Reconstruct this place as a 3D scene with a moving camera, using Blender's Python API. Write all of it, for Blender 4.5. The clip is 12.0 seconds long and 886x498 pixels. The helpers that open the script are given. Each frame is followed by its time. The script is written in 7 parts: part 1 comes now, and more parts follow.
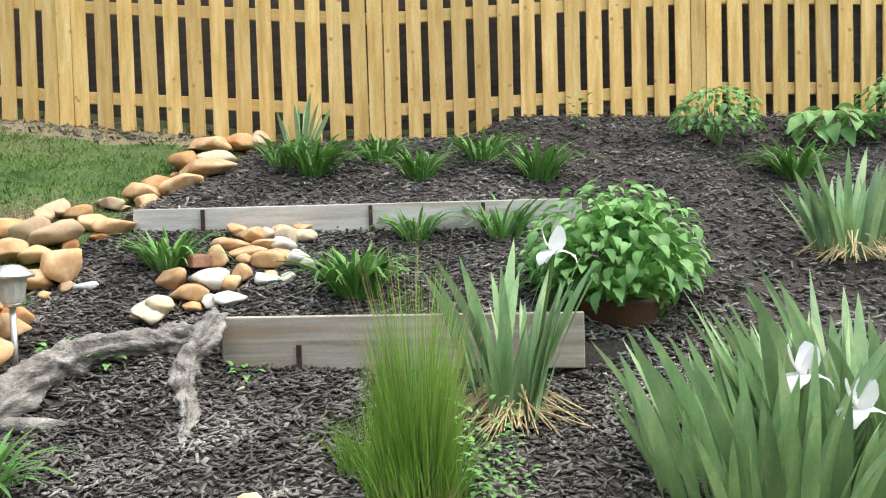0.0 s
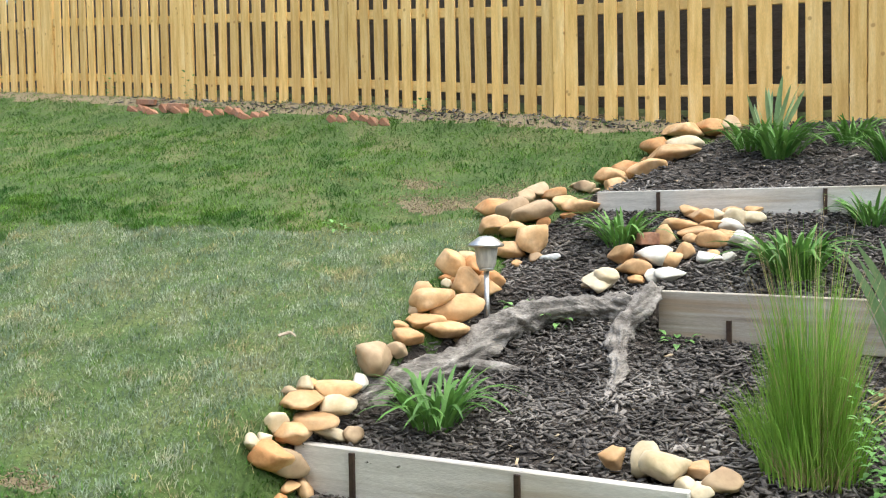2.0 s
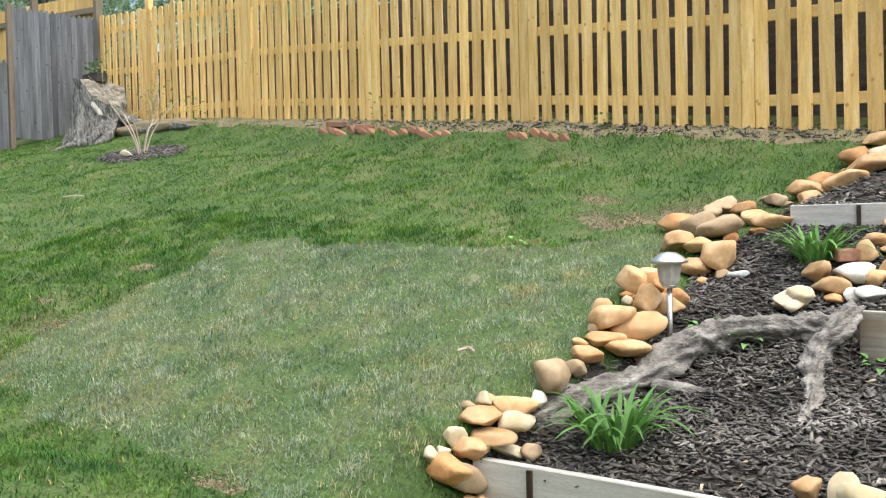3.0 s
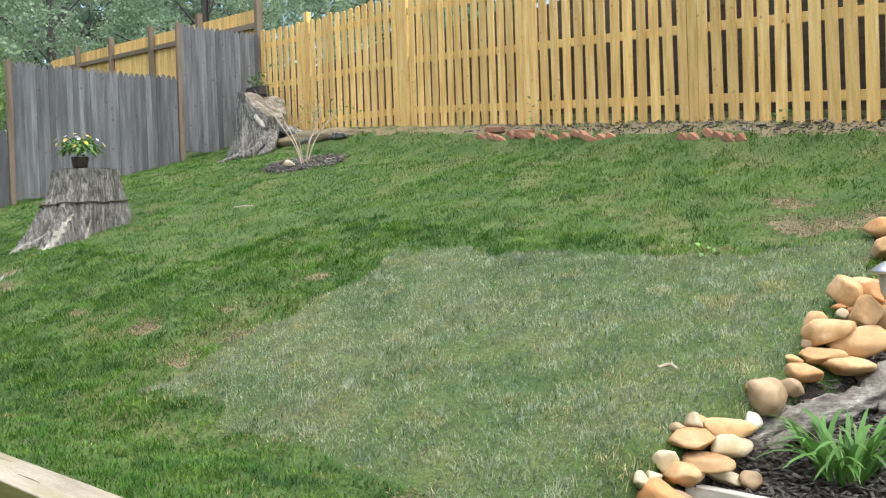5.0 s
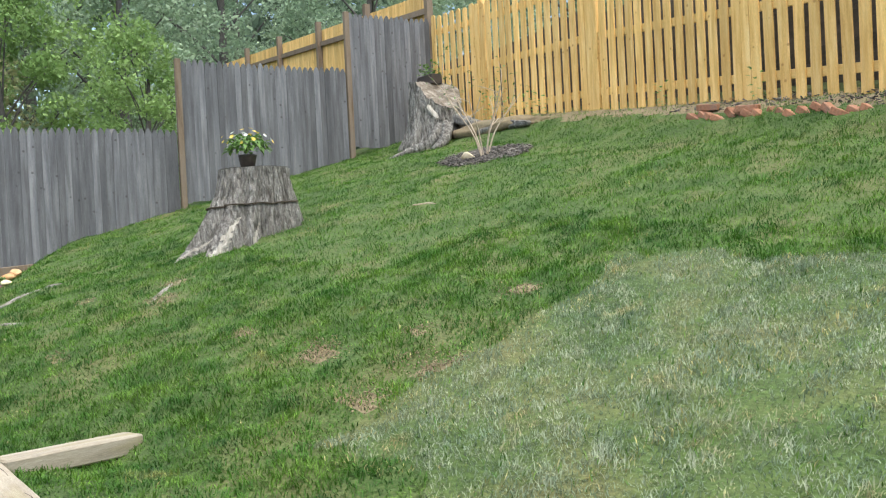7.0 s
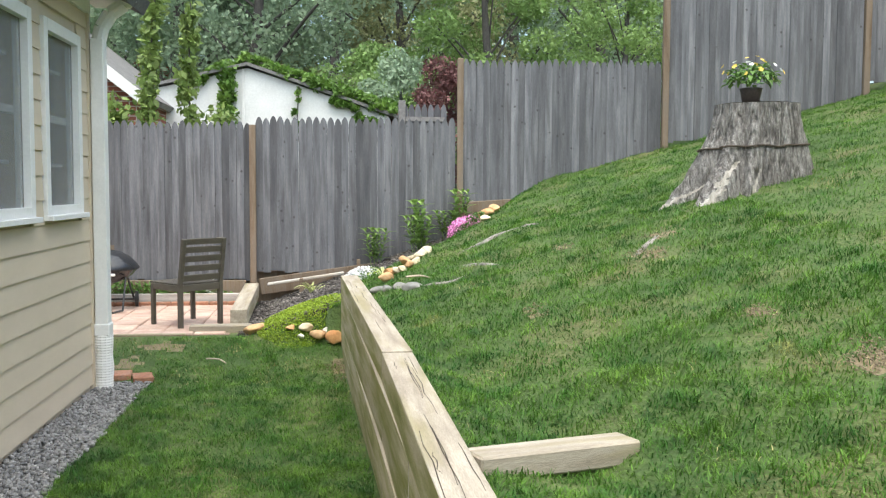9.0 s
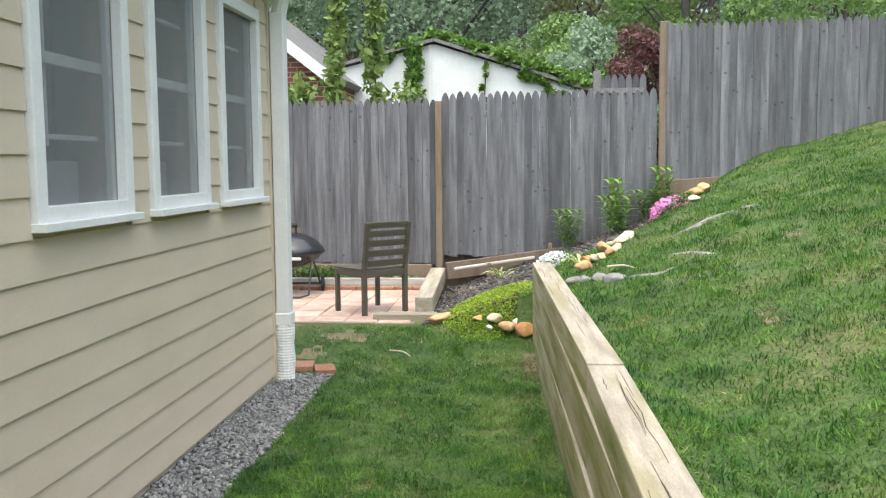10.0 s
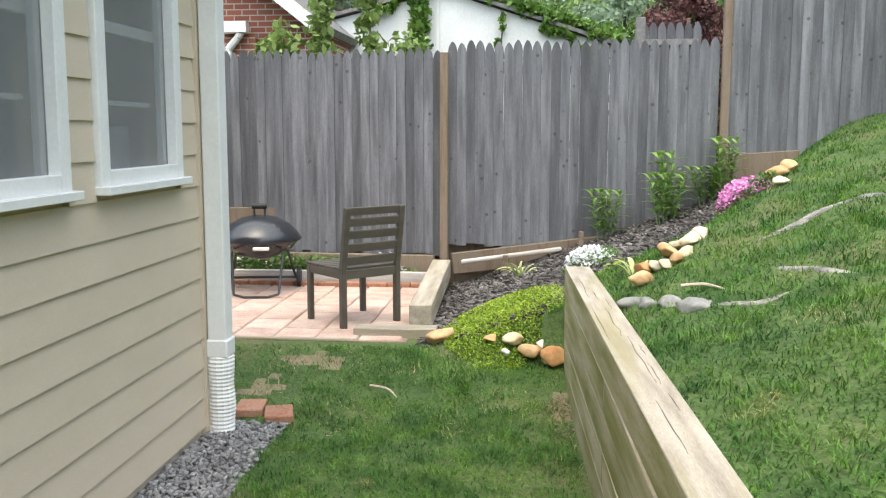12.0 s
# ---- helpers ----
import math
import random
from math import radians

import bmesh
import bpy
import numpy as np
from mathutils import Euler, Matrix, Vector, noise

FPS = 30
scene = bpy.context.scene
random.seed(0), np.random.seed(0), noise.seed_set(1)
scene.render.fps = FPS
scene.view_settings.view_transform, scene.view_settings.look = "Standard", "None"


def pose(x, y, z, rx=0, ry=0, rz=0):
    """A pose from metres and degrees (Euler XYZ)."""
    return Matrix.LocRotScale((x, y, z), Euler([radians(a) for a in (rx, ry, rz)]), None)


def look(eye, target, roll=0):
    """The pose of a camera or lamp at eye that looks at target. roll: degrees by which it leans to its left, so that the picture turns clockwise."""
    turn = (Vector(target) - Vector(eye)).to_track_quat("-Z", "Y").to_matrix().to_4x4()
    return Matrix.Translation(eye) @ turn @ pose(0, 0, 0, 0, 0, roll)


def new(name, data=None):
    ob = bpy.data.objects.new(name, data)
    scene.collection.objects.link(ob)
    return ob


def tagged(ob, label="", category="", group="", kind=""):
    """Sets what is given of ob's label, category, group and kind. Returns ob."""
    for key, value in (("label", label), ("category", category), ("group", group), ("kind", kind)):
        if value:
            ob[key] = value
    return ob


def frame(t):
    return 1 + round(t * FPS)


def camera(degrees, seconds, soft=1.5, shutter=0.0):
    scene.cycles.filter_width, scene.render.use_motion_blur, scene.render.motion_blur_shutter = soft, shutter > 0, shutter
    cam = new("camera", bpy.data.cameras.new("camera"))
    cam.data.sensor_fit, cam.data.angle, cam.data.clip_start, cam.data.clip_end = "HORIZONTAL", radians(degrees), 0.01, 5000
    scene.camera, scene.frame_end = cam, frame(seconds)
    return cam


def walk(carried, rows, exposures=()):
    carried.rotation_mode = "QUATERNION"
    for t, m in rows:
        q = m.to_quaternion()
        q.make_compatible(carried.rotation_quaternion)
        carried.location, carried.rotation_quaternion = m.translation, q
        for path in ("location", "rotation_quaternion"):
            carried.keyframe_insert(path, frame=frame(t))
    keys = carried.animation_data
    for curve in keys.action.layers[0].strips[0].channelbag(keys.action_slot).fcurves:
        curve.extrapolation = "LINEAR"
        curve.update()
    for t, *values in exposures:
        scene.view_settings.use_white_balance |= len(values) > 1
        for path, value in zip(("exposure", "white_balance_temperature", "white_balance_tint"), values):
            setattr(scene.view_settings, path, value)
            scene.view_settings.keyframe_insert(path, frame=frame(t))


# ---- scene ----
LENS = 51.3
cam = camera(LENS, 12.0, soft=1.2)
ROWS = [
    (0.0, -0.040, -0.004, 1.506, -5.39, -2.31, 1.55),
    (0.5, 0.141, -0.073, 1.480, 5.41, -2.01, 0.81),
    (1.0, 0.241, -0.165, 1.483, 13.85, -2.10, 1.58),
    (1.5, 0.302, -0.275, 1.464, 19.54, -2.52, 0.73),
    (2.0, 0.333, -0.299, 1.486, 25.79, -2.60, 0.96),
    (2.5, 0.350, -0.280, 1.482, 33.22, -1.80, 0.95),
    (3.0, 0.338, -0.283, 1.484, 37.02, -1.36, 1.29),
    (3.2, 0.341, -0.279, 1.489, 38.02, -1.27, 1.30),
    (4.8, 0.158, -0.373, 1.530, 43.57, -0.97, 1.45),
    (5.0, 0.066, -0.305, 1.514, 45.70, -0.87, 1.86),
    (5.5, -0.153, -0.165, 1.559, 51.76, -0.61, 0.47),
    (6.0, -0.460, -0.020, 1.539, 52.96, -0.86, 1.04),
    (6.5, -0.745, 0.110, 1.564, 52.20, -1.76, 2.17),
    (6.7, -0.879, 0.168, 1.555, 53.19, -1.29, 2.43),
    (8.3, -1.802, 0.391, 1.623, 71.82, -1.54, 0.57),
    (8.5, -1.896, 0.377, 1.628, 75.10, -1.58, -0.56),
    (9.0, -2.172, 0.369, 1.628, 83.46, -3.84, -0.29),
    (9.5, -2.463, 0.300, 1.644, 90.53, -4.60, 0.47),
    (10.0, -2.904, 0.326, 1.637, 94.95, -5.20, 0.49),
    (10.5, -3.378, 0.292, 1.611, 97.06, -5.80, 0.70),
    (11.0, -3.871, 0.243, 1.627, 95.63, -6.21, 1.45),
    (11.5, -4.393, 0.247, 1.634, 97.10, -6.86, 0.05),
    (12.0, -4.924, 0.216, 1.651, 95.76, -7.30, -0.06),
]
EXPOSURE = 1.25
walk(cam, [(t, pose(x, y, z, 90 + pitch, roll, yaw)) for t, x, y, z, yaw, pitch, roll in ROWS],
     exposures=[(0.0, EXPOSURE + 0.12, 6500, 3), (2.2, EXPOSURE, 6500, 3), (5.5, EXPOSURE - 0.08, 6500, 3), (8.4, EXPOSURE - 0.03, 6500, 3), (10.0, EXPOSURE + 0.05, 6500, 3), (12.0, EXPOSURE + 0.05, 6500, 3)])

# ---- sky and sun: thin bright overcast, sun high behind the house side ----
world = bpy.data.worlds.new("sky")
scene.world = world
world.use_nodes = True
wn = world.node_tree.nodes
sky = wn.new("ShaderNodeTexSky")
sky.sky_type = "NISHITA"
sky.sun_disc = False
SUN_EL, SUN_AZ = radians(70), radians(100)
sky.sun_elevation, sky.sun_rotation = SUN_EL, SUN_AZ
sky.air_density, sky.dust_density, sky.ozone_density = 1.0, 4.0, 1.0
wn["Background"].inputs[1].default_value = 0.15
world.node_tree.links.new(sky.outputs[0], wn["Background"].inputs[0])
sun_data = bpy.data.lights.new("sun", "SUN")
sun_data.energy, sun_data.angle, sun_data.color = 1.5, radians(110), (1.0, 0.95, 0.88)
sun = new("sun", sun_data)
sun.matrix_world = look((0, 0, 0), (-math.sin(SUN_AZ) * math.cos(SUN_EL), -math.cos(SUN_AZ) * math.cos(SUN_EL), -math.sin(SUN_EL)))
sun.location = (0, -10, 20)

# ---- materials ----


def material(name, colours, scale=6.0, stretch=(1, 1, 1), fine=60.0, fine_amount=0.25, rough=0.8, bump=0.3, dist=0.004,
             rand=0.0, island=0.0, metal=0.0, spec=0.4, stain=None, stain_scale=1.3, stain_amount=0.6, translucent=0.0, detail=5.0, knots=None):
    """A node material: colours mixed by a stretched noise, a fine grain, wear stains and relief."""
    m = bpy.data.materials.new(name)
    m.use_nodes = True
    n, l = m.node_tree.nodes, m.node_tree.links
    b = n["Principled BSDF"]
    tc = n.new("ShaderNodeTexCoord")
    mp = n.new("ShaderNodeMapping")
    mp.inputs["Scale"].default_value = stretch
    l.new(tc.outputs["Object"], mp.inputs["Vector"])
    src = mp.outputs[0]
    if rand or island:
        oi = n.new("ShaderNodeObjectInfo") if rand else n.new("ShaderNodeNewGeometry")
        rnd = oi.outputs["Random"] if rand else oi.outputs["Random Per Island"]
        ad = n.new("ShaderNodeVectorMath")
        ad.operation = "MULTIPLY_ADD"
        l.new(rnd, ad.inputs[0])
        ad.inputs[1].default_value = (37.0, 23.0, 51.0) if rand else (0.12, 0.12, 0.12)
        l.new(src, ad.inputs[2])
        src = ad.outputs[0]
    big = n.new("ShaderNodeTexNoise")
    big.inputs["Scale"].default_value, big.inputs["Detail"].default_value, big.inputs["Roughness"].default_value = scale, detail, 0.6
    l.new(src, big.inputs["Vector"])
    ramp = n.new("ShaderNodeValToRGB")
    e = ramp.color_ramp.elements
    while len(e) < len(colours):
        e.new(0.5)
    for i, c in enumerate(colours):
        e[i].position = 0.3 + 0.4 * i / max(1, len(colours) - 1)
        e[i].color = (*c, 1)
    l.new(big.outputs[0], ramp.inputs[0])
    col = ramp.outputs[0]
    sm = n.new("ShaderNodeTexNoise")
    sm.inputs["Scale"].default_value, sm.inputs["Detail"].default_value = fine, 3.0
    l.new(src, sm.inputs["Vector"])
    mr = n.new("ShaderNodeMapRange")
    mr.inputs["From Min"].default_value, mr.inputs["From Max"].default_value = 0.25, 0.75
    mr.inputs["To Min"].default_value, mr.inputs["To Max"].default_value = 1 - fine_amount, 1 + fine_amount
    l.new(sm.outputs[0], mr.inputs[0])
    val = mr.outputs[0]
    if rand or island:
        mr2 = n.new("ShaderNodeMapRange")
        a = rand or island
        mr2.inputs["To Min"].default_value, mr2.inputs["To Max"].default_value = 1 - a, 1 + a
        l.new(rnd, mr2.inputs[0])
        mu = n.new("ShaderNodeMath")
        mu.operation = "MULTIPLY"
        l.new(val, mu.inputs[0])
        l.new(mr2.outputs[0], mu.inputs[1])
        val = mu.outputs[0]
    hs = n.new("ShaderNodeHueSaturation")
    l.new(col, hs.inputs["Color"])
    l.new(val, hs.inputs["Value"])
    col = hs.outputs[0]
    if stain:
        st = n.new("ShaderNodeTexNoise")
        st.inputs["Scale"].default_value, st.inputs["Detail"].default_value = stain_scale, 6.0
        l.new(src, st.inputs["Vector"])
        sr = n.new("ShaderNodeMapRange")
        sr.inputs["From Min"].default_value, sr.inputs["From Max"].default_value = 0.5, 0.68
        sr.inputs["To Max"].default_value = stain_amount
        l.new(st.outputs[0], sr.inputs[0])
        mx = n.new("ShaderNodeMix")
        mx.data_type = "RGBA"
        l.new(sr.outputs[0], mx.inputs[0])
        l.new(col, mx.inputs[6])
        mx.inputs[7].default_value = (*stain, 1)
        col = mx.outputs[2]
    if knots:
        # round knots scattered through the boards
        vo = n.new("ShaderNodeTexVoronoi")
        vo.inputs["Scale"].default_value = 7.0
        off = n.new("ShaderNodeVectorMath")
        off.operation = "MULTIPLY_ADD"
        l.new(rnd, off.inputs[0])
        off.inputs[1].default_value = (17.0, 9.0, 31.0)
        l.new(tc.outputs["Object"], off.inputs[2])
        l.new(off.outputs[0], vo.inputs["Vector"])
        kr = n.new("ShaderNodeMapRange")
        kr.inputs["From Min"].default_value, kr.inputs["From Max"].default_value = 0.07, 0.13
        kr.inputs["To Min"].default_value, kr.inputs["To Max"].default_value = 0.65, 0.0
        l.new(vo.outputs["Distance"], kr.inputs[0])
        km = n.new("ShaderNodeMix")
        km.data_type = "RGBA"
        l.new(kr.outputs[0], km.inputs[0])
        l.new(col, km.inputs[6])
        km.inputs[7].default_value = (*knots, 1)
        col = km.outputs[2]
    l.new(col, b.inputs["Base Color"])
    b.inputs["Roughness"].default_value, b.inputs["Metallic"].default_value = rough, metal
    b.inputs["Specular IOR Level"].default_value = spec
    if bump:
        bu = n.new("ShaderNodeBump")
        bu.inputs["Strength"].default_value, bu.inputs["Distance"].default_value = bump, dist
        l.new(big.outputs[0] if bump < 0.15 or bump >= 1.0 else sm.outputs[0], bu.inputs["Height"])
        l.new(bu.outputs[0], b.inputs["Normal"])
    if translucent:
        out = n["Material Output"]
        tr = n.new("ShaderNodeBsdfTranslucent")
        l.new(col, tr.inputs["Color"])
        ms = n.new("ShaderNodeMixShader")
        ms.inputs[0].default_value = translucent
        l.new(b.outputs[0], ms.inputs[1])
        l.new(tr.outputs[0], ms.inputs[2])
        l.new(ms.outputs[0], out.inputs["Surface"])
    return m


M = {}
M["cedar"] = material("new_pine_boards", [(0.57, 0.34, 0.1), (0.72, 0.465, 0.165), (0.8, 0.575, 0.26)], 3.0, (7, 7, 0.7), 55, 0.16, 0.75, 0.25, 0.002, rand=0.2, knots=(0.3, 0.14, 0.04), stain=(0.46, 0.27, 0.08), stain_scale=2.2, stain_amount=0.5)
M["cedar_rail"] = material("new_pine_rails", [(0.62, 0.41, 0.14), (0.75, 0.53, 0.22)], 3.0, (0.7, 7, 7), 55, 0.16, 0.75, 0.25, 0.002, rand=0.08)
M["grey_wood"] = material("weathered_grey_pickets", [(0.088, 0.09, 0.1), (0.132, 0.135, 0.147), (0.19, 0.193, 0.204)], 1.9, (7, 7, 0.6), 60, 0.24, 0.85, 0.5, 0.003, rand=0.34, knots=(0.04, 0.036, 0.035), stain=(0.06, 0.058, 0.062), stain_scale=2.6, stain_amount=0.5)
M["grey_rail"] = material("weathered_grey_rails", [(0.16, 0.155, 0.15), (0.27, 0.26, 0.25)], 3.5, (6, 0.6, 6), 70, 0.25, 0.85, 0.5, 0.003, rand=0.1)
M["post_wood"] = material("weathered_brown_posts", [(0.15, 0.105, 0.068), (0.21, 0.16, 0.115), (0.24, 0.205, 0.17)], 3.0, (6, 6, 0.6), 60, 0.2, 0.85, 0.4, 0.003, rand=0.15, stain=(0.14, 0.1, 0.07), stain_scale=3, stain_amount=0.4)
# boards seen through the picket gaps; the shade there is in this colour
M["shade_boards"] = material("shade_painted_boards", [(0.06, 0.052, 0.046), (0.11, 0.095, 0.082)], 4.0, (0.8, 4, 4), 40, 0.3, 0.9, 0.4, 0.004, rand=0.2)
M["timber"] = material("weathered_landscape_timber", [(0.25, 0.215, 0.165), (0.37, 0.325, 0.26), (0.47, 0.425, 0.35)], 2.6, (0.7, 6, 6), 60, 0.2, 0.85, 0.5, 0.004, rand=0.08, stain=(0.26, 0.23, 0.09), stain_scale=1.6, stain_amount=0.55)
M["plank"] = material("grey_edging_plank", [(0.36, 0.34, 0.315), (0.5, 0.48, 0.45), (0.6, 0.58, 0.545)], 2.6, (0.6, 5, 8), 70, 0.18, 0.85, 0.4, 0.003, rand=0.06, stain=(0.3, 0.22, 0.13), stain_scale=1.7, stain_amount=0.55)
M["old_plank"] = material("brown_grey_weathered_plank", [(0.24, 0.205, 0.165), (0.37, 0.33, 0.28), (0.47, 0.435, 0.385)], 3.2, (0.5, 5, 11), 80, 0.24, 0.85, 0.5, 0.003, rand=0.08, stain=(0.3, 0.19, 0.1), stain_scale=1.4, stain_amount=0.6)
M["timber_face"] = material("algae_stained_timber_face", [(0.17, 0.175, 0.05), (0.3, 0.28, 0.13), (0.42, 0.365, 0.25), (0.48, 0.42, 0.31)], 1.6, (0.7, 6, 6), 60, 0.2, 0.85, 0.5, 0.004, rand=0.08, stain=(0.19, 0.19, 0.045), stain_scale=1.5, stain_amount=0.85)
M["crack"] = material("dark_check_cracks", [(0.05, 0.04, 0.03), (0.08, 0.065, 0.05)], 20, rough=0.95, bump=0)
M["siding"] = material("tan_fibre_cement_siding", [(0.575, 0.49, 0.375), (0.625, 0.535, 0.415)], 2.0, (1, 1, 3), 90, 0.05, 0.6, 0.25, 0.001, rand=0.025)
M["white"] = material("white_painted_trim", [(0.74, 0.74, 0.72), (0.82, 0.82, 0.8)], 4, (1, 1, 1), 60, 0.04, 0.45, 0.15, 0.001)
M["soffit"] = material("white_soffit", [(0.7, 0.7, 0.69), (0.76, 0.76, 0.75)], 4, (1, 1, 1), 60, 0.04, 0.6, 0.15, 0.001)
M["lawn_soil"] = material("thatch_and_soil", [(0.04, 0.075, 0.018), (0.07, 0.11, 0.03), (0.13, 0.13, 0.055)], 1.6, (1, 1, 1), 45, 0.4, 0.95, 0.6, 0.02, detail=8)
M["bare_soil"] = material("bare_pale_soil", [(0.14, 0.108, 0.064), (0.215, 0.17, 0.105), (0.19, 0.162, 0.1)], 5, (1, 1, 1), 60, 0.3, 0.95, 0.6, 0.01)
M["mulch_soil"] = material("dark_mulch_bed", [(0.028, 0.023, 0.02), (0.058, 0.048, 0.041)], 8, (1, 1, 1), 70, 0.5, 0.95, 0.8, 0.02)
M["gravel_soil"] = material("grey_gravel_bed", [(0.12, 0.12, 0.125), (0.22, 0.22, 0.225)], 30, (1, 1, 1), 90, 0.5, 0.9, 0.8, 0.02)
M["far_ground"] = material("far_rough_grass", [(0.04, 0.06, 0.02), (0.09, 0.11, 0.04)], 0.6, (1, 1, 1), 10, 0.3, 0.95, 0.3, 0.05)
M["metal_stake"] = material("rusty_dark_stake", [(0.05, 0.035, 0.03), (0.1, 0.065, 0.045)], 20, rough=0.7, metal=0.6, bump=0.2)

# ---- helpers for meshes ----


def add_box(bm, c, s, rz=0.0, rx=0.0, ry=0.0):
    m = Matrix.Translation(c) @ Euler((rx, ry, rz)).to_matrix().to_4x4() @ Matrix.Diagonal((*s, 1))
    return bmesh.ops.create_cube(bm, size=1.0, matrix=m)["verts"]


def add_cyl(bm, a, b, r0, r1=None, seg=10, caps=True):
    a, b = Vector(a), Vector(b)
    d = b - a
    m = Matrix.Translation((a + b) / 2) @ d.to_track_quat("Z", "Y").to_matrix().to_4x4()
    return bmesh.ops.create_cone(bm, cap_ends=caps, segments=seg, radius1=r0, radius2=r0 if r1 is None else r1, depth=d.length, matrix=m)["verts"]


def mesh_of(bm, mat, bevel=0.0, seg=1, smooth=False):
    if bevel:
        bmesh.ops.bevel(bm, geom=[e for e in bm.edges], offset=bevel, segments=seg, affect="EDGES", clamp_overlap=True)
    me = bpy.data.meshes.new("shape")
    bm.to_mesh(me)
    bm.free()
    me.materials.append(mat)
    if smooth:
        me.polygons.foreach_set("use_smooth", [True] * len(me.polygons))
    return me


def part(name, bm, mat, parent, label="", bevel=0.0, smooth=False, m=None, seg=1):
    me = mesh_of(bm, mat, bevel, seg, smooth) if isinstance(bm, bmesh.types.BMesh) else bm
    ob = new(name, me)
    ob.parent = parent
    if m is not None:
        ob.matrix_basis = m
    if label:
        ob["label"] = label
    return ob


def thing(name, place, label, category, group="", rz=0.0, kind=""):
    ob = new(name)
    ob.empty_display_size = 0.1
    ob.matrix_basis = pose(*place, 0, 0, rz)
    return tagged(ob, label, category, group, kind)


def solo(name, bm, mat, place, label, category, group="", rz=0.0, bevel=0.0, smooth=False, kind="", seg=1):
    me = mesh_of(bm, mat, bevel, seg, smooth) if isinstance(bm, bmesh.types.BMesh) else bm
    ob = new(name, me)
    ob.matrix_basis = pose(*place, 0, 0, rz)
    return tagged(ob, label, category, group, kind)


def raw_mesh(verts, faces, mat, smooth=False):
    """A mesh from arrays; faces is an (n, 3) or (n, 4) array."""
    me = bpy.data.meshes.new("shape")
    verts, faces = np.asarray(verts, dtype=np.float32), np.asarray(faces, dtype=np.int32)
    k = faces.shape[1]
    me.vertices.add(len(verts))
    me.vertices.foreach_set("co", verts.ravel())
    me.loops.add(faces.size)
    me.loops.foreach_set("vertex_index", faces.ravel())
    me.polygons.add(len(faces))
    me.polygons.foreach_set("loop_start", np.arange(0, faces.size, k, dtype=np.int32))
    if smooth:
        me.polygons.foreach_set("use_smooth", np.ones(len(faces), dtype=bool))
    me.update(calc_edges=True)
    me.validate()
    me.materials.append(mat)
    return me


# ---- the lie of the land ----


def sstep(a, b, v):
    t = min(1.0, max(0.0, (v - a) / (b - a)))
    return t * t * (3 - 2 * t)


def lerp_list(pts, v):
    if v <= pts[0][0]:
        return pts[0][1]
    for (a, p), (b, q) in zip(pts, pts[1:]):
        if v <= b:
            return p + (q - p) * (v - a) / (b - a)
    return pts[-1][1]


WALL_X0, WALL_X1, WALL_TOP = -10.66, -1.9, 0.815


def wall_y(x):
    """Middle of the timber retaining wall."""
    return lerp_list([(-10.66, 0.48), (-6.7, 0.665), (-4.5, 0.72), (-1.9, 0.775)], x)


ROCK_LINE = [(2.2, -1.72), (2.6, -1.66), (3.0, -1.55), (3.4, -1.46), (3.8, -1.42), (4.4, -1.52), (4.85, -1.38), (5.3, -1.2), (6.0, -0.95), (6.85, -0.62)]
FENCE_PTS = [(7.3, 6.3), (4.9, 6.55), (2.52, 6.70), (0.14, 6.79), (-2.14, 7.13), (-4.48, 7.53), (-6.72, 7.76), (-9.2, 8.08), (-11.6, 8.22), (-12.88, 8.28)]
FENCE_Y = sorted(FENCE_PTS)


def hill(x, y):
    return -0.05 - 0.073 * x + 0.278 * y


def lower(x):
    return 0.03 + 0.19 * sstep(-9.6, -11.1, x)


def garden_side(x, y):
    """Metres to the garden side of the rock edging."""
    return x - lerp_list(ROCK_LINE, y)


def bed(x, y):
    if y < 2.5:
        z = 0.44 - 0.17 * (2.5 - y)
    elif y < 3.985 - 0.204 * (min(0.86, max(-0.61, x)) + 0.61):
        z = 0.58 + (y - 2.5) * 0.215
    elif y < 4.985 - 0.0556 * (min(1.15, max(-1.19, x)) + 1.19):
        z = 1.05 + (y - 3.9) * 0.38
    else:
        z = 1.53 + (y - 4.88) * (0.268 + 0.02 * sstep(0.2, 2.4, x)) + 0.02 * x
    if x < -0.55 and 3.3 < y < 4.3:
        ramp = 0.752 + (y - 3.3) * 0.45
        side = sstep(-0.6, -0.72, x)
        z = z * (1 - side) + ramp * side
    plain = 0.46 - 0.17 * (2.5 - y) if y < 2.5 else 0.46 + (y - 2.5) * 0.405 + 0.02 * sstep(5.4, 6.6, y)
    k = sstep(0.75, 1.2, x)
    return z * (1 - k) + plain * k


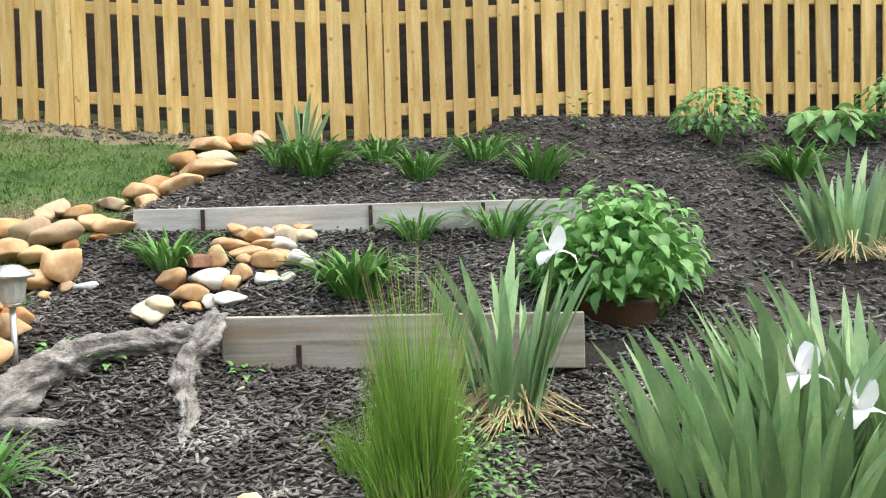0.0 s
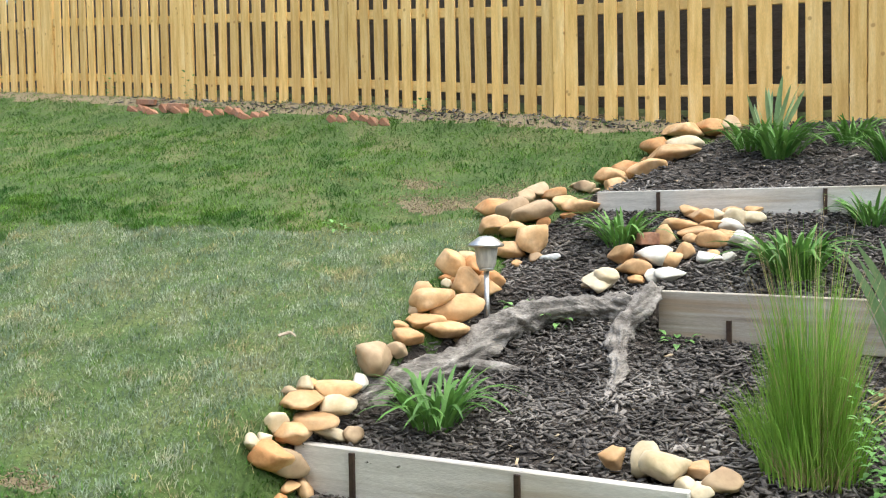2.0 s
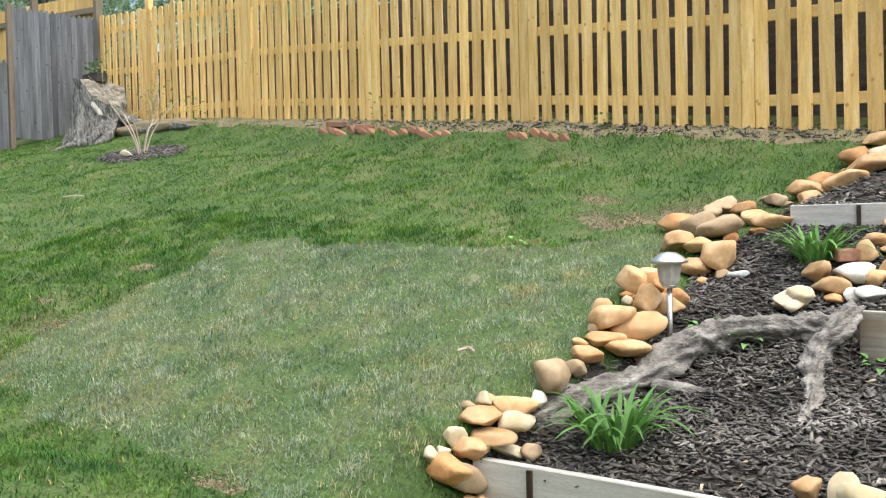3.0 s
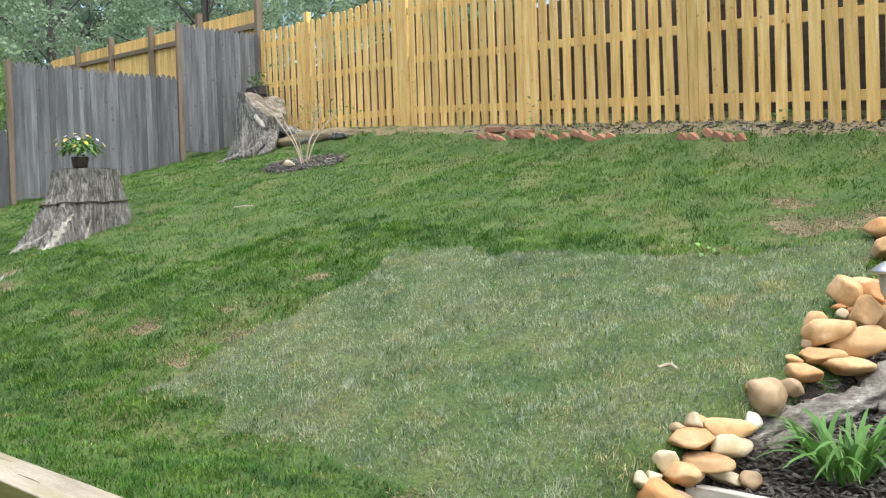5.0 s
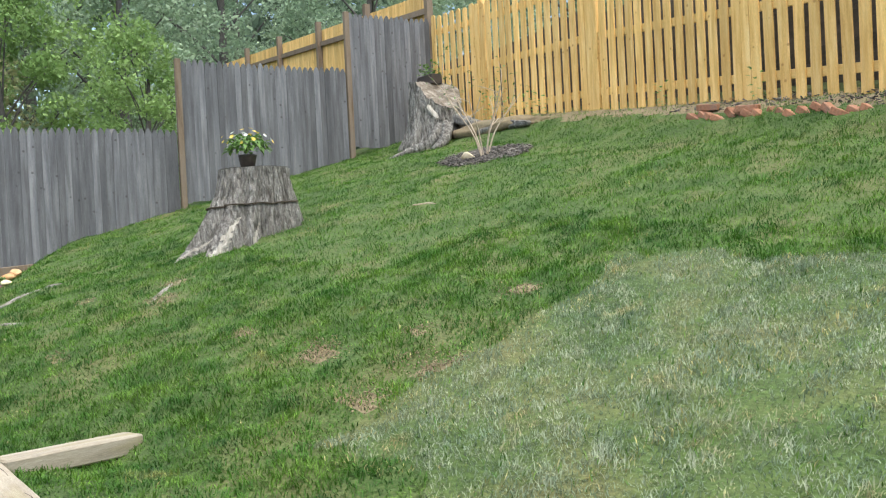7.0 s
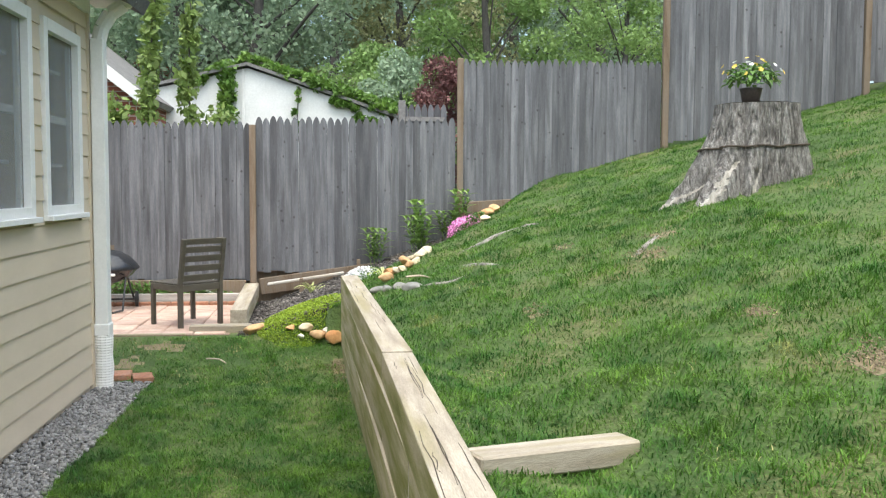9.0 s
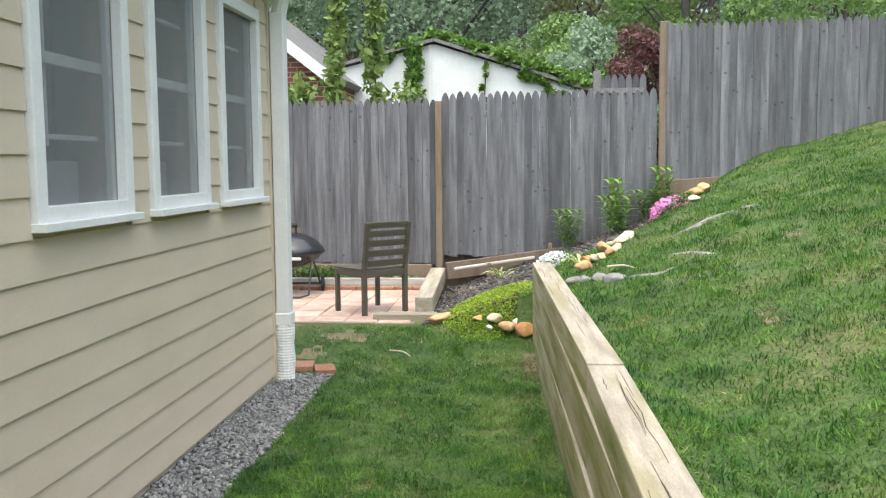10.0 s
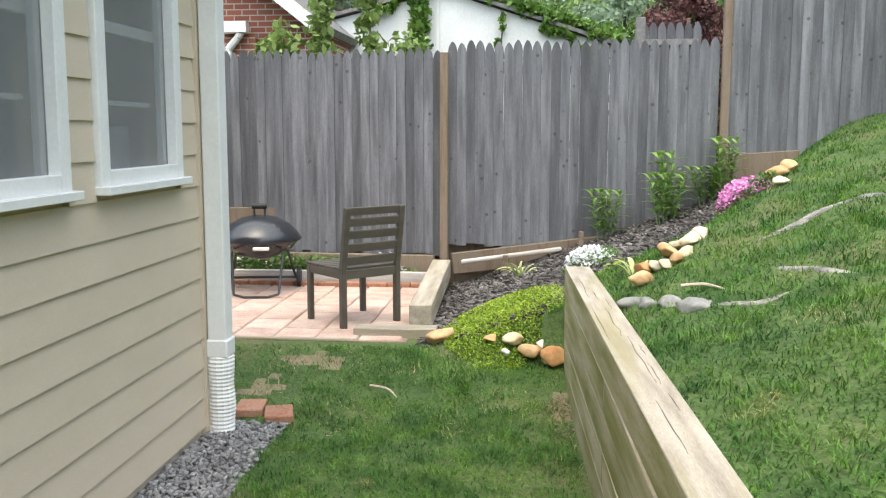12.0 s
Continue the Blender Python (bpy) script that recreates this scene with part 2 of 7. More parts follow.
def land(x, y):
    h = hill(x, y)
    if y > 8.4:
        h = hill(x, 8.4) + 0.05 * (y - 8.4)
    # lower strip beside the house and the cut bank held by the timber wall
    if x < WALL_X1:
        yw = wall_y(max(x, WALL_X0))
        if x > WALL_X0:
            back = 0.74 - 0.1 * (y - yw)
            k = sstep(WALL_X1 - 0.0, WALL_X1 - 0.7, x)
            up = max(h, back * k + h * (1 - k))
            up = min(up, 0.735 + (0.55 - 0.09 * sstep(-9.0, -10.4, x)) * max(0.0, y - yw - 0.05))
            z = lower(x) if y < yw else up
        else:
            base = 0.22 + 0.37 * max(0.0, y + 0.45)
            yr = 0.8 + 0.57 * (-10.7 - x)
            h = min(h, 0.735 + 0.46 * max(0.0, y - yw - 0.05) + 0.25 * (WALL_X0 - x))
            z = base + (h - base) * sstep(yr - 0.08, yr + 0.7, y)
            z = z * sstep(-10.6, -11.0, x) + lower(x) * (1 - sstep(-10.6, -11.0, x)) if y < 0.3 else z
    else:
        z = max(0.03, h)
        if y < 0.3:
            z = 0.03
    # low bank of soil along the picket fence
    if y > 6.0 and -13.0 < x < 0.5:
        near = lerp_list(FENCE_Y, x) - y
        z += 0.14 * sstep(1.0, 0.3, near) * sstep(-12.0, -10.5, x) * sstep(0.0, -1.2, x)
    # garden terraces
    if y > 1.0 and x > -2.2:
        k = sstep(-0.12, 0.12, garden_side(x, y))
        k *= sstep(1.0, 2.2, y) if y < 2.2 else 1.0
        z = z * (1 - k) + bed(x, y) * k
    if x < -13.9:
        z = z + (0.2 - z) * sstep(-13.7, -15.0, x) * (1 - 0.75 * sstep(4, 9, y))
    return z
# ---- ground sheet ----


def axis(lo, hi, step, far):
    inner = list(np.arange(lo, hi + 1e-6, step))
    left, right, d = [], [], step
    v = lo
    while v > -far:
        d *= 1.35
        v -= d
        left.append(v)
    v, d = hi, step
    while v < far:
        d *= 1.35
        v += d
        right.append(v)
    return left[::-1] + inner + right


def relief(x, y):
    """Small lumps of the turf over the smooth lie of the land."""
    if not (-14 < x < 6 and -2 < y < 9):
        return 0.0
    k = 1.0 if x < -1.7 and y > 0.95 else 0.3
    return 0.022 * k * noise.noise((x * 1.1, y * 1.1, 0)) + 0.026 * k * noise.noise((x * 3.1, y * 3.1, 8)) + 0.008 * noise.noise((x * 5, y * 5, 3))


def build_ground():
    xs, ys = axis(-14.2, 5.2, 0.07, 600.0), axis(-2.4, 8.8, 0.07, 600.0)
    nx, ny = len(xs), len(ys)
    verts = np.empty((nx * ny, 3), dtype=np.float32)
    k = 0
    for y in ys:
        for x in xs:
            cx, cy = min(9.0, max(-22.0, x)), min(12.0, max(-6.0, y))
            z = land(cx, cy)
            z += relief(x, y)
            verts[k] = (x, y, z)
            k += 1
    i = np.arange(nx - 1)[None, :] + nx * np.arange(ny - 1)[:, None]
    faces = np.stack([i, i + 1, i + nx + 1, i + nx], -1).reshape(-1, 4)
    me = raw_mesh(verts, faces, M["lawn_soil"], smooth=True)
    for key in ("mulch_soil", "bare_soil", "gravel_soil", "far_ground"):
        me.materials.append(M[key])
    idx = np.zeros(len(faces), dtype=np.int32)
    mid = verts[faces].mean(1)
    for j, (x, y, z) in enumerate(mid):
        idx[j] = ZONES.index(zone(float(x), float(y)))
    me.polygons.foreach_set("material_index", idx)
    ob = new("ground", me)
    tagged(ob, "sloping back yard ground of soil under grass, mulch and gravel", "ground", kind="structure")


ZONES = ["lawn", "mulch", "bare", "gravel", "far"]
BARE = [(-1.75, 5.25, 0.42, 0.3), (-2.3, 5.0, 0.35, 0.22), (-2.6, 5.4, 0.25, 0.12), (-7.98, 2.37, 0.22, 0.12), (-8.45, 2.65, 0.2, 0.12),
        (-5.4, 2.37, 0.22, 0.12), (-5.05, 2.75, 0.14, 0.1), (-4.6, 2.55, 0.2, 0.14), (-5.0, 3.38, 0.2, 0.1), (-4.55, 2.16, 0.2, 0.1),
        (-8.95, 2.05, 0.14, 0.08), (-7.38, 1.51, 0.14, 0.07), (-6.25, 2.31, 0.12, 0.07), (-10.62, -1.2, 0.2, 0.26), (-10.25, -1.4, 0.2, 0.18),
        (-10.1, 0.38, 0.4, 0.1), (-2.2, 1.75, 0.12, 0.1)]


def worn(x, y):
    """How far the turf is worn to soil, 0 to 1."""
    k = 0.0
    for bx, by, rx, ry in BARE:
        if rx:
            d = ((x - bx) / (rx * 1.25)) ** 2 + ((y - by) / (ry * 1.25)) ** 2
            k = max(k, math.exp(-d * 1.2) * (1 + 0.9 * noise.noise((x * 7, y * 7, 3))))
    return min(1.0, max(0.0, k))


def fence_y(x):
    return lerp_list(FENCE_Y, x)


def zone(x, y):
    if x < -14.0 or x > 6.0 or y > fence_y(x) + 0.15 or y < -3.5:
        return "far"
    w = 0.07 * noise.noise((x * 3, y * 3, 7)) + 0.05 * noise.noise((x * 9, y * 9, 2))
    if y < -1.13 + 0.5 * w and x > -9.75:
        return "gravel"
    if x < -10.9 and -0.55 < y and y < 0.8 + 0.57 * (-10.7 - x) + w:
        return "mulch"
    if (x + 9.4) ** 2 / 0.42 + (y - 6.55) ** 2 / 0.2 < 1 + 3 * w:
        return "mulch"
    if y > 2.45 and garden_side(x, y) > 0.0 + 0.3 * w:
        return "mulch"
    if y > fence_y(x) - 0.42 + w and x > -11.5:
        return "bare"
    if worn(x, y) > 0.74:
        return "bare"
    return "lawn"


build_ground()

# ---- yellow pine picket fence ----


def picket_mesh(w, t, h, mat, top="flat"):
    bm = bmesh.new()
    if top == "gothic":
        prof = [(-w / 2, 0), (w / 2, 0), (w / 2, h - 0.1), (w * 0.42, h - 0.055), (w * 0.2, h - 0.015), (0, h), (-w * 0.2, h - 0.015), (-w * 0.42, h - 0.055), (-w / 2, h - 0.1)]
    else:
        prof = [(-w / 2, 0), (w / 2, 0), (w / 2, h - 0.03), (w / 2 - 0.03, h), (-w / 2 + 0.03, h), (-w / 2, h - 0.03)]
    a = [bm.verts.new((x, -t / 2, z)) for x, z in prof]
    b = [bm.verts.new((x, t / 2, z)) for x, z in prof]
    bm.faces.new(a)
    bm.faces.new(b[::-1])
    for i in range(len(prof)):
        j = (i + 1) % len(prof)
        bm.faces.new((a[j], a[i], b[i], b[j]))
    bmesh.ops.recalc_face_normals(bm, faces=bm.faces)
    return mesh_of(bm, mat)


PICKETS = [picket_mesh(0.106 + 0.003 * k, 0.018, 1.80 + 0.012 * k, M["cedar"]) for k in range(3)]


def post_mesh(s, h, mat):
    bm = bmesh.new()
    add_box(bm, (0, 0, h / 2), (s, s, h))
    return mesh_of(bm, mat, 0.006)


rng = random.Random(3)
fence_post = post_mesh(0.09, 2.35, M["cedar"])
for (x0, y0), (x1, y1) in zip(FENCE_PTS, FENCE_PTS[1:]):
    L = math.hypot(x1 - x0, y1 - y0)
    rz = math.degrees(math.atan2(y1 - y0, x1 - x0))
    base = thing("picket_fence_panel", (x0, y0, 0), "golden new pine picket fence panel on the slope", "fence", "yellow fence panels", rz)
    za, zb = land(x0, y0 - 0.1), land(x1, y1 - 0.1)
    n = max(3, round((L - 0.23) / 0.168))
    for k in range(n + 1):
        s = 0.115 + (L - 0.23) * k / n
        z = za + (zb - za) * s / L - 0.02 + rng.uniform(-0.012, 0.012)
        part("picket", rng.choice(PICKETS), None, base, m=pose(s, 0.03, z, rng.uniform(-0.3, 0.3), rng.uniform(-0.5, 0.5), 0))
    part("picket", PICKETS[0], None, base, m=pose(0, 0.031, za - 0.02, 0, 0, 0))
    part("post", fence_post, None, base, m=pose(0, -0.07, za - 0.4, 0, 0, 0))
    tilt = math.degrees(math.atan2(zb - za, L))
    for h in (0.235, 0.9, 1.55):
        bm = bmesh.new()
        add_box(bm, (L / 2, 0, 0), (L - 0.01, 0.036, 0.088))
        part("rail", bm, M["cedar_rail"], base, bevel=0.003, m=pose(0, -0.004, za + h, 0, -tilt, 0))

# horizontal-board fence of the neighbour behind the pickets, its shade painted in as dark colour
base = thing("neighbour_fence", (7.0, 6.15, 0), "horizontal board fence behind the picket fence, shade painted into its dark colour", "fence", rz=171.0)
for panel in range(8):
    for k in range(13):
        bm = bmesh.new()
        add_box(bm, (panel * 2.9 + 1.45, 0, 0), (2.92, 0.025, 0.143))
        part("board", bm, M["shade_boards"], base, m=pose(0, 0, 1.9 + 0.21 * panel * 0.6 + k * 0.145, 0, 0, 0))

# ---- weathered grey stockade fence ----


def grey_x(y):
    return -13.448 + 0.0693 * y


GREY = [(-8.1, -5.6, 2.38, 0.48), (-5.6, -3.12, 2.38, 0.48), (-3.12, -0.65, 2.40, 0.50), (-0.60, 1.80, 2.46, 0.60), (1.88, 4.30, 3.17, 1.42), (4.37, 6.78, 4.10, 2.2), (6.85, 8.22, 4.92, 2.95)]
rng = random.Random(5)
grey_post = {}
for ya, yb, top, bottom in GREY:
    L = yb - ya
    base = thing("stockade_fence_panel", (grey_x(ya), ya, 0), "weathered grey pointed stockade fence panel with old posts", "fence", "grey fence panels", 90 - math.degrees(math.atan(0.0693)))
    h = top - bottom
    n = round(L / 0.0845)
    meshes = [picket_mesh(L / n - 0.0012 + 0.0005 * k, 0.02, h, M["grey_wood"], "gothic") for k in range(3)]
    for k in range(n):
        part("picket", rng.choice(meshes), None, base, m=pose((k + 0.5) * L / n, -0.02 + rng.uniform(-0.007, 0.007), bottom + rng.uniform(-0.018, 0.012), 0, rng.uniform(-0.09, 0.09), 0))
    for f in (0.13, 0.5, 0.86):
        bm = bmesh.new()
        add_box(bm, (L / 2, 0.03, bottom + h * f), (L, 0.05, 0.07))
        part("rail", bm, M["grey_rail"], base)
    ph = top - bottom + 0.75
    part("post", post_mesh(0.075, ph, M["post_wood"]), None, base, "brown weathered square post", m=pose(-0.03, -0.035, top - ph + (0.0 if ya > 1 else -0.1), 0, 0, 0))

# ---- timber retaining wall ----


def timber_mesh(L, s, seedv, cracks=True):
    bm = bmesh.new()
    add_box(bm, (L / 2, 0, 0), (L, s, s))
    bmesh.ops.subdivide_edges(bm, edges=[e for e in bm.edges if abs((e.verts[0].co - e.verts[1].co).x) > L * 0.5], cuts=max(2, int(L / 0.25)))
    for v in bm.verts:
        v.co += Vector((0, 0.0015 * noise.noise((v.co.x * 1.3, seedv, 0)), 0.0025 * noise.noise((v.co.x * 1.3, seedv, 5))))
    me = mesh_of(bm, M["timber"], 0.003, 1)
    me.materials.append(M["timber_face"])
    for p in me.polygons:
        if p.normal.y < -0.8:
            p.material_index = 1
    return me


def timber_run(xa, xb, z, seedv):
    ya, yb = wall_y(xa), wall_y(xb)
    L = math.hypot(xb - xa, yb - ya)
    return timber_mesh(L - 0.012, 0.1533, seedv), pose(xa, ya, z, 0, 0, math.degrees(math.atan2(yb - ya, xb - xa)))


wall = thing("retaining_wall", (0, 0, 0), "weathered timber retaining wall of stacked square beams", "retaining wall")
for course in range(5):
    z = WALL_TOP - 0.077 - 0.1535 * course
    cuts = [-10.66, -6.70, -4.2, -1.9] if course % 2 == 0 else [-10.66, -8.6, -5.4, -3.0, -1.9]
    if course == 0:
        cuts = [-10.66, -6.70, -1.9]
    for a, b in zip(cuts, cuts[1:]):
        me, m = timber_run(a, b, z - (0.008 if course == 0 and a > -7 else 0.0), course * 3.1 + a)
        t = part("timber", me, None, wall, m=m)
        if course == 0:
            L = b - a
            rr = random.Random(int(a * 10))
            bm = bmesh.new()
            for k in range(int(L * 3.0)):
                x, y = rr.uniform(0.1, L - 1.0), rr.uniform(-0.06, 0.06)
                ln = rr.uniform(0.15, 0.9)
                prev = None
                for j in range(6):
                    q = Vector((x + ln * j / 5, y + 0.012 * noise.noise((x * 9 + j, k, 1)), 0.0775))
                    if prev:
                        w = 0.0013 * math.sin(math.pi * (j - 0.5) / 5) + 0.0006
                        bm.faces.new([bm.verts.new(prev + Vector((0, -w, 0))), bm.verts.new(q + Vector((0, -w, 0))), bm.verts.new(q + Vector((0, w, 0))), bm.verts.new(prev + Vector((0, w, 0)))])
                    prev = q
            part("check_cracks", bm, M["crack"], t, "dark drying cracks in the beam")

bm = bmesh.new()
add_box(bm, (0.31, 0, 0.03), (0.64, 0.13, 0.085))
for v in bm.verts:
    v.co.z -= 0.04 * v.co.x
solo("tie_back_timber", bm, M["timber"], (-5.02, 0.8, 0.715), "short weathered timber tie-back lying in the grass", "timber", rz=112, bevel=0.008)

# ---- garden edging planks ----


def plank(x0, x1, y0, y1, top, h, stakes, label, tall=1.0, mat="plank"):
    L = math.hypot(x1 - x0, y1 - y0)
    base = thing("edging_plank", (x0, y0, top - h), label, "garden edging", "garden edging planks", math.degrees(math.atan2(y1 - y0, x1 - x0)))
    bm = bmesh.new()
    add_box(bm, (L / 2, 0, h / 2), (L, 0.038, h))
    part("board", bm, M[mat], base, bevel=0.004)
    for s in stakes:
        bm = bmesh.new()
        add_box(bm, (s, -0.026, h * 0.45 * tall), (0.02, 0.012, h * tall))
        part("stake", bm, M["metal_stake"], base, "rusty dark metal stake")


plank(-1.19, 1.15, 4.93, 4.80, 1.56, 0.20, (0.36, 1.23, 1.82), "pale grey plank edging the upper mulch terrace")
plank(-0.61, 0.86, 3.92, 3.62, 1.09, 0.225, (0.33,), "weathered grey plank edging the middle mulch terrace", 0.5, "old_plank")
plank(-1.65, -0.2, 2.52, 2.47, 0.625, 0.22, (0.26, 0.9), "weathered grey plank edging the lowest mulch terrace")

# ---- house ----
HX0, HX1, HY = -9.6, 7.0, -1.54
WINS = [(-9.31, -8.45), (-8.21, -7.37), (-7.13, -6.25)]
WZ0, WZ1 = 1.40, 2.72
house = thing("house", (0, 0, 0), "house with tan lap siding, white windows and white trim", "house")


def wall_slab(x0, x1, z0, z1):
    bm = bmesh.new()
    add_box(bm, ((x0 + x1) / 2, HY - 0.08, (z0 + z1) / 2), (x1 - x0, 0.14, z1 - z0))
    part("wall_slab", bm, M["siding"], house)


edges = [HX0]
for a, b in sorted(WINS):
    edges += [a + 0.04, b - 0.04]
edges.append(HX1)
for a, b in zip(edges[::2], edges[1::2]):
    wall_slab(a, b, -0.1, 3.05)
for a, b in WINS:
    wall_slab(a + 0.04, b - 0.04, -0.1, WZ0 + 0.03)
    wall_slab(a + 0.04, b - 0.04, WZ1 - 0.03, 3.05)
for nm, c, s in (("end_wall", (HX0 + 0.07, HY - 3.1, 1.5), (0.14, 5.9, 3.1)), ("end_wall", (HX1 - 0.07, HY - 3.1, 1.5), (0.14, 5.9, 3.1)), ("back_wall", ((HX0 + HX1) / 2, HY - 6.1, 1.5), (HX1 - HX0, 0.14, 3.1)), ("inner_floor", ((HX0 + HX1) / 2, HY - 3.1, 0.25), (HX1 - HX0 - 0.3, 5.8, 0.1))):
    bm = bmesh.new()
    add_box(bm, c, s)
    part(nm, bm, M["siding"], house)


def lap_board(x0, x1, z0, ztop):
    """One lap of siding, thicker at its lower edge."""
    bm = bmesh.new()
    y = HY
    prof = [(y - 0.006, z0), (y + 0.016, z0), (y + 0.004, ztop), (y - 0.006, ztop)]
    a = [bm.verts.new((x0, p, q)) for p, q in prof]
    b = [bm.verts.new((x1, p, q)) for p, q in prof]
    for i in range(4):
        j = (i + 1) % 4
        bm.faces.new((a[i], a[j], b[j], b[i]))
    bm.faces.new(a[::-1])
    bm.faces.new(b)
    bmesh.ops.recalc_face_normals(bm, faces=bm.faces)
    part("siding_board", bm, M["siding"], house)


z = 0.08
while z < 2.95:
    zt = z + 0.161
    spans = [(HX0 + 0.045, HX1)]
    if zt > WZ0 - 0.03 and z < WZ1 + 0.02:
        e = [HX0 + 0.045]
        for a, b in sorted(WINS):
            e += [a - 0.008, b + 0.008]
        e.append(HX1)
        spans = list(zip(e[::2], e[1::2]))
    for a, b in spans:
        lap_board(a, b, z, zt)
    z += 0.161
# ---- house: windows, trim, roof, downspout ----


def screen_material():
    m = bpy.data.materials.new("insect_screen_and_glass")
    m.use_nodes = True
    n, l = m.node_tree.nodes, m.node_tree.links
    b = n["Principled BSDF"]
    b.inputs["Base Color"].default_value = (0.33, 0.345, 0.35, 1)
    b.inputs["Roughness"].default_value = 0.5
    t = n.new("ShaderNodeBsdfTransparent")
    ms = n.new("ShaderNodeMixShader")
    nz = n.new("ShaderNodeTexNoise")
    nz.inputs["Scale"].default_value = 2.0
    mr = n.new("ShaderNodeMapRange")
    mr.inputs["To Min"].default_value, mr.inputs["To Max"].default_value = 0.3, 0.42
    l.new(nz.outputs[0], mr.inputs[0])
    l.new(mr.outputs[0], ms.inputs[0])
    l.new(t.outputs[0], ms.inputs[1])
    l.new(b.outputs[0], ms.inputs[2])
    l.new(ms.outputs[0], n["Material Output"].inputs["Surface"])
    return m


M["screen"] = screen_material()
M["curtain"] = material("grey_curtain", [(0.35, 0.36, 0.36), (0.45, 0.46, 0.46)], 8, (6, 6, 1), 40, 0.08, 0.9, 0.2)
# added room surfaces; the indoor dimness is put into their dark grey
M["room"] = material("room_wall_painted_dim", [(0.12, 0.12, 0.12), (0.16, 0.16, 0.155)], 3, rough=0.9, bump=0.1)
M["roof"] = material("grey_roof_shingles", [(0.09, 0.09, 0.095), (0.15, 0.15, 0.15)], 12, (1, 1, 1), 60, 0.3, 0.9, 0.5)

for a, b in WINS:
    w = b - a
    win = part("window", bmesh.new(), M["white"], house)
    win.matrix_basis = pose(a, HY, WZ0)
    h = WZ1 - WZ0
    for nm, c, s in (("casing", (0.04, 0.012, h / 2), (0.08, 0.05, h)), ("casing", (w - 0.04, 0.012, h / 2), (0.08, 0.05, h)),
                     ("casing", (w / 2, 0.0125, h - 0.04), (w - 0.158, 0.05, 0.08)), ("casing", (w / 2, 0.0125, 0.055), (w - 0.158, 0.05, 0.07)),
                     ("sill", (w / 2, 0.03, 0.01), (w + 0.03, 0.09, 0.035)),
                     ("sash", (0.1, -0.03, h / 2), (0.04, 0.03, h - 0.16)), ("sash", (w - 0.1, -0.03, h / 2), (0.04, 0.03, h - 0.16)),
                     ("sash_rail", (w / 2, -0.07, h * 0.52), (w - 0.16, 0.03, 0.05)), ("sash_rail", (w / 2, -0.1, h * 0.78), (w - 0.16, 0.02, 0.022)),
                     ("sash_rail", (w / 2, -0.1, h * 0.28), (w - 0.16, 0.02, 0.022)), ("muntin", (w * 0.62, -0.1, h * 0.6), (0.02, 0.02, h * 0.7))):
        bm = bmesh.new()
        add_box(bm, c, s)
        part(nm, bm, M["white"], win, bevel=0.003)
    bm = bmesh.new()
    add_box(bm, (w / 2, -0.012, h / 2), (w - 0.15, 0.003, h - 0.16))
    scr = part("screen_pane", bm, M["screen"], win, "grey insect screen over glass")
    bm = bmesh.new()
    for k in range(10):
        add_box(bm, (w * 0.72 + 0.02 * k, -0.2 + 0.012 * (k % 2), h / 2), (0.02, 0.012, h - 0.1))
    part("curtain", bm, M["curtain"], win, "grey curtain behind the pane")
    bm = bmesh.new()
    add_box(bm, (w / 2, -0.22, 0.17), (w - 0.14, 0.03, 0.2))
    part("blind", bm, M["curtain"], win, "pale blind behind the lower pane")

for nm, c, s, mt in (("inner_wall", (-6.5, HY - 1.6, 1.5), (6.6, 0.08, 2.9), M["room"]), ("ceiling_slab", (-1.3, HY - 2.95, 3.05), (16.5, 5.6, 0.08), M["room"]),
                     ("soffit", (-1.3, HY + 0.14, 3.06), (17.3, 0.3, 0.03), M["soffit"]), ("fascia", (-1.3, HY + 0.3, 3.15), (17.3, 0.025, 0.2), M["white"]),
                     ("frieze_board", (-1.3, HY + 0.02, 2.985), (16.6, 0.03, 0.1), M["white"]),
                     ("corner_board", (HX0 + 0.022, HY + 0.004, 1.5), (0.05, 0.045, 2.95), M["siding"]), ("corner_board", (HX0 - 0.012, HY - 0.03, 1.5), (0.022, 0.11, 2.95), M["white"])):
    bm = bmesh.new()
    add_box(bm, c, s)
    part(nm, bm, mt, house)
bm = bmesh.new()
for sgn, yc in ((1, HY - 1.35), (-1, HY - 4.75)):
    add_box(bm, (-1.3, yc, 3.9), (17.4, 3.85, 0.12), rx=-sgn * radians(26))
part("roof", bm, M["roof"], house, "grey shingle roof")
# gutter
bm = bmesh.new()
add_box(bm, (-1.3, HY + 0.37, 3.2), (17.3, 0.12, 0.11))
part("gutter", bm, M["white"], house, bevel=0.02)

spout = thing("downspout", (-9.63, -1.458, 0.0), "white downspout with a ribbed flexible end at the house corner", "downspout")
bm = bmesh.new()
add_box(bm, (0, 0, 1.6), (0.115, 0.1, 2.3))
part("pipe", bm, M["white"], spout, bevel=0.006)
bm = bmesh.new()
path = [(0, 0, 2.72), (0, 0.03, 2.84), (0.0, 0.1, 2.95), (0, 0.2, 3.02), (0, 0.25, 3.08), (0, 0.26, 3.2)]
for p, q in zip(path, path[1:]):
    add_cyl(bm, p, q, 0.058, seg=12)
part("elbow", bm, M["white"], spout, smooth=False)
bm = bmesh.new()
add_box(bm, (0, 0, 0.5), (0.135, 0.12, 0.1))
part("collar", bm, M["white"], spout, bevel=0.01)
bm = bmesh.new()
prev = None
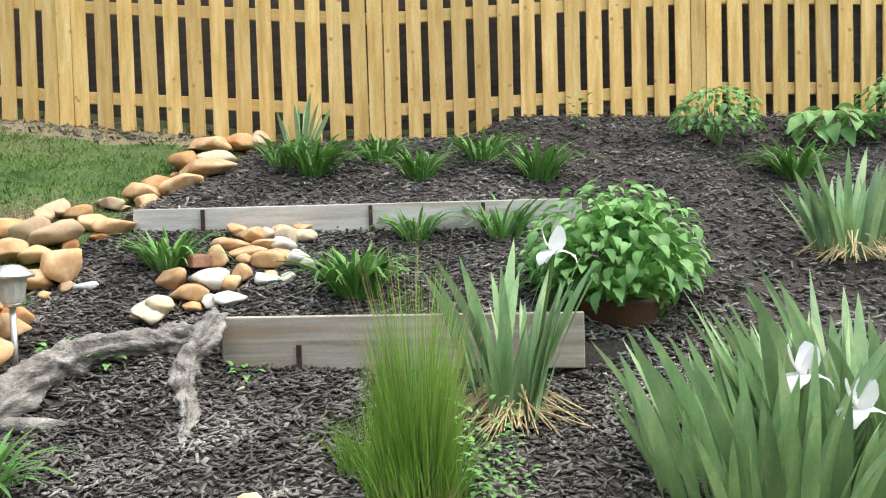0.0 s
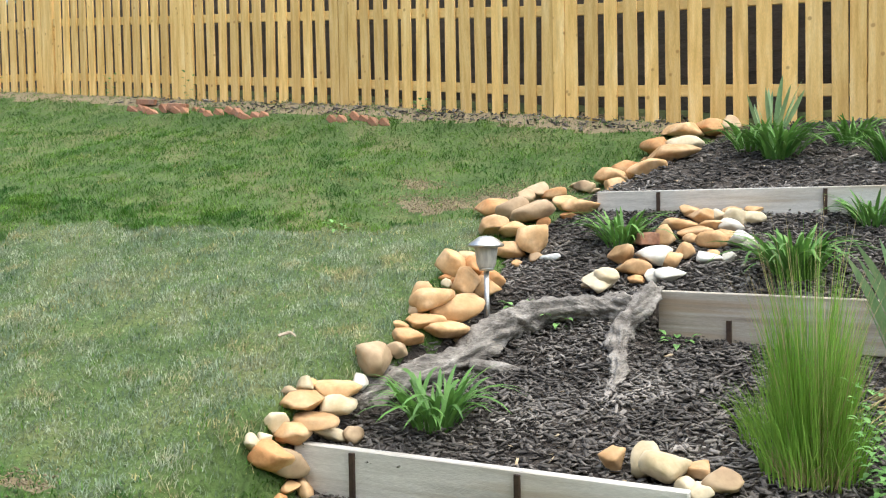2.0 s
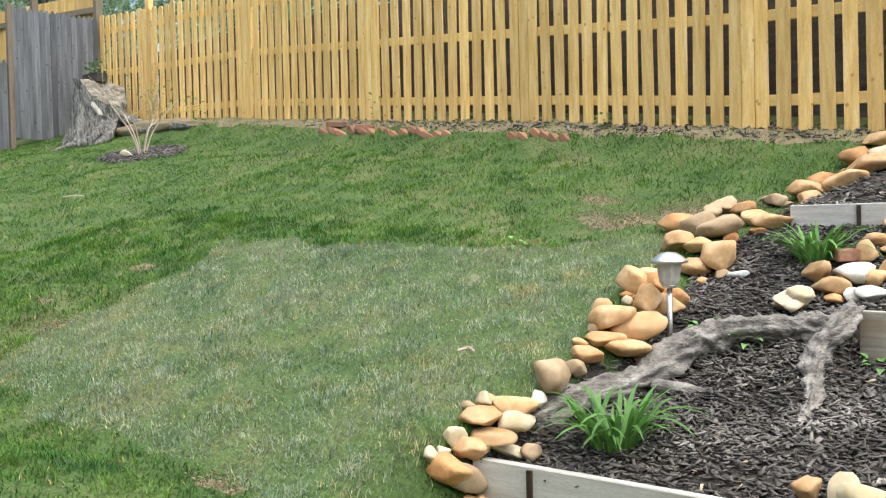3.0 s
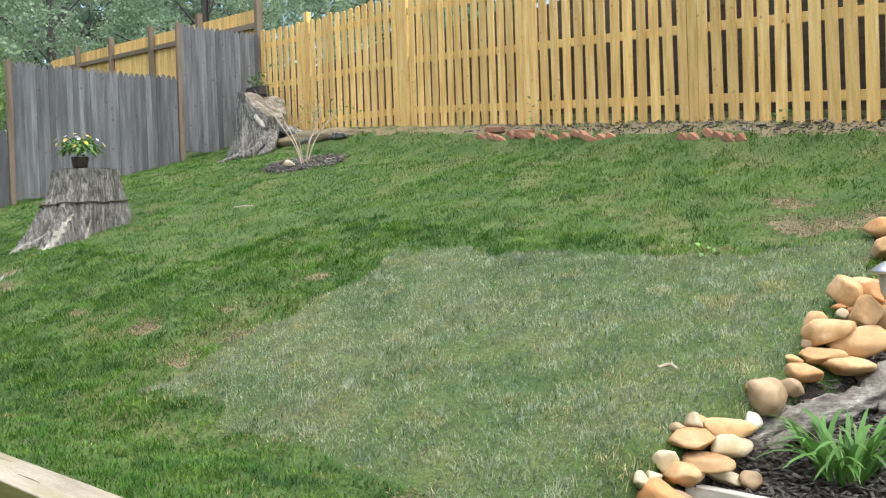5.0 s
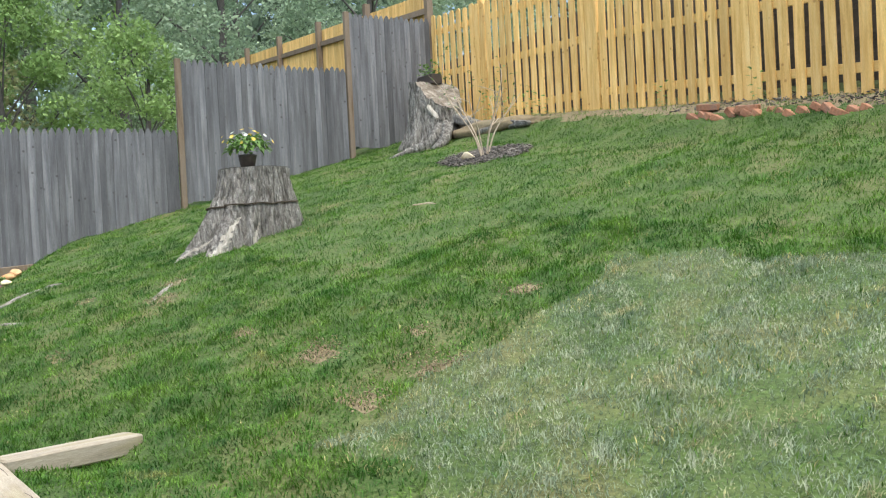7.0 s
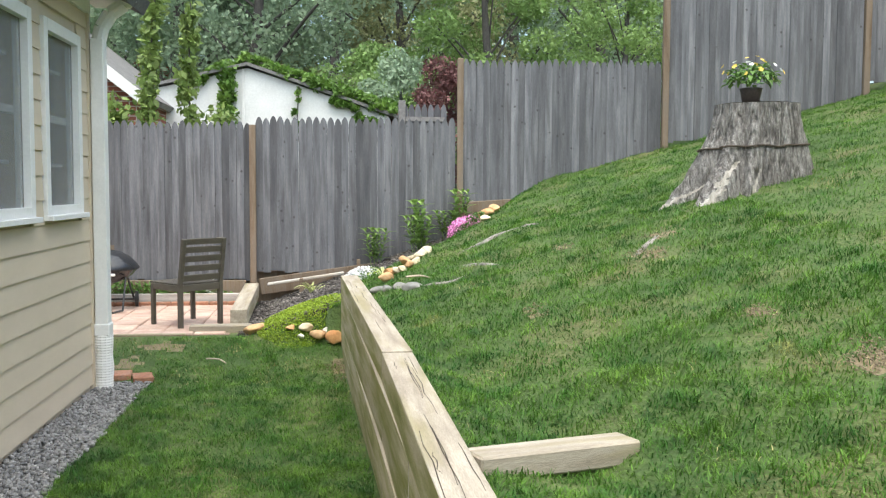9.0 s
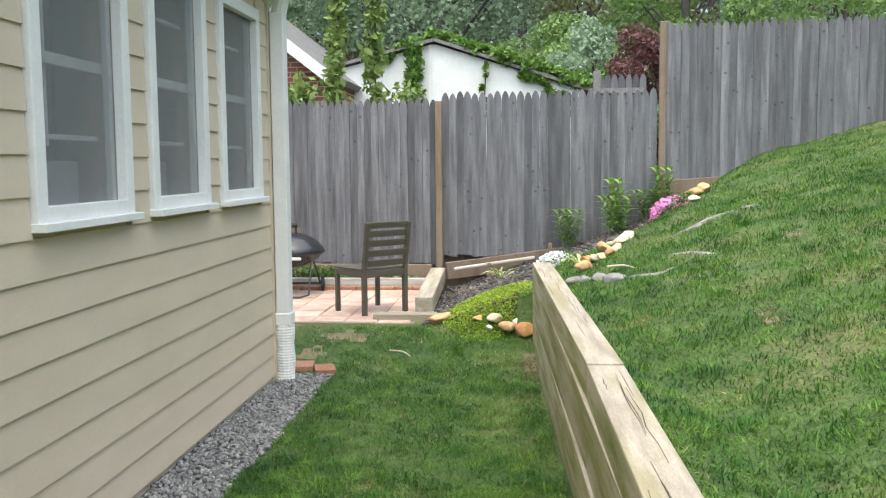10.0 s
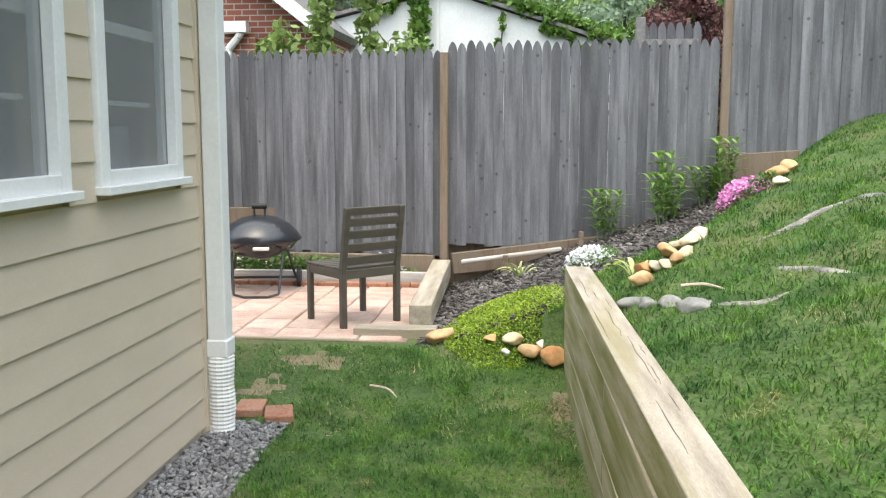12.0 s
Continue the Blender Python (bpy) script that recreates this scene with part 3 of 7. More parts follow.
for k in range(41):
    z = 0.46 - k * 0.0105
    r = (0.073 if k % 2 else 0.069) + 0.003 * math.sin(k * 0.31)
    ring = [bm.verts.new((0.012 * k / 40 + r * math.cos(a * math.tau / 14) + 0.006 * math.sin(k * 0.16), r * math.sin(a * math.tau / 14), z)) for a in range(14)]
    if prev:
        for i in range(14):
            bm.faces.new((prev[i], prev[(i + 1) % 14], ring[(i + 1) % 14], ring[i]))
    prev = ring
part("flexible_end", bm, M["white"], spout, "white ribbed plastic pipe end")

M["terracotta"] = material("red_clay_brick", [(0.24, 0.105, 0.062), (0.34, 0.165, 0.1), (0.3, 0.185, 0.14)], 9, (1, 1, 1), 60, 0.25, 0.85, 0.5, 0.003, rand=0.2)
for k, (x, y, rz) in enumerate([(-9.94, -1.4, 8), (-9.87, -1.215, 16)]):
    bm = bmesh.new()
    add_box(bm, (0, 0, 0.01), (0.22, 0.16, 0.05))
    solo("splash_brick", bm, M["terracotta"], (x, y, land(x, y) + 0.0), "red clay splash brick on the soil by the downspout", "brick", "splash bricks", rz, 0.006)

# ---- patio ----
M["paver"] = material("pink_concrete_paver", [(0.44, 0.3, 0.24), (0.54, 0.39, 0.32), (0.6, 0.48, 0.4)], 5, (1, 1, 1), 60, 0.16, 0.85, 0.4, 0.002, rand=0.12, stain=(0.36, 0.26, 0.2), stain_scale=4, stain_amount=0.4)
M["joint"] = material("sandy_joint", [(0.2, 0.14, 0.1), (0.28, 0.2, 0.15)], 20, rough=0.95, bump=0.2)
PZ = 0.235
patio = thing("patio", (0, 0, 0), "patio of pinkish square pavers with a timber edge", "patio", kind="structure")
bm = bmesh.new()
add_box(bm, (-12.15, -2.75, PZ - 0.06), (2.3, 4.2, 0.1))
part("paver_bed", bm, M["joint"], patio)
bm = bmesh.new()
add_box(bm, (0, 0, 0), (0.29, 0.29, 0.05))
pav = mesh_of(bm, M["paver"], 0.008)
prng = random.Random(11)
for i in range(7):
    for j in range(14):
        part("paver", pav, None, patio, m=pose(-11.17 - i * 0.3, -0.84 - j * 0.3, PZ - 0.022 + prng.uniform(-0.004, 0.004), 0, 0, prng.uniform(-0.6, 0.6)))
bm = bmesh.new()
add_box(bm, (0, 0, 0), (0.1, 0.205, 0.06))
bb = mesh_of(bm, M["terracotta"], 0.006)
for j in range(19):
    part("border_brick", bb, None, patio, m=pose(-13.16, -0.8 - j * 0.215, PZ + 0.01, 0, 0, prng.uniform(-2, 2)))


def beam(name, a, b, s, label, mat="timber", parent=None):
    a, b = Vector(a), Vector(b)
    d = b - a
    bm = bmesh.new()
    add_box(bm, (d.length / 2, 0, 0), (d.length, s[0], s[1]))
    m = Matrix.Translation(a) @ d.to_track_quat("X", "Z").to_matrix().to_4x4()
    me = mesh_of(bm, M[mat], 0.007)
    ob = new(name, me)
    ob.matrix_basis = m
    return tagged(ob, label, "timber")


beam("patio_timber", (-11.4, -0.6, 0.325), (-13.3, -0.64, 0.39), (0.165, 0.17), "weathered square timber bordering the mulch bed")
beam("patio_timber", (-11.2, -1.04, 0.225), (-11.22, -0.46, 0.225), (0.15, 0.13), "weathered timber laid at the patio corner")
beam("patio_edging", (-11.03, -4.8, 0.175), (-11.03, -1.05, 0.19), (0.045, 0.1), "thin pale board edging the patio")
beam("patio_edging", (-13.27, -4.8, 0.3), (-13.27, -0.75, 0.3), (0.05, 0.12), "pale timber edging behind the patio", "plank")
beam("bottom_board", (-13.56, -5.0, 0.40), (-13.42, -0.72, 0.40), (0.04, 0.2), "brown board under the grey fence", "post_wood")
beam("bottom_board", (-13.42, -0.55, 0.42), (-13.34, 0.9, 0.62), (0.04, 0.2), "brown board under the grey fence", "post_wood")
beam("bottom_board", (-13.27, 1.93, 1.32), (-13.26, 2.5, 1.36), (0.04, 0.26), "brown board wedge under the grey fence", "post_wood")
beam("backing_board", (-13.66, -5.0, 0.5), (-13.5, 1.85, 0.62), (0.03, 0.75), "old brown boards behind the gap under the grey fence", "post_wood")
beam("loose_board", (-13.2, -0.45, 0.47), (-13.22, 0.45, 0.60), (0.09, 0.03), "loose grey board lying at the fence foot", "plank")
for y, zz in ((-0.05, 0.5), (0.62, 0.72)):
    beam("garden_stake", (-13.12, y, zz - 0.25), (-13.12, y, zz + 0.05), (0.045, 0.045), "short weathered wooden stake in the mulch bed", "post_wood")

# ---- patio chair ----
M["chair"] = material("dark_taupe_painted_wood", [(0.075, 0.066, 0.052), (0.1, 0.088, 0.07)], 5, (1, 1, 4), 60, 0.15, 0.55, 0.25, 0.001)
chair = thing("patio_chair", (-11.5, -0.98, PZ), "dark taupe wooden patio chair with a slatted back", "chair", rz=134)
W2 = 0.235
for sx in (-W2, W2):
    bm = bmesh.new()
    add_box(bm, (sx, 0.0, 0.22), (0.042, 0.05, 0.44))
    part("leg", bm, M["chair"], chair, bevel=0.005)
    bm = bmesh.new()
    add_box(bm, (sx, -0.035, 0.65), (0.042, 0.045, 0.46), rx=radians(9))
    part("back_post", bm, M["chair"], chair, bevel=0.005)
    bm = bmesh.new()
    add_box(bm, (sx, 0.46, 0.21), (0.042, 0.042, 0.42))
    part("leg", bm, M["chair"], chair, bevel=0.005)
    bm = bmesh.new()
    add_box(bm, (sx, 0.23, 0.39), (0.03, 0.44, 0.06))
    part("seat_rail", bm, M["chair"], chair, bevel=0.004)
for yy in (0.0, 0.46):
    bm = bmesh.new()
    add_box(bm, (0, yy, 0.39), (2 * W2, 0.03, 0.065))
    part("seat_rail", bm, M["chair"], chair, bevel=0.004)
for k in range(6):
    bm = bmesh.new()
    add_box(bm, (0, 0.045 + k * 0.083, 0.43), (2 * W2 + 0.03, 0.07, 0.018))
    part("seat_slat", bm, M["chair"], chair, bevel=0.004)
for k, (z, hh) in enumerate(((0.49, 0.062), (0.585, 0.062), (0.68, 0.062), (0.77, 0.06), (0.85, 0.058))):
    bm = bmesh.new()
    add_box(bm, (0, -0.033 - (z - 0.65) * 0.158, z), (2 * W2, 0.02, hh), rx=radians(9))
    part("back_slat", bm, M["chair"], chair, bevel=0.004)

# ---- kettle grill ----
M["enamel"] = material("black_enamel", [(0.02, 0.022, 0.026), (0.03, 0.032, 0.037)], 5, rough=0.22, bump=0, spec=0.6)
M["grill_metal"] = material("dark_grill_metal", [(0.06, 0.06, 0.063), (0.09, 0.09, 0.09)], 8, rough=0.45, metal=0.7, bump=0)
M["rubber"] = material("black_wheel_plastic", [(0.02, 0.02, 0.02), (0.03, 0.03, 0.03)], 8, rough=0.6, bump=0)
grill = thing("kettle_grill", (-12.84, -2.21, PZ), "black kettle charcoal grill on thin legs with two wheels", "grill", rz=10)


def lathe(prof, seg=28):
    bm = bmesh.new()
    prev = None
    for r, z in prof:
        ring = [bm.verts.new((max(r, 0.001) * math.cos(a * math.tau / seg), max(r, 0.001) * math.sin(a * math.tau / seg), z)) for a in range(seg)]
        if prev:
            for i in range(seg):
                bm.faces.new((prev[i], prev[(i + 1) % seg], ring[(i + 1) % seg], ring[i]))
        prev = ring
    bmesh.ops.recalc_face_normals(bm, faces=bm.faces)
    return bm


part("bowl", lathe([(0.0, 0.29), (0.1, 0.3), (0.2, 0.335), (0.29, 0.395), (0.335, 0.45), (0.345, 0.46), (0.335, 0.465)]), M["enamel"], grill, smooth=True)
part("lid", lathe([(0.36, 0.46), (0.365, 0.475), (0.33, 0.53), (0.26, 0.6), (0.16, 0.655), (0.06, 0.675), (0.0, 0.678)]), M["enamel"], grill, "shiny black domed lid", smooth=True)
bm = bmesh.new()
for sx in (-0.045, 0.045):
    add_cyl(bm, (0, sx, 0.66), (0, sx, 0.75), 0.009)
add_cyl(bm, (0, -0.065, 0.755), (0, 0.065, 0.755), 0.024, seg=12)
part("lid_handle", bm, M["rubber"], grill)
bm = bmesh.new()
add_box(bm, (0.37, 0.05, 0.42), (0.03, 0.14, 0.03))
part("side_handle", bm, M["white"], grill, "pale side handle", bevel=0.008)
for pts in ([(-0.2, -0.29, 0.09), (-0.13, -0.22, 0.37)], [(-0.2, 0.29, 0.09), (-0.13, 0.22, 0.37)], [(0.2, -0.22, 0.38), (0.36, -0.19, 0.03), (0.4, -0.1, 0.012), (0.4, 0.1, 0.012), (0.36, 0.19, 0.03), (0.2, 0.22, 0.38)], [(-0.2, -0.31, 0.09), (-0.2, 0.31, 0.09)]):
    bm = bmesh.new()
    for p, q in zip(pts, pts[1:]):
        add_cyl(bm, p, q, 0.011, seg=8)
    part("leg", bm, M["grill_metal"], grill)
for sy in (-0.32, 0.32):
    bm = bmesh.new()
    add_cyl(bm, (-0.2, sy - 0.018, 0.09), (-0.2, sy + 0.018, 0.09), 0.09, seg=20)
    wh = part("wheel", bm, M["rubber"], grill)
    bm = bmesh.new()
    add_cyl(bm, (-0.2, sy - 0.024, 0.09), (-0.2, sy + 0.024, 0.09), 0.03, seg=12)
    part("hub", bm, M["grill_metal"], wh)
# ---- rocks ----
ROCK_MATS = [
    material("tan_river_rock", [(0.4, 0.23, 0.1), (0.52, 0.325, 0.165), (0.61, 0.43, 0.26)], 11, (1, 1, 1), 45, 0.14, 0.75, 0.35, 0.004, rand=0.16, stain=(0.4, 0.24, 0.1), stain_scale=4, stain_amount=0.5),
    material("orange_sandstone_rock", [(0.4, 0.17, 0.065), (0.5, 0.26, 0.11), (0.56, 0.37, 0.2)], 7, (1, 1, 1), 45, 0.16, 0.8, 0.4, 0.005, rand=0.15, stain=(0.58, 0.4, 0.2), stain_scale=4, stain_amount=0.6),
    material("brown_river_rock", [(0.3, 0.2, 0.12), (0.4, 0.29, 0.18), (0.47, 0.36, 0.24)], 6, (1, 1, 1), 45, 0.12, 0.75, 0.3, 0.004, rand=0.14),
    material("pale_cream_rock", [(0.46, 0.37, 0.23), (0.57, 0.49, 0.35), (0.63, 0.565, 0.44)], 7, (1, 1, 1), 45, 0.12, 0.75, 0.35, 0.004, rand=0.12, stain=(0.5, 0.36, 0.18), stain_scale=3, stain_amount=0.4),
    material("white_quartz_rock", [(0.5, 0.46, 0.385), (0.61, 0.585, 0.52), (0.68, 0.665, 0.62)], 7, (1, 1, 1), 45, 0.1, 0.7, 0.35, 0.004, rand=0.08),
]
ROCK_WORDS = ["tan rounded river rock", "orange-tan sandstone rock", "smooth brown river rock", "pale cream rounded rock", "white quartz rock"]


def rock_mesh(w, d, h, seedv, mat):
    bm = bmesh.new()
    bmesh.ops.create_icosphere(bm, subdivisions=3, radius=1.0)
    o = Vector((seedv * 7.3, seedv * 3.1, seedv))
    pl = random.Random(int(seedv * 1000))
    planes = [(Vector((pl.gauss(0, 1), pl.gauss(0, 1), pl.gauss(0, 1))).normalized(), pl.uniform(0.5, 0.82)) for _ in range(11)]
    flat = 0.55 + 0.3 * noise.noise((seedv, 2.0, 0))
    for v in bm.verts:
        n = v.co.normalized()
        k = 1 + 0.3 * noise.noise(n * 0.9 + o) + 0.14 * noise.noise(n * 2.2 + o) + 0.035 * noise.noise(n * 6 + o)
        q = n * k
        for pn, off in planes:
            over = q.dot(pn) - off
            if over > 0:
                q = q - pn * over * 0.9
        q.z = math.copysign(abs(q.z) ** (1.0 if q.z > 0 else 1.3), q.z) * (1 - 0.12 * flat)
        v.co = Vector((q.x * w / 2, q.y * d / 2, q.z * h / 2))
    return mesh_of(bm, mat, smooth=True)


rk = random.Random(21)
rock_count = 0


def rocks(rows, where, group, sink=0.2, cube=0.86):
    global rock_count
    for x, y, w, h, c in rows:
        rock_count += 1
        h2 = max(h, 0.045) * 1.35
        me = rock_mesh(w * 1.34, (w * 0.5 + h * 0.75) * cube * 1.45, h2 * 1.1, rock_count * 1.37, ROCK_MATS[c])
        ob = new("garden_rock", me)
        ob.matrix_basis = pose(x, y, land(x, y) + h2 * (0.5 - sink * 0.5), rk.uniform(-9, 9), rk.uniform(-9, 9), rk.uniform(-24, 24))
        tagged(ob, ROCK_WORDS[c] + " " + where, "rock", group)
        if w > 0.12 and x > -4:
            # a smaller stone wedged beside it
            a, s = rk.uniform(0, math.tau), rk.uniform(0.06, 0.1)
            fx, fy, c2 = x + 0.42 * w * math.cos(a), y + 0.42 * w * math.sin(a), rk.choice((0, 1, 1, 2))
            ob = new("garden_rock", rock_mesh(s * 1.2, s, s * 0.75, rock_count * 2.11 + 0.3, ROCK_MATS[c2]))
            ob.matrix_basis = pose(fx, fy, land(fx, fy) + s * 0.22, rk.uniform(-20, 20), rk.uniform(-20, 20), rk.uniform(0, 360))
            tagged(ob, "small " + ROCK_WORDS[c2] + " " + where, "rock", group)


ROCKS_LOW = [
    (-1.67, 2.59, 0.14, 0.09, 0),
    (-1.63, 2.73, 0.19, 0.08, 0),
    (-1.59, 2.70, 0.13, 0.09, 3),
    (-1.70, 2.66, 0.07, 0.05, 3),
    (-1.71, 2.48, 0.07, 0.07, 3),
    (-1.64, 2.57, 0.22, 0.05, 0),
    (-1.63, 2.50, 0.13, 0.07, 0),
    (-1.57, 2.61, 0.13, 0.05, 3),
    (-1.47, 2.63, 0.07, 0.07, 2),
    (-1.68, 2.39, 0.16, 0.09, 1),
    (-1.65, 2.42, 0.16, 0.09, 2),
    (-1.71, 2.41, 0.05, 0.04, 3),
    (-1.72, 2.35, 0.05, 0.06, 3),
    (-1.58, 2.86, 0.07, 0.06, 4),
    (-1.57, 2.97, 0.15, 0.12, 2),
    (-1.54, 3.11, 0.10, 0.07, 2),
]
ROCKS_MID = [
    (-1.54, 3.21, 0.14, 0.07, 1),
    (-1.46, 3.39, 0.21, 0.08, 0),
    (-1.53, 3.34, 0.17, 0.06, 0),
    (-1.46, 3.51, 0.23, 0.12, 0),
    (-1.53, 3.45, 0.18, 0.12, 0),
    (-1.61, 3.50, 0.11, 0.09, 0),
    (-1.48, 3.68, 0.14, 0.14, 0),
    (-1.44, 3.75, 0.18, 0.10, 1),
    (-1.62, 3.84, 0.14, 0.12, 0),
    (-1.53, 3.90, 0.11, 0.09, 1),
    (-1.57, 3.68, 0.05, 0.05, 3),
    (-1.44, 3.90, 0.13, 0.09, 1),
    (-1.63, 4.06, 0.12, 0.06, 0),
    (-1.43, 3.97, 0.06, 0.03, 4),
    (-1.38, 4.34, 0.18, 0.17, 0),
    (-1.47, 4.26, 0.16, 0.08, 0),
    (-1.54, 4.48, 0.13, 0.09, 1),
    (-1.67, 4.48, 0.19, 0.09, 0),
]
ROCKS_HIGH = [
    (-1.67, 5.22, 0.15, 0.10, 2),
    (-1.70, 5.08, 0.09, 0.09, 2),
    (-1.81, 4.82, 0.23, 0.10, 1),
    (-1.66, 4.75, 0.18, 0.13, 2),
    (-1.53, 4.74, 0.21, 0.12, 2),
    (-1.54, 5.21, 0.14, 0.07, 1),
    (-1.28, 4.89, 0.19, 0.09, 0),
    (-1.43, 5.03, 0.14, 0.08, 0),
    (-1.47, 5.48, 0.12, 0.04, 2),
]
ROCKS_TOP = [
    (-1.01, 6.50, 0.23, 0.11, 0),
    (-1.14, 6.22, 0.18, 0.12, 1),
    (-0.95, 6.28, 0.20, 0.10, 3),
    (-0.96, 5.86, 0.29, 0.10, 0),
    (-1.06, 5.62, 0.19, 0.09, 0),
    (-1.22, 5.78, 0.17, 0.10, 1),
    (-1.30, 5.58, 0.17, 0.10, 0),
    (-0.83, 6.60, 0.22, 0.11, 1),
    (-0.70, 6.64, 0.15, 0.11, 2),
    (-1.42, 5.42, 0.12, 0.06, 2),
    (-1.08, 6.05, 0.17, 0.08, 0),
    (-1.22, 5.42, 0.13, 0.07, 0),
]
ROCKS_PILE = [
    (-0.93, 3.99, 0.13, 0.10, 3),
    (-0.89, 4.02, 0.11, 0.11, 3),
    (-0.87, 4.26, 0.12, 0.09, 0),
    (-0.78, 4.13, 0.13, 0.09, 0),
    (-0.71, 4.24, 0.17, 0.09, 4),
    (-0.62, 4.22, 0.10, 0.07, 0),
    (-0.60, 4.08, 0.11, 0.06, 4),
    (-0.68, 4.08, 0.07, 0.06, 4),
    (-0.69, 4.44, 0.10, 0.10, 0),
    (-0.66, 4.67, 0.17, 0.06, 0),
    (-0.57, 4.56, 0.17, 0.06, 0),
    (-0.56, 4.74, 0.15, 0.08, 0),
    (-0.49, 4.65, 0.14, 0.06, 0),
    (-0.45, 4.44, 0.16, 0.08, 0),
    (-0.57, 4.29, 0.08, 0.08, 0),
]
ROCKS_PILE_B = [
    (-0.39, 4.72, 0.12, 0.09, 3),
    (-0.31, 4.87, 0.11, 0.04, 0),
    (-0.40, 4.64, 0.13, 0.06, 4),
    (-0.33, 4.43, 0.12, 0.08, 4),
    (-0.36, 4.29, 0.07, 0.05, 4),
    (-0.28, 4.42, 0.08, 0.05, 4),
    (-0.40, 4.51, 0.11, 0.06, 0),
    (-0.30, 4.74, 0.12, 0.06, 3),
    (-0.46, 4.28, 0.13, 0.03, 4),
    (-0.65, 4.83, 0.12, 0.06, 0),
    (-0.44, 4.82, 0.10, 0.06, 0),
    (-0.49, 4.77, 0.09, 0.06, 3),
]
ROCKS_FRONT = [
    (-0.48, 2.64, 0.08, 0.07, 0),
    (-0.38, 2.62, 0.09, 0.09, 3),
    (-0.30, 2.59, 0.13, 0.10, 3),
    (-0.21, 2.63, 0.08, 0.07, 0),
    (-0.12, 2.56, 0.10, 0.07, 2),
    (-0.17, 2.52, 0.07, 0.05, 3),
    (-0.23, 2.54, 0.06, 0.05, 3),
]
ROCKS_BED = [
    (-9.82, 0.77, 0.12, 0.09, 0),
    (-10.06, 0.82, 0.12, 0.08, 1),
    (-10.03, 0.88, 0.09, 0.07, 3),
    (-9.98, 0.92, 0.10, 0.06, 3),
    (-10.21, 0.97, 0.16, 0.09, 0),
    (-10.35, 1.05, 0.11, 0.07, 3),
    (-10.30, 1.10, 0.13, 0.09, 3),
    (-10.36, 1.17, 0.11, 0.08, 3),
    (-10.07, 1.04, 0.11, 0.06, 3),
    (-9.99, 0.98, 0.09, 0.06, 0),
    (-11.69, 1.90, 0.22, 0.10, 1),
    (-11.75, 2.02, 0.15, 0.09, 0),
    (-11.3, 1.84, 0.12, 0.07, 3),
]
ROCKS_PATCH = [
    (-11.00, -0.43, 0.24, 0.11, 0),
    (-10.77, 0.09, 0.15, 0.08, 3),
    (-10.70, 0.20, 0.23, 0.08, 0),
    (-10.64, 0.36, 0.17, 0.13, 1),
    (-10.65, 0.32, 0.12, 0.07, 3),
    (-10.74, 0.27, 0.09, 0.06, 4),
    (-10.70, 0.04, 0.08, 0.04, 4),
    (-10.81, -0.07, 0.13, 0.04, 1),
]
rocks(ROCKS_LOW, "edging the lowest mulch bed", "edging rocks")
rocks(ROCKS_MID, "edging the mulch bed by the lawn", "edging rocks")
rocks(ROCKS_HIGH, "edging the middle terrace", "edging rocks")
rocks([(x, y, w * 1.1, h * 1.2, c) for x, y, w, h, c in ROCKS_TOP], "edging the upper terrace", "edging rocks")
rocks([(x, y, w * 0.98, h, c) for x, y, w, h, c in ROCKS_PILE], "in a pile between two terraces", "rock pile")
rocks([(x, y, w * 0.95, h, c) for x, y, w, h, c in ROCKS_PILE_B], "in a pile between two terraces", "rock pile")
rocks(ROCKS_FRONT, "at the foot of the lowest bed", "front rocks")
rocks([(x, y, w * 0.82, h * 0.85, c) for x, y, w, h, c in ROCKS_BED], "edging the patio mulch bed", "bed rocks")
rocks([(x, y, w * 0.82, h * 0.85, c) for x, y, w, h, c in ROCKS_PATCH], "beside the green ground cover", "ground cover rocks")

# red brick and clear slag glass lying in the middle bed
bm = bmesh.new()
add_box(bm, (0, 0, 0.05), (0.1, 0.19, 0.06))
solo("loose_brick", bm, M["terracotta"], (-0.79, 4.42, land(-0.79, 4.42) + 0.01), "faded red brick lying by the rock pile", "brick", rz=25, bevel=0.006)
M["slag"] = material("pale_glassy_stone", [(0.5, 0.52, 0.52), (0.7, 0.72, 0.72)], 12, rough=0.2, bump=0.3, spec=0.6)
solo("quartz_chunk", rock_mesh(0.13, 0.09, 0.06, 77.1, M["slag"]), None, (-1.27, 4.29, land(-1.27, 4.29) + 0.015), "pale glassy quartz chunk on the mulch", "rock")

# ---- driftwood root ----
M["driftwood"] = material("grey_driftwood", [(0.085, 0.075, 0.068), (0.23, 0.212, 0.192), (0.4, 0.376, 0.345)], 16, (1.0, 0.35, 1.6), 75, 0.35, 0.9, 1.0, 0.03, stain=(0.08, 0.068, 0.06), stain_scale=8, stain_amount=0.55)


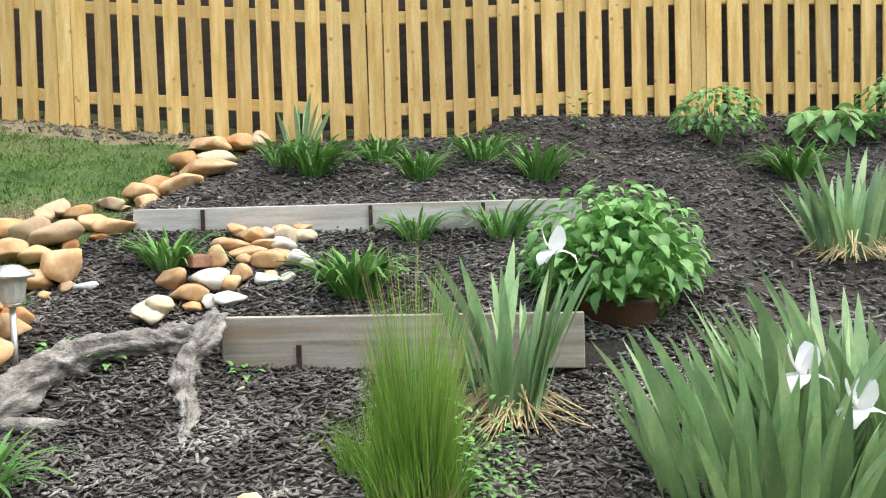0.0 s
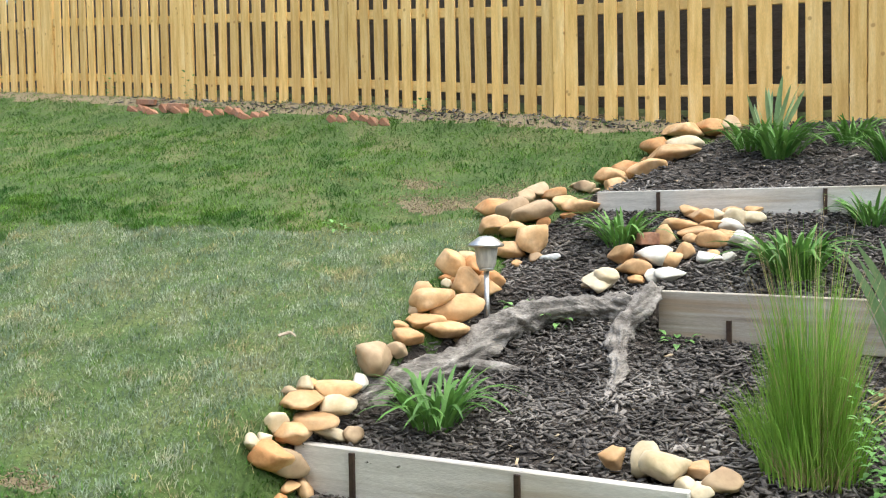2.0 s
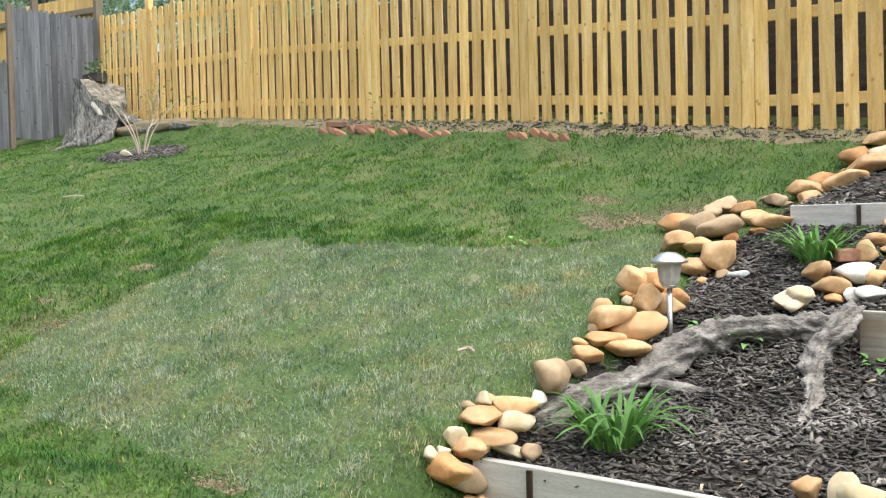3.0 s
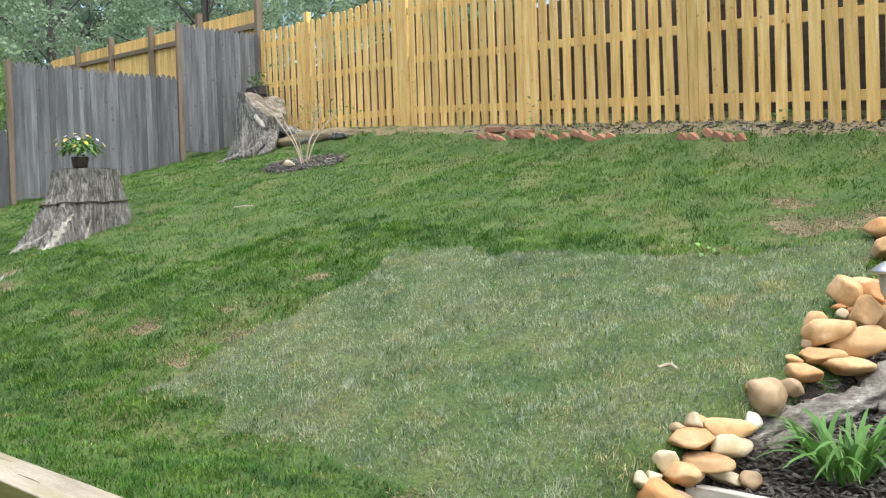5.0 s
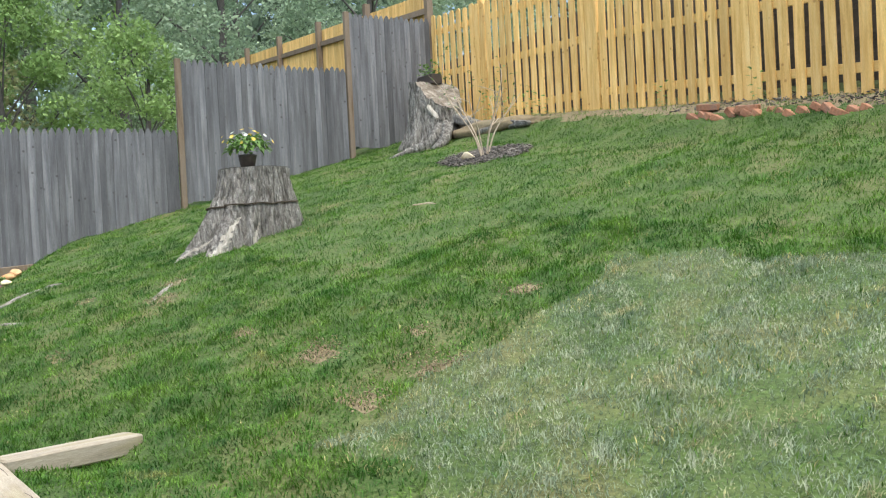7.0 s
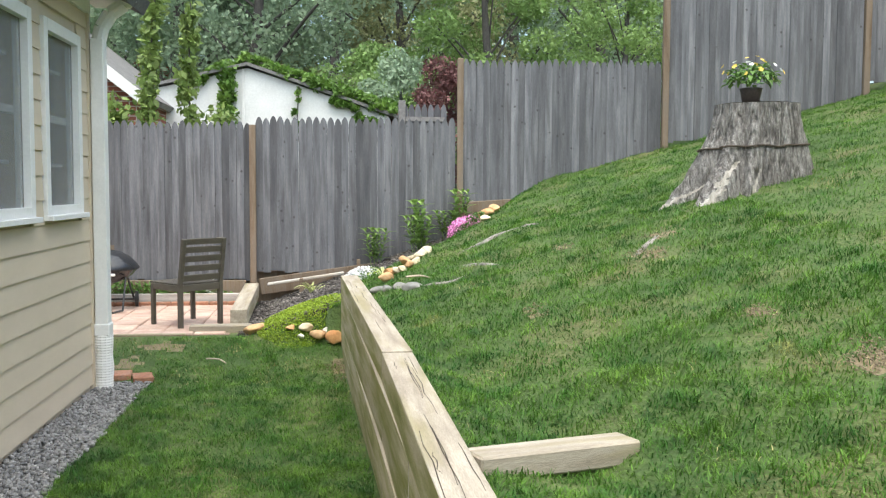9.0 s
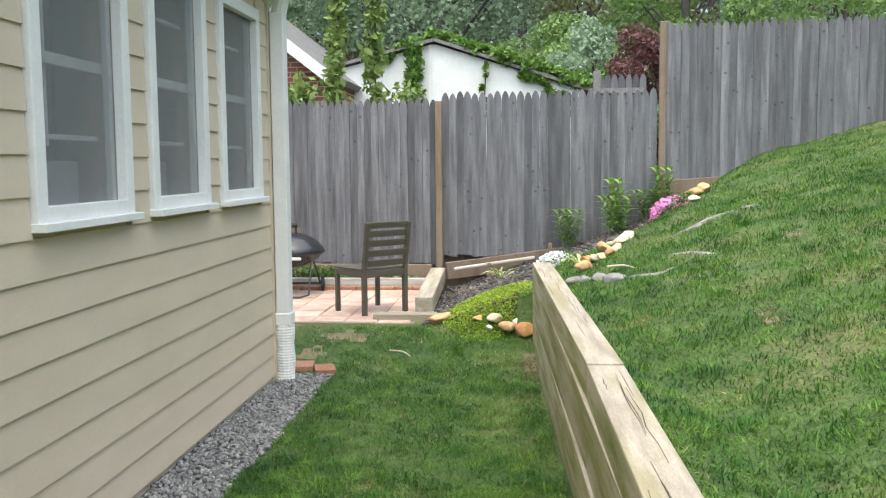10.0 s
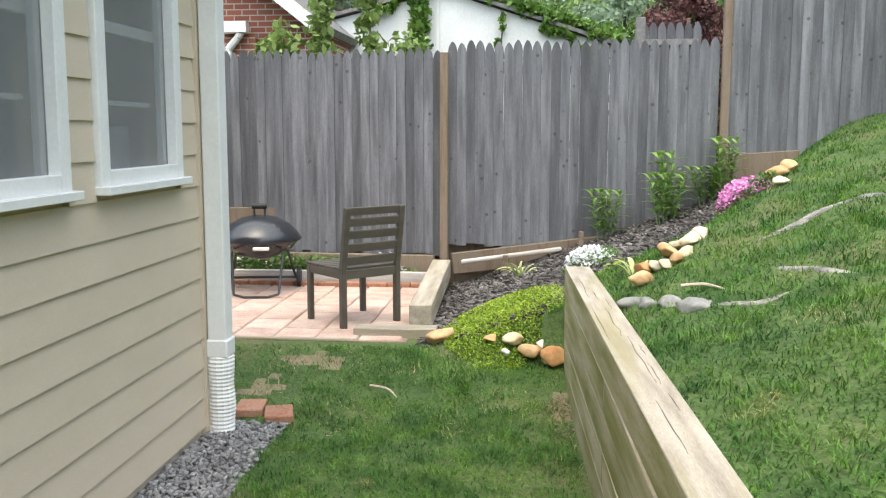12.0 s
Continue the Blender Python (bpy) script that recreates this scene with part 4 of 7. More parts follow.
def limb(bm, pts, radii, seg=12, rough=0.25, seedv=0.0, ridge=0.0, fine_steps=6, knobs=0.0):
    pts = [Vector(p) for p in pts]
    fine, rad = [], []
    for i in range(len(pts) - 1):
        p0, p1, p2, p3 = pts[max(0, i - 1)], pts[i], pts[i + 1], pts[min(len(pts) - 1, i + 2)]
        for k in range(fine_steps):
            t = k / fine_steps
            fine.append(0.5 * ((2 * p1) + (p2 - p0) * t + (2 * p0 - 5 * p1 + 4 * p2 - p3) * t * t + (3 * p1 - p0 - 3 * p2 + p3) * t ** 3))
            rad.append(radii[i] + (radii[i + 1] - radii[i]) * t)
    fine.append(pts[-1])
    rad.append(radii[-1])
    prev = None
    for i, p in enumerate(fine):
        d = (fine[min(i + 1, len(fine) - 1)] - fine[max(i - 1, 0)]).normalized()
        q = d.to_track_quat("Z", "Y")
        ring = []
        for a in range(seg):
            an = a * math.tau / seg + i * 0.05
            r = rad[i] * (1 + rough * noise.noise((math.cos(an) * 1.6 + seedv, math.sin(an) * 1.6, i * 0.16)) + rough * 0.6 * noise.noise((an * 2.5, seedv, i * 0.07)) + ridge * math.sin(5 * an + i * 0.22 + 2 * noise.noise((i * 0.2, seedv, 1))) + 0.5 * ridge * math.sin(9 * an - i * 0.3)) + knobs * noise.noise((math.cos(an) * 3 + i * 0.13, math.sin(an) * 3, seedv + i * 0.21)) + 0.5 * knobs * noise.noise((math.cos(an) * 8, math.sin(an) * 8, i * 0.35))
            ring.append(bm.verts.new(p + q @ Vector((math.cos(an) * r, math.sin(an) * r, 0))))
        if prev:
            for k in range(seg):
                bm.faces.new((prev[k], prev[(k + 1) % seg], ring[(k + 1) % seg], ring[k]))
        else:
            bm.faces.new(ring[::-1])
        prev = ring
    bm.faces.new(prev)


root = thing("driftwood_root", (0, 0, 0), "twisted weathered grey driftwood root across the mulch bed", "driftwood")
bm = bmesh.new()
limb(bm, [(-1.6, 2.84, 0.68), (-1.52, 3.02, 0.76), (-1.38, 3.3, 0.80), (-1.28, 3.5, 0.9), (-1.2, 3.62, 0.96), (-1.02, 3.72, 1.01), (-0.85, 3.78, 1.01), (-0.72, 3.8, 1.03), (-0.62, 3.85, 1.06)], [0.055, 0.062, 0.055, 0.075, 0.065, 0.052, 0.05, 0.048, 0.03], 36, 0.45, 1.0, 0.12, 14, 0.022)
part("trunk", bm, M["driftwood"], root, smooth=True)
bm = bmesh.new()
limb(bm, [(-0.63, 3.88, 1.1), (-0.66, 3.76, 1.03), (-0.72, 3.64, 0.92), (-0.69, 3.5, 0.84), (-0.66, 3.38, 0.79), (-0.66, 3.24, 0.73)], [0.035, 0.045, 0.048, 0.04, 0.03, 0.016], 32, 0.5, 4.0, 0.14, 14, 0.018)
part("branch", bm, M["driftwood"], root, smooth=True)
bm = bmesh.new()
limb(bm, [(-1.3, 3.32, 0.8), (-1.16, 3.36, 0.79), (-1.04, 3.38, 0.76)], [0.03, 0.028, 0.012], 8, 0.35, 9.0)
part("branch", bm, M["driftwood"], root, smooth=True)
bm = bmesh.new()
limb(bm, [(-1.42, 3.02, 0.64), (-1.3, 3.12, 0.69), (-1.16, 3.2, 0.7)], [0.02, 0.03, 0.012], 8, 0.3, 12.0)
part("branch", bm, M["driftwood"], root, smooth=True)

# ---- solar path light ----
M["steel"] = material("brushed_steel", [(0.5, 0.49, 0.47), (0.6, 0.59, 0.57)], 10, (1, 1, 8), rough=0.35, metal=0.9, bump=0)
M["lens"] = material("ribbed_clear_plastic", [(0.55, 0.53, 0.48), (0.65, 0.63, 0.58)], 30, (1, 1, 0.2), rough=0.25, bump=0.2, translucent=0.4)
lamp = thing("solar_path_light", (-1.36, 3.66, 0.86), "stainless steel solar path light with a ribbed clear lens", "garden light")
bm = bmesh.new()
add_cyl(bm, (0, 0, -0.05), (0, 0, 0.335), 0.013, seg=12)
part("stake_pole", bm, M["steel"], lamp, smooth=True)
bm = lathe([(0.03, 0.335), (0.04, 0.345), (0.046, 0.36), (0.055, 0.43), (0.056, 0.44)], 24)
part("lens", bm, M["lens"], lamp, "ribbed clear plastic lens")
part("cap", lathe([(0.0, 0.49), (0.03, 0.487), (0.05, 0.476), (0.082, 0.452), (0.086, 0.444), (0.08, 0.438), (0.05, 0.438)], 28), M["steel"], lamp, "flared steel cap", smooth=True)
part("collar", lathe([(0.0, 0.325), (0.034, 0.327), (0.036, 0.342), (0.03, 0.346)], 20), M["steel"], lamp, smooth=True)

# ---- plants ----
M["lily_leaf"] = material("daylily_leaf", [(0.075, 0.19, 0.04), (0.135, 0.28, 0.06)], 6, (1, 1, 1), 60, 0.15, 0.5, 0.1, 0.001, rand=0.25, translucent=0.25)
M["iris_leaf"] = material("iris_leaf", [(0.17, 0.29, 0.14), (0.26, 0.395, 0.19), (0.42, 0.53, 0.27)], 4, (3, 3, 0.6), 60, 0.12, 0.55, 0.1, 0.001, rand=0.34, translucent=0.2)
M["dry_leaf"] = material("dry_straw_leaf", [(0.35, 0.24, 0.12), (0.5, 0.37, 0.2)], 6, (1, 1, 1), 50, 0.2, 0.8, 0.1, rand=0.2)
M["petal"] = material("white_petal", [(0.78, 0.78, 0.8), (0.86, 0.86, 0.86)], 10, (1, 1, 1), 50, 0.04, 0.6, 0.1, translucent=0.3)
M["bush_leaf"] = material("mint_green_leaf", [(0.13, 0.29, 0.08), (0.22, 0.42, 0.13)], 6, (1, 1, 1), 50, 0.14, 0.5, 0.12, rand=0.22, translucent=0.25)
M["stem"] = material("green_stem", [(0.12, 0.2, 0.06), (0.17, 0.26, 0.09)], 6, rough=0.6, bump=0)
M["grass_tall"] = material("tall_grass_blade", [(0.15, 0.33, 0.04), (0.24, 0.42, 0.07), (0.38, 0.48, 0.14)], 3, (1, 1, 1), 30, 0.15, 0.55, 0, island=0.3, translucent=0.3)
M["straw"] = material("straw_blades", [(0.38, 0.29, 0.15), (0.52, 0.42, 0.24)], 4, rough=0.8, bump=0, island=0.25)


def strap_leaf(L, w, droop, curl, mat, seg=7, fold=0.25):
    """A strap leaf growing up from the origin and bending towards +y."""
    bm = bmesh.new()
    prev, p, ang = None, Vector((0, 0, 0)), radians(4)
    for i in range(seg + 1):
        t = i / seg
        ww = w * (0.55 + 0.9 * t if t < 0.45 else 0.955 * math.cos((t - 0.45) / 0.55 * math.pi / 2) ** 0.7 + 0.001)
        up = Vector((0, -math.sin(ang), math.cos(ang)))
        side = Vector((math.cos(curl * t), math.sin(curl * t), 0))
        nrm = Vector((0, math.cos(ang), math.sin(ang)))
        row = [bm.verts.new(p - side * ww / 2 + nrm * fold * ww * 0.5), bm.verts.new(p), bm.verts.new(p + side * ww / 2 + nrm * fold * ww * 0.5)]
        if prev:
            bm.faces.new((prev[0], prev[1], row[1], row[0]))
            bm.faces.new((prev[1], prev[2], row[2], row[1]))
        prev = row
        p = p + Vector((0, math.sin(ang), math.cos(ang))) * L / seg
        ang += droop / seg
    return mesh_of(bm, mat, smooth=True)


LILY = [strap_leaf(0.205 + 0.04 * k, 0.0175, radians(32 + 28 * k), 0.2 * (k - 1.5), M["lily_leaf"]) for k in range(4)]
IRIS = [strap_leaf(0.47 + 0.06 * k, 0.055, radians(3 + 6 * k), 0.5 * (k - 1.5), M["iris_leaf"], 8, 0.12) for k in range(5)]
pr = random.Random(31)


def clump(name, place, n, meshes, spread, size, lean, label, category, group=""):
    c = thing(name, (place[0], place[1], land(place[0], place[1]) - 0.01), label, category, group)
    for k in range(n):
        a = pr.uniform(0, 360)
        r = spread * math.sqrt(pr.random())
        s = size * pr.uniform(0.6, 1.15)
        out = lean * (0.25 + 0.75 * r / max(spread, 0.01))
        m = pose(r * math.cos(radians(a)), r * math.sin(radians(a)), 0, 0, 0, a - 90 + pr.uniform(-35, 35)) @ pose(0, 0, 0, -out * pr.uniform(0.5, 1.3), 0, 0) @ pose(0, 0, 0, 0, 0, pr.uniform(-50, 50)) @ Matrix.Diagonal((s, s, s, 1))
        part("leaf", pr.choice(meshes), None, c, m=m)
    return c


lw = "green daylily clump with arching strap leaves in the mulch"
for x, y, n, s in ((-0.93, 4.46, 30, 1.1), (-0.05, 4.14, 46, 1.25), (0.26, 4.72, 22, 1.0), (-0.28, 5.72, 44, 1.3), (0.12, 6.02, 26, 1.0), (0.35, 5.5, 28, 1.1), (0.79, 5.9, 26, 1.2), (1.07, 5.5, 34, 1.25), (-0.5, 6.0, 20, 1.1), (0.72, 4.72, 24, 1.2), (-1.22, 2.82, 36, 1.15), (2.65, 5.45, 36, 1.3)):
    clump("daylily", (x, y), int(n * 2.7), LILY, 0.07 * s, s, 24, lw, "plant", "daylilies")
clump("tall_leaf_plant", (-0.42, 6.55), 14, IRIS[:3], 0.08, 0.7, 22, "tall thin-leaved dark green plant by the picket fence", "plant")


def flower(base, x, y, z, stem_from):
    bm = bmesh.new()
    add_cyl(bm, stem_from, (x, y, z - 0.02), 0.007, 0.006, 8)
    st = part("flower_stem", bm, M["stem"], base)
    for k in range(6):
        bm = bmesh.new()
        L, w = 0.105, 0.062
        prev, p, ang = None, Vector((0, 0, 0)), radians(35 if k % 2 else 60)
        for i in range(6):
            t = i / 5
            ww = w * math.sin(math.pi * (0.1 + 0.82 * t)) + 0.004
            row = [bm.verts.new(p + Vector((-ww / 2, 0, 0.006 * math.sin(9 * t)))), bm.verts.new(p + Vector((ww / 2, 0, -0.004)))]
            if prev:
                bm.faces.new((prev[0], prev[1], row[1], row[0]))
            prev = row
            p = p + Vector((0, math.sin(ang), math.cos(ang))) * L / 5
            ang += radians(26 if k % 2 == 0 else -6)
        part("petal", bm, M["petal"], st, "white iris petal", smooth=True, m=pose(x, y, z - 0.02, 0, 0, k * 60 + 14))


def iris_clump(place, n, spread, size, label, flowers=(), roots=True, lean=20):
    c = clump("iris_clump", place, n, IRIS, spread, size, lean, label, "plant", "irises")
    if roots:
        bm = bmesh.new()
        for k in range(110):
            a, r = pr.uniform(0, math.tau), pr.uniform(0.06, 0.2) + spread * 0.5
            p = Vector((math.cos(a) * spread * 0.7, math.sin(a) * spread * 0.7, pr.uniform(0.03, 0.15)))
            q = Vector((math.cos(a + pr.uniform(-0.5, 0.5)) * (r + spread * 0.4), math.sin(a) * (r + spread * 0.4), pr.uniform(-0.02, 0.03)))
            add_cyl(bm, p, q, 0.004, 0.002, 5, False)
        for k in range(7):
            a = pr.uniform(0, math.tau)
            add_cyl(bm, (math.cos(a) * spread * 0.6, math.sin(a) * spread * 0.6, 0.02), (math.cos(a) * spread * 1.1, math.sin(a) * spread * 1.1, 0.05), 0.022, 0.016, 8)
        part("dry_root_mass", bm, M["straw"], c, "dry straw-coloured rhizomes and dead leaves")
    for x, y, z in flowers:
        flower(c, x, y, z, (x * 0.4, y * 0.4, 0.05))
    return c


iris_clump((0.5, 3.3), 46, 0.11, 0.93, "tall blue-green iris clump with a white flower in the mulch", [(0.13, -0.2, 0.63)], lean=9)
iris_clump((1.2, 2.68), 150, 0.32, 0.9, "large dense iris clump with grey-green sword leaves", [(-0.03, -0.27, 0.52), (0.13, -0.28, 0.42)], False, 15)
iris_clump((1.66, 2.86), 160, 0.35, 0.95, "large dense iris clump with pale white flowers", [(-0.13, -0.4, 0.54)], False, 15)
iris_clump((2.42, 4.4), 55, 0.16, 0.85, "iris clump with drooping sword leaves and straw at its foot", (), True, 20)

# ornamental grass


def blades(n, spread, h, w, lean, seedv):
    r = np.random.RandomState(seedv)
    a, d = r.uniform(0, math.tau, n), spread * np.sqrt(r.uniform(0, 1, n))
    bx, by = d * np.cos(a), d * np.sin(a)
    L = h * r.uniform(0.5, 1.08, n) * (1 - 0.42 * d / spread)
    out = lean * (0.2 + d / spread) * r.uniform(0.3, 1.3, n)
    an = a + r.normal(0, 0.5, n)
    t = np.array([0, 0.35, 0.7, 1.0])
    side = np.stack([-np.sin(an + 1.2), np.cos(an + 1.2)], 1)
    V = []
    for k, tt in enumerate(t):
        off = out * L * tt ** 2
        c = np.stack([bx + np.cos(an) * off, by + np.sin(an) * off, L * tt * np.sqrt(np.maximum(0.1, 1 - (out * tt) ** 2 * 0.5))], 1)
        ww = (w * (1 - tt) ** 0.6 + 0.0006)[..., None] if np.ndim(w) else w * (1 - tt) ** 0.6 + 0.0006
        for s in (-0.5, 0.5):
            v = c.copy()
            v[:, :2] += side * s * ww
            V.append(v)
    V = np.stack(V, 1).reshape(-1, 3)
    F = []
    for k in range(3):
        i = np.arange(n) * 8 + 2 * k
        F.append(np.stack([i, i + 1, i + 3, i + 2], 1))
    return V, np.concatenate(F)


og = thing("ornamental_grass", (0.12, 2.74, land(0.12, 2.74) - 0.01), "tall bright green ornamental grass clump with straw at its foot", "plant")
part("blades", raw_mesh(*blades(1000, 0.105, 0.82, 0.003, 0.17, 1), M["grass_tall"]), None, og)
part("seed_heads", raw_mesh(*blades(170, 0.1, 1.0, 0.0017, 0.24, 5), M["straw"]), None, og, "thin pale seed stalks")
part("outer_blades", raw_mesh(*blades(420, 0.15, 0.4, 0.004, 0.4, 2), M["grass_tall"]), None, og)
part("straw_foot", raw_mesh(*blades(500, 0.12, 0.16, 0.004, 0.5, 3), M["straw"]), None, og, "dry straw at the foot")
for k, (x, y, s) in enumerate(((-0.02, 2.95, 1), (0.12, 2.98, 0.9))):
    t = thing("grass_tuft", (x, y, land(x, y) - 0.01), "thin green grass tuft beside the ornamental grass", "plant", "grass tufts")
    part("blades", raw_mesh(*blades(200, 0.1, 0.3, 0.004, 0.6, 8 + k), M["grass_tall"]), None, t)


def leaf_mesh(L, w, mat):
    bm = bmesh.new()
    prev = None
    for i in range(6):
        t = i / 5
        ww = w * math.sin(math.pi * min(1, 0.12 + 0.88 * t) ** 0.8) + 0.0015
        z = 0.1 * L * math.sin(math.pi * t) - 0.18 * L * t * t
        row = [bm.verts.new((-ww / 2, L * t, z + 0.14 * ww)), bm.verts.new((0, L * t, z)), bm.verts.new((ww / 2, L * t, z + 0.14 * ww))]
        if prev:
            bm.faces.new((prev[0], prev[1], row[1], row[0]))
            bm.faces.new((prev[1], prev[2], row[2], row[1]))
        prev = row
    return mesh_of(bm, mat, smooth=True)


BUSH_LEAVES = [leaf_mesh(0.085 + 0.012 * k, 0.052 + 0.006 * k, M["bush_leaf"]) for k in range(4)]


def bush(name, place, rx, rz, n, label, lift=0.0, leaf=1.0, leaves=BUSH_LEAVES, joined=False):
    x, y = place
    b = thing(name, (x, y, land(x, y) + lift), label, "shrub")
    bm = bmesh.new()
    for k in range(16):
        a = k * 2.4
        r = rx * 0.62 * math.sqrt((k + 0.5) / 16)
        limb(bm, [(0.02 * math.cos(a), 0.02 * math.sin(a), 0), (r * 0.5 * math.cos(a), r * 0.5 * math.sin(a), rz * 0.6), (r * math.cos(a), r * math.sin(a), rz * 1.35)], [0.008, 0.006, 0.003], 5, 0.1, k)
    part("stem", bm, M["stem"], b)
    for k in range(n):
        zz = 1 - 1.45 * (k + 0.5) / n
        a = k * 2.39996
        rr = math.sqrt(max(0.02, 1 - zz * zz))
        bump = 1 + 0.16 * noise.noise((math.cos(a) * 2.2 + x, math.sin(a) * 2.2, zz * 2.2)) + pr.uniform(-0.12, 0.05)
        p = Vector((rx * rr * math.cos(a) * bump, rx * rr * math.sin(a) * bump, rz * (0.95 + zz * bump)))
        s = leaf * pr.uniform(0.75, 1.25)
        m = pose(p.x, p.y, p.z, 0, 0, math.degrees(a) - 90 + pr.uniform(-40, 40)) @ pose(0, 0, 0, pr.uniform(-35, 15) - 25 * (1 - max(0, zz)), pr.uniform(-20, 20), 0) @ Matrix.Diagonal((s, s, s, 1))
        part("leaf", pr.choice(leaves), None, b, m=m)
    return b


b1 = bush("potted_bush", (1.08, 3.98), 0.38, 0.31, 300, "large mint-green leafy bush in a brown pot", -0.07, 0.66)
ib = np.random.RandomState(4).normal(0, 1, (60, 3))
ib = ib / np.linalg.norm(ib, axis=1)[:, None] * np.array([0.26, 0.26, 0.2]) + np.array([0, 0, 0.3])
M["bush_fill"] = material("mint_green_inner_leaf", [(0.15, 0.33, 0.08), (0.23, 0.45, 0.13)], 6, rough=0.5, bump=0, island=0.25, translucent=0.25)
M["pot"] = material("brown_glazed_pot", [(0.07, 0.03, 0.015), (0.11, 0.05, 0.024)], 6, rough=0.5, bump=0.1)
part("pot", lathe([(0.0, -0.12), (0.15, -0.12), (0.19, 0.0), (0.215, 0.1), (0.22, 0.12), (0.2, 0.125), (0.18, 0.1), (0.0, 0.1)], 24), M["pot"], b1, "dark brown glazed pot", smooth=True)
bush("leafy_shrub", (2.4, 6.05), 0.27, 0.2, 230, "small mint-green leafy shrub by the picket fence", 0, 0.6)
bush("leafy_shrub", (3.75, 6.0), 0.3, 0.26, 230, "mint-green leafy shrub by the picket fence", 0, 0.65)
bush("broadleaf_plant", (3.2, 6.05), 0.2, 0.12, 40, "broad-leaved yellow-green plant in the mulch", 0, 1.6)


def weed(x, y, n, h, label="small leafy green weed in the yard", spread=0.05, s=0.5):
    w = thing("weed", (x, y, land(x, y)), label, "plant", "weeds")
    for k in range(n):
        a = k * 137.5
        t = (k + 0.5) / n
        m = pose(spread * math.cos(radians(a)) * (0.4 + t), spread * math.sin(radians(a)) * (0.4 + t), h * t, 0, 0, a - 90) @ pose(0, 0, 0, 30 - 50 * (1 - t), 0, 0) @ Matrix.Diagonal((s, s, s, 1))
        part("leaf", BUSH_LEAVES[k % 4], None, w, m=m)


for x, y, n, h in ((-1.25, 3.8, 14, 0.05), (-1.02, 3.7, 10, 0.07), (-0.5, 3.78, 10, 0.05), (1.55, 6.4, 20, 0.25), (-3.5, 7.2, 12, 0.12), (-6.6, 7.7, 16, 0.3), (-7.9, 7.85, 14, 0.26), (-10.2, 7.9, 20, 0.35), (-10.6, 7.9, 20, 0.3), (-11.0, 7.85, 20, 0.4), (-2.6, 4.35, 10, 0.06), (-9.95, 7.9, 16, 0.3)):
    weed(x, y, n, h)
for x, y, h in ((0.3, 2.68, 0.34), (0.33, 2.6, 0.26), (0.37, 2.58, 0.18), (0.34, 2.72, 0.3)):
    weed(x, y, 40, h, "small-leaved creeping green vine by the ornamental grass", 0.055, 0.3)
# ---- tree stumps ----
M["bark"] = material("grey_stump_bark", [(0.045, 0.042, 0.039), (0.17, 0.162, 0.15), (0.28, 0.27, 0.252), (0.41, 0.398, 0.375)], 9, (3.4, 3.4, 0.7), 55, 0.5, 0.9, 1.0, 0.07, stain=(0.06, 0.05, 0.045), stain_scale=7, stain_amount=0.6)
M["cut_wood"] = material("weathered_cut_wood", [(0.2, 0.18, 0.15), (0.31, 0.275, 0.225)], 6, (1, 1, 1), 60, 0.2, 0.85, 0.4, 0.003)
M["pale_wood"] = material("pale_split_wood", [(0.26, 0.24, 0.21), (0.5, 0.475, 0.43)], 6, (4, 4, 0.8), 50, 0.2, 0.85, 0.5, 0.004)


grid = []


def stump_body(r, h, flares, seg=72, rings=22, rough=0.07, bark=0.05, power=2.3):
    """Trunk foot; flares are (degrees, reach, width) of the root buttresses."""
    bm = bmesh.new()
    prev = None
    grid.clear()
    for i in range(rings + 1):
        t = i / rings
        ring = []
        for a in range(seg):
            an = a * math.tau / seg
            f = 0.0
            for deg, reach, width in flares:
                d = (math.degrees(an) - deg + 180) % 360 - 180
                f = max(f, reach * math.exp(-(d / width) ** 2))
            k = (1 - t) ** power
            rad = r * (1 + 0.06 * (1 - t)) + f * k
            rad *= 1 - 0.08 * max(0.0, 1 - 7 * abs(noise.noise((math.cos(an) * 7, math.sin(an) * 7, t * 0.9))))
            rad *= 1 + rough * noise.noise((math.cos(an) * 5, math.sin(an) * 5, t * 1.2)) + 0.5 * rough * noise.noise((an * 9, t * 3, 2))
            crev = abs(noise.noise((math.cos(an) * r * 34, math.sin(an) * r * 34, t * h * 7 + 0.4 * an)))
            rad *= 1 - bark * max(0.0, 1 - 4.5 * crev)
            z = -0.25 + (h + 0.25) * t - 0.12 * k * (f / 0.5)
            ring.append(bm.verts.new((rad * math.cos(an), rad * math.sin(an), z)))
            grid.append(Vector((rad * math.cos(an), rad * math.sin(an), z)))
        if prev:
            for k in range(seg):
                bm.faces.new((prev[k], prev[(k + 1) % seg], ring[(k + 1) % seg], ring[k]))
        prev = ring
    return bm, [v.co.copy() for v in prev]


SX, SY = -9.45, 3.8
st = thing("tree_stump", (SX, SY, land(SX, SY)), "weathered grey tree stump with flared roots on the lawn", "tree stump")
H1 = 2.31 - land(SX, SY)
bm, rim = stump_body(0.325, H1, [(-52, 0.8, 13), (-30, 0.42, 10), (-86, 0.62, 14), (-8, 0.22, 10), (16, 0.14, 10), (42, 0.26, 12), (74, 0.26, 15), (150, 0.3, 25), (-116, 0.52, 15), (-160, 0.4, 18)], 260, 70, 0.09, 0.06, 1.55)
part("trunk", bm, M["bark"], st, smooth=True)
bm = bmesh.new()
bm.faces.new([bm.verts.new(v + Vector((0, 0, 0.004))) for v in rim])
part("cut_top", bm, M["cut_wood"], st, "flat grey sawn top")
seg, rings = 260, 70
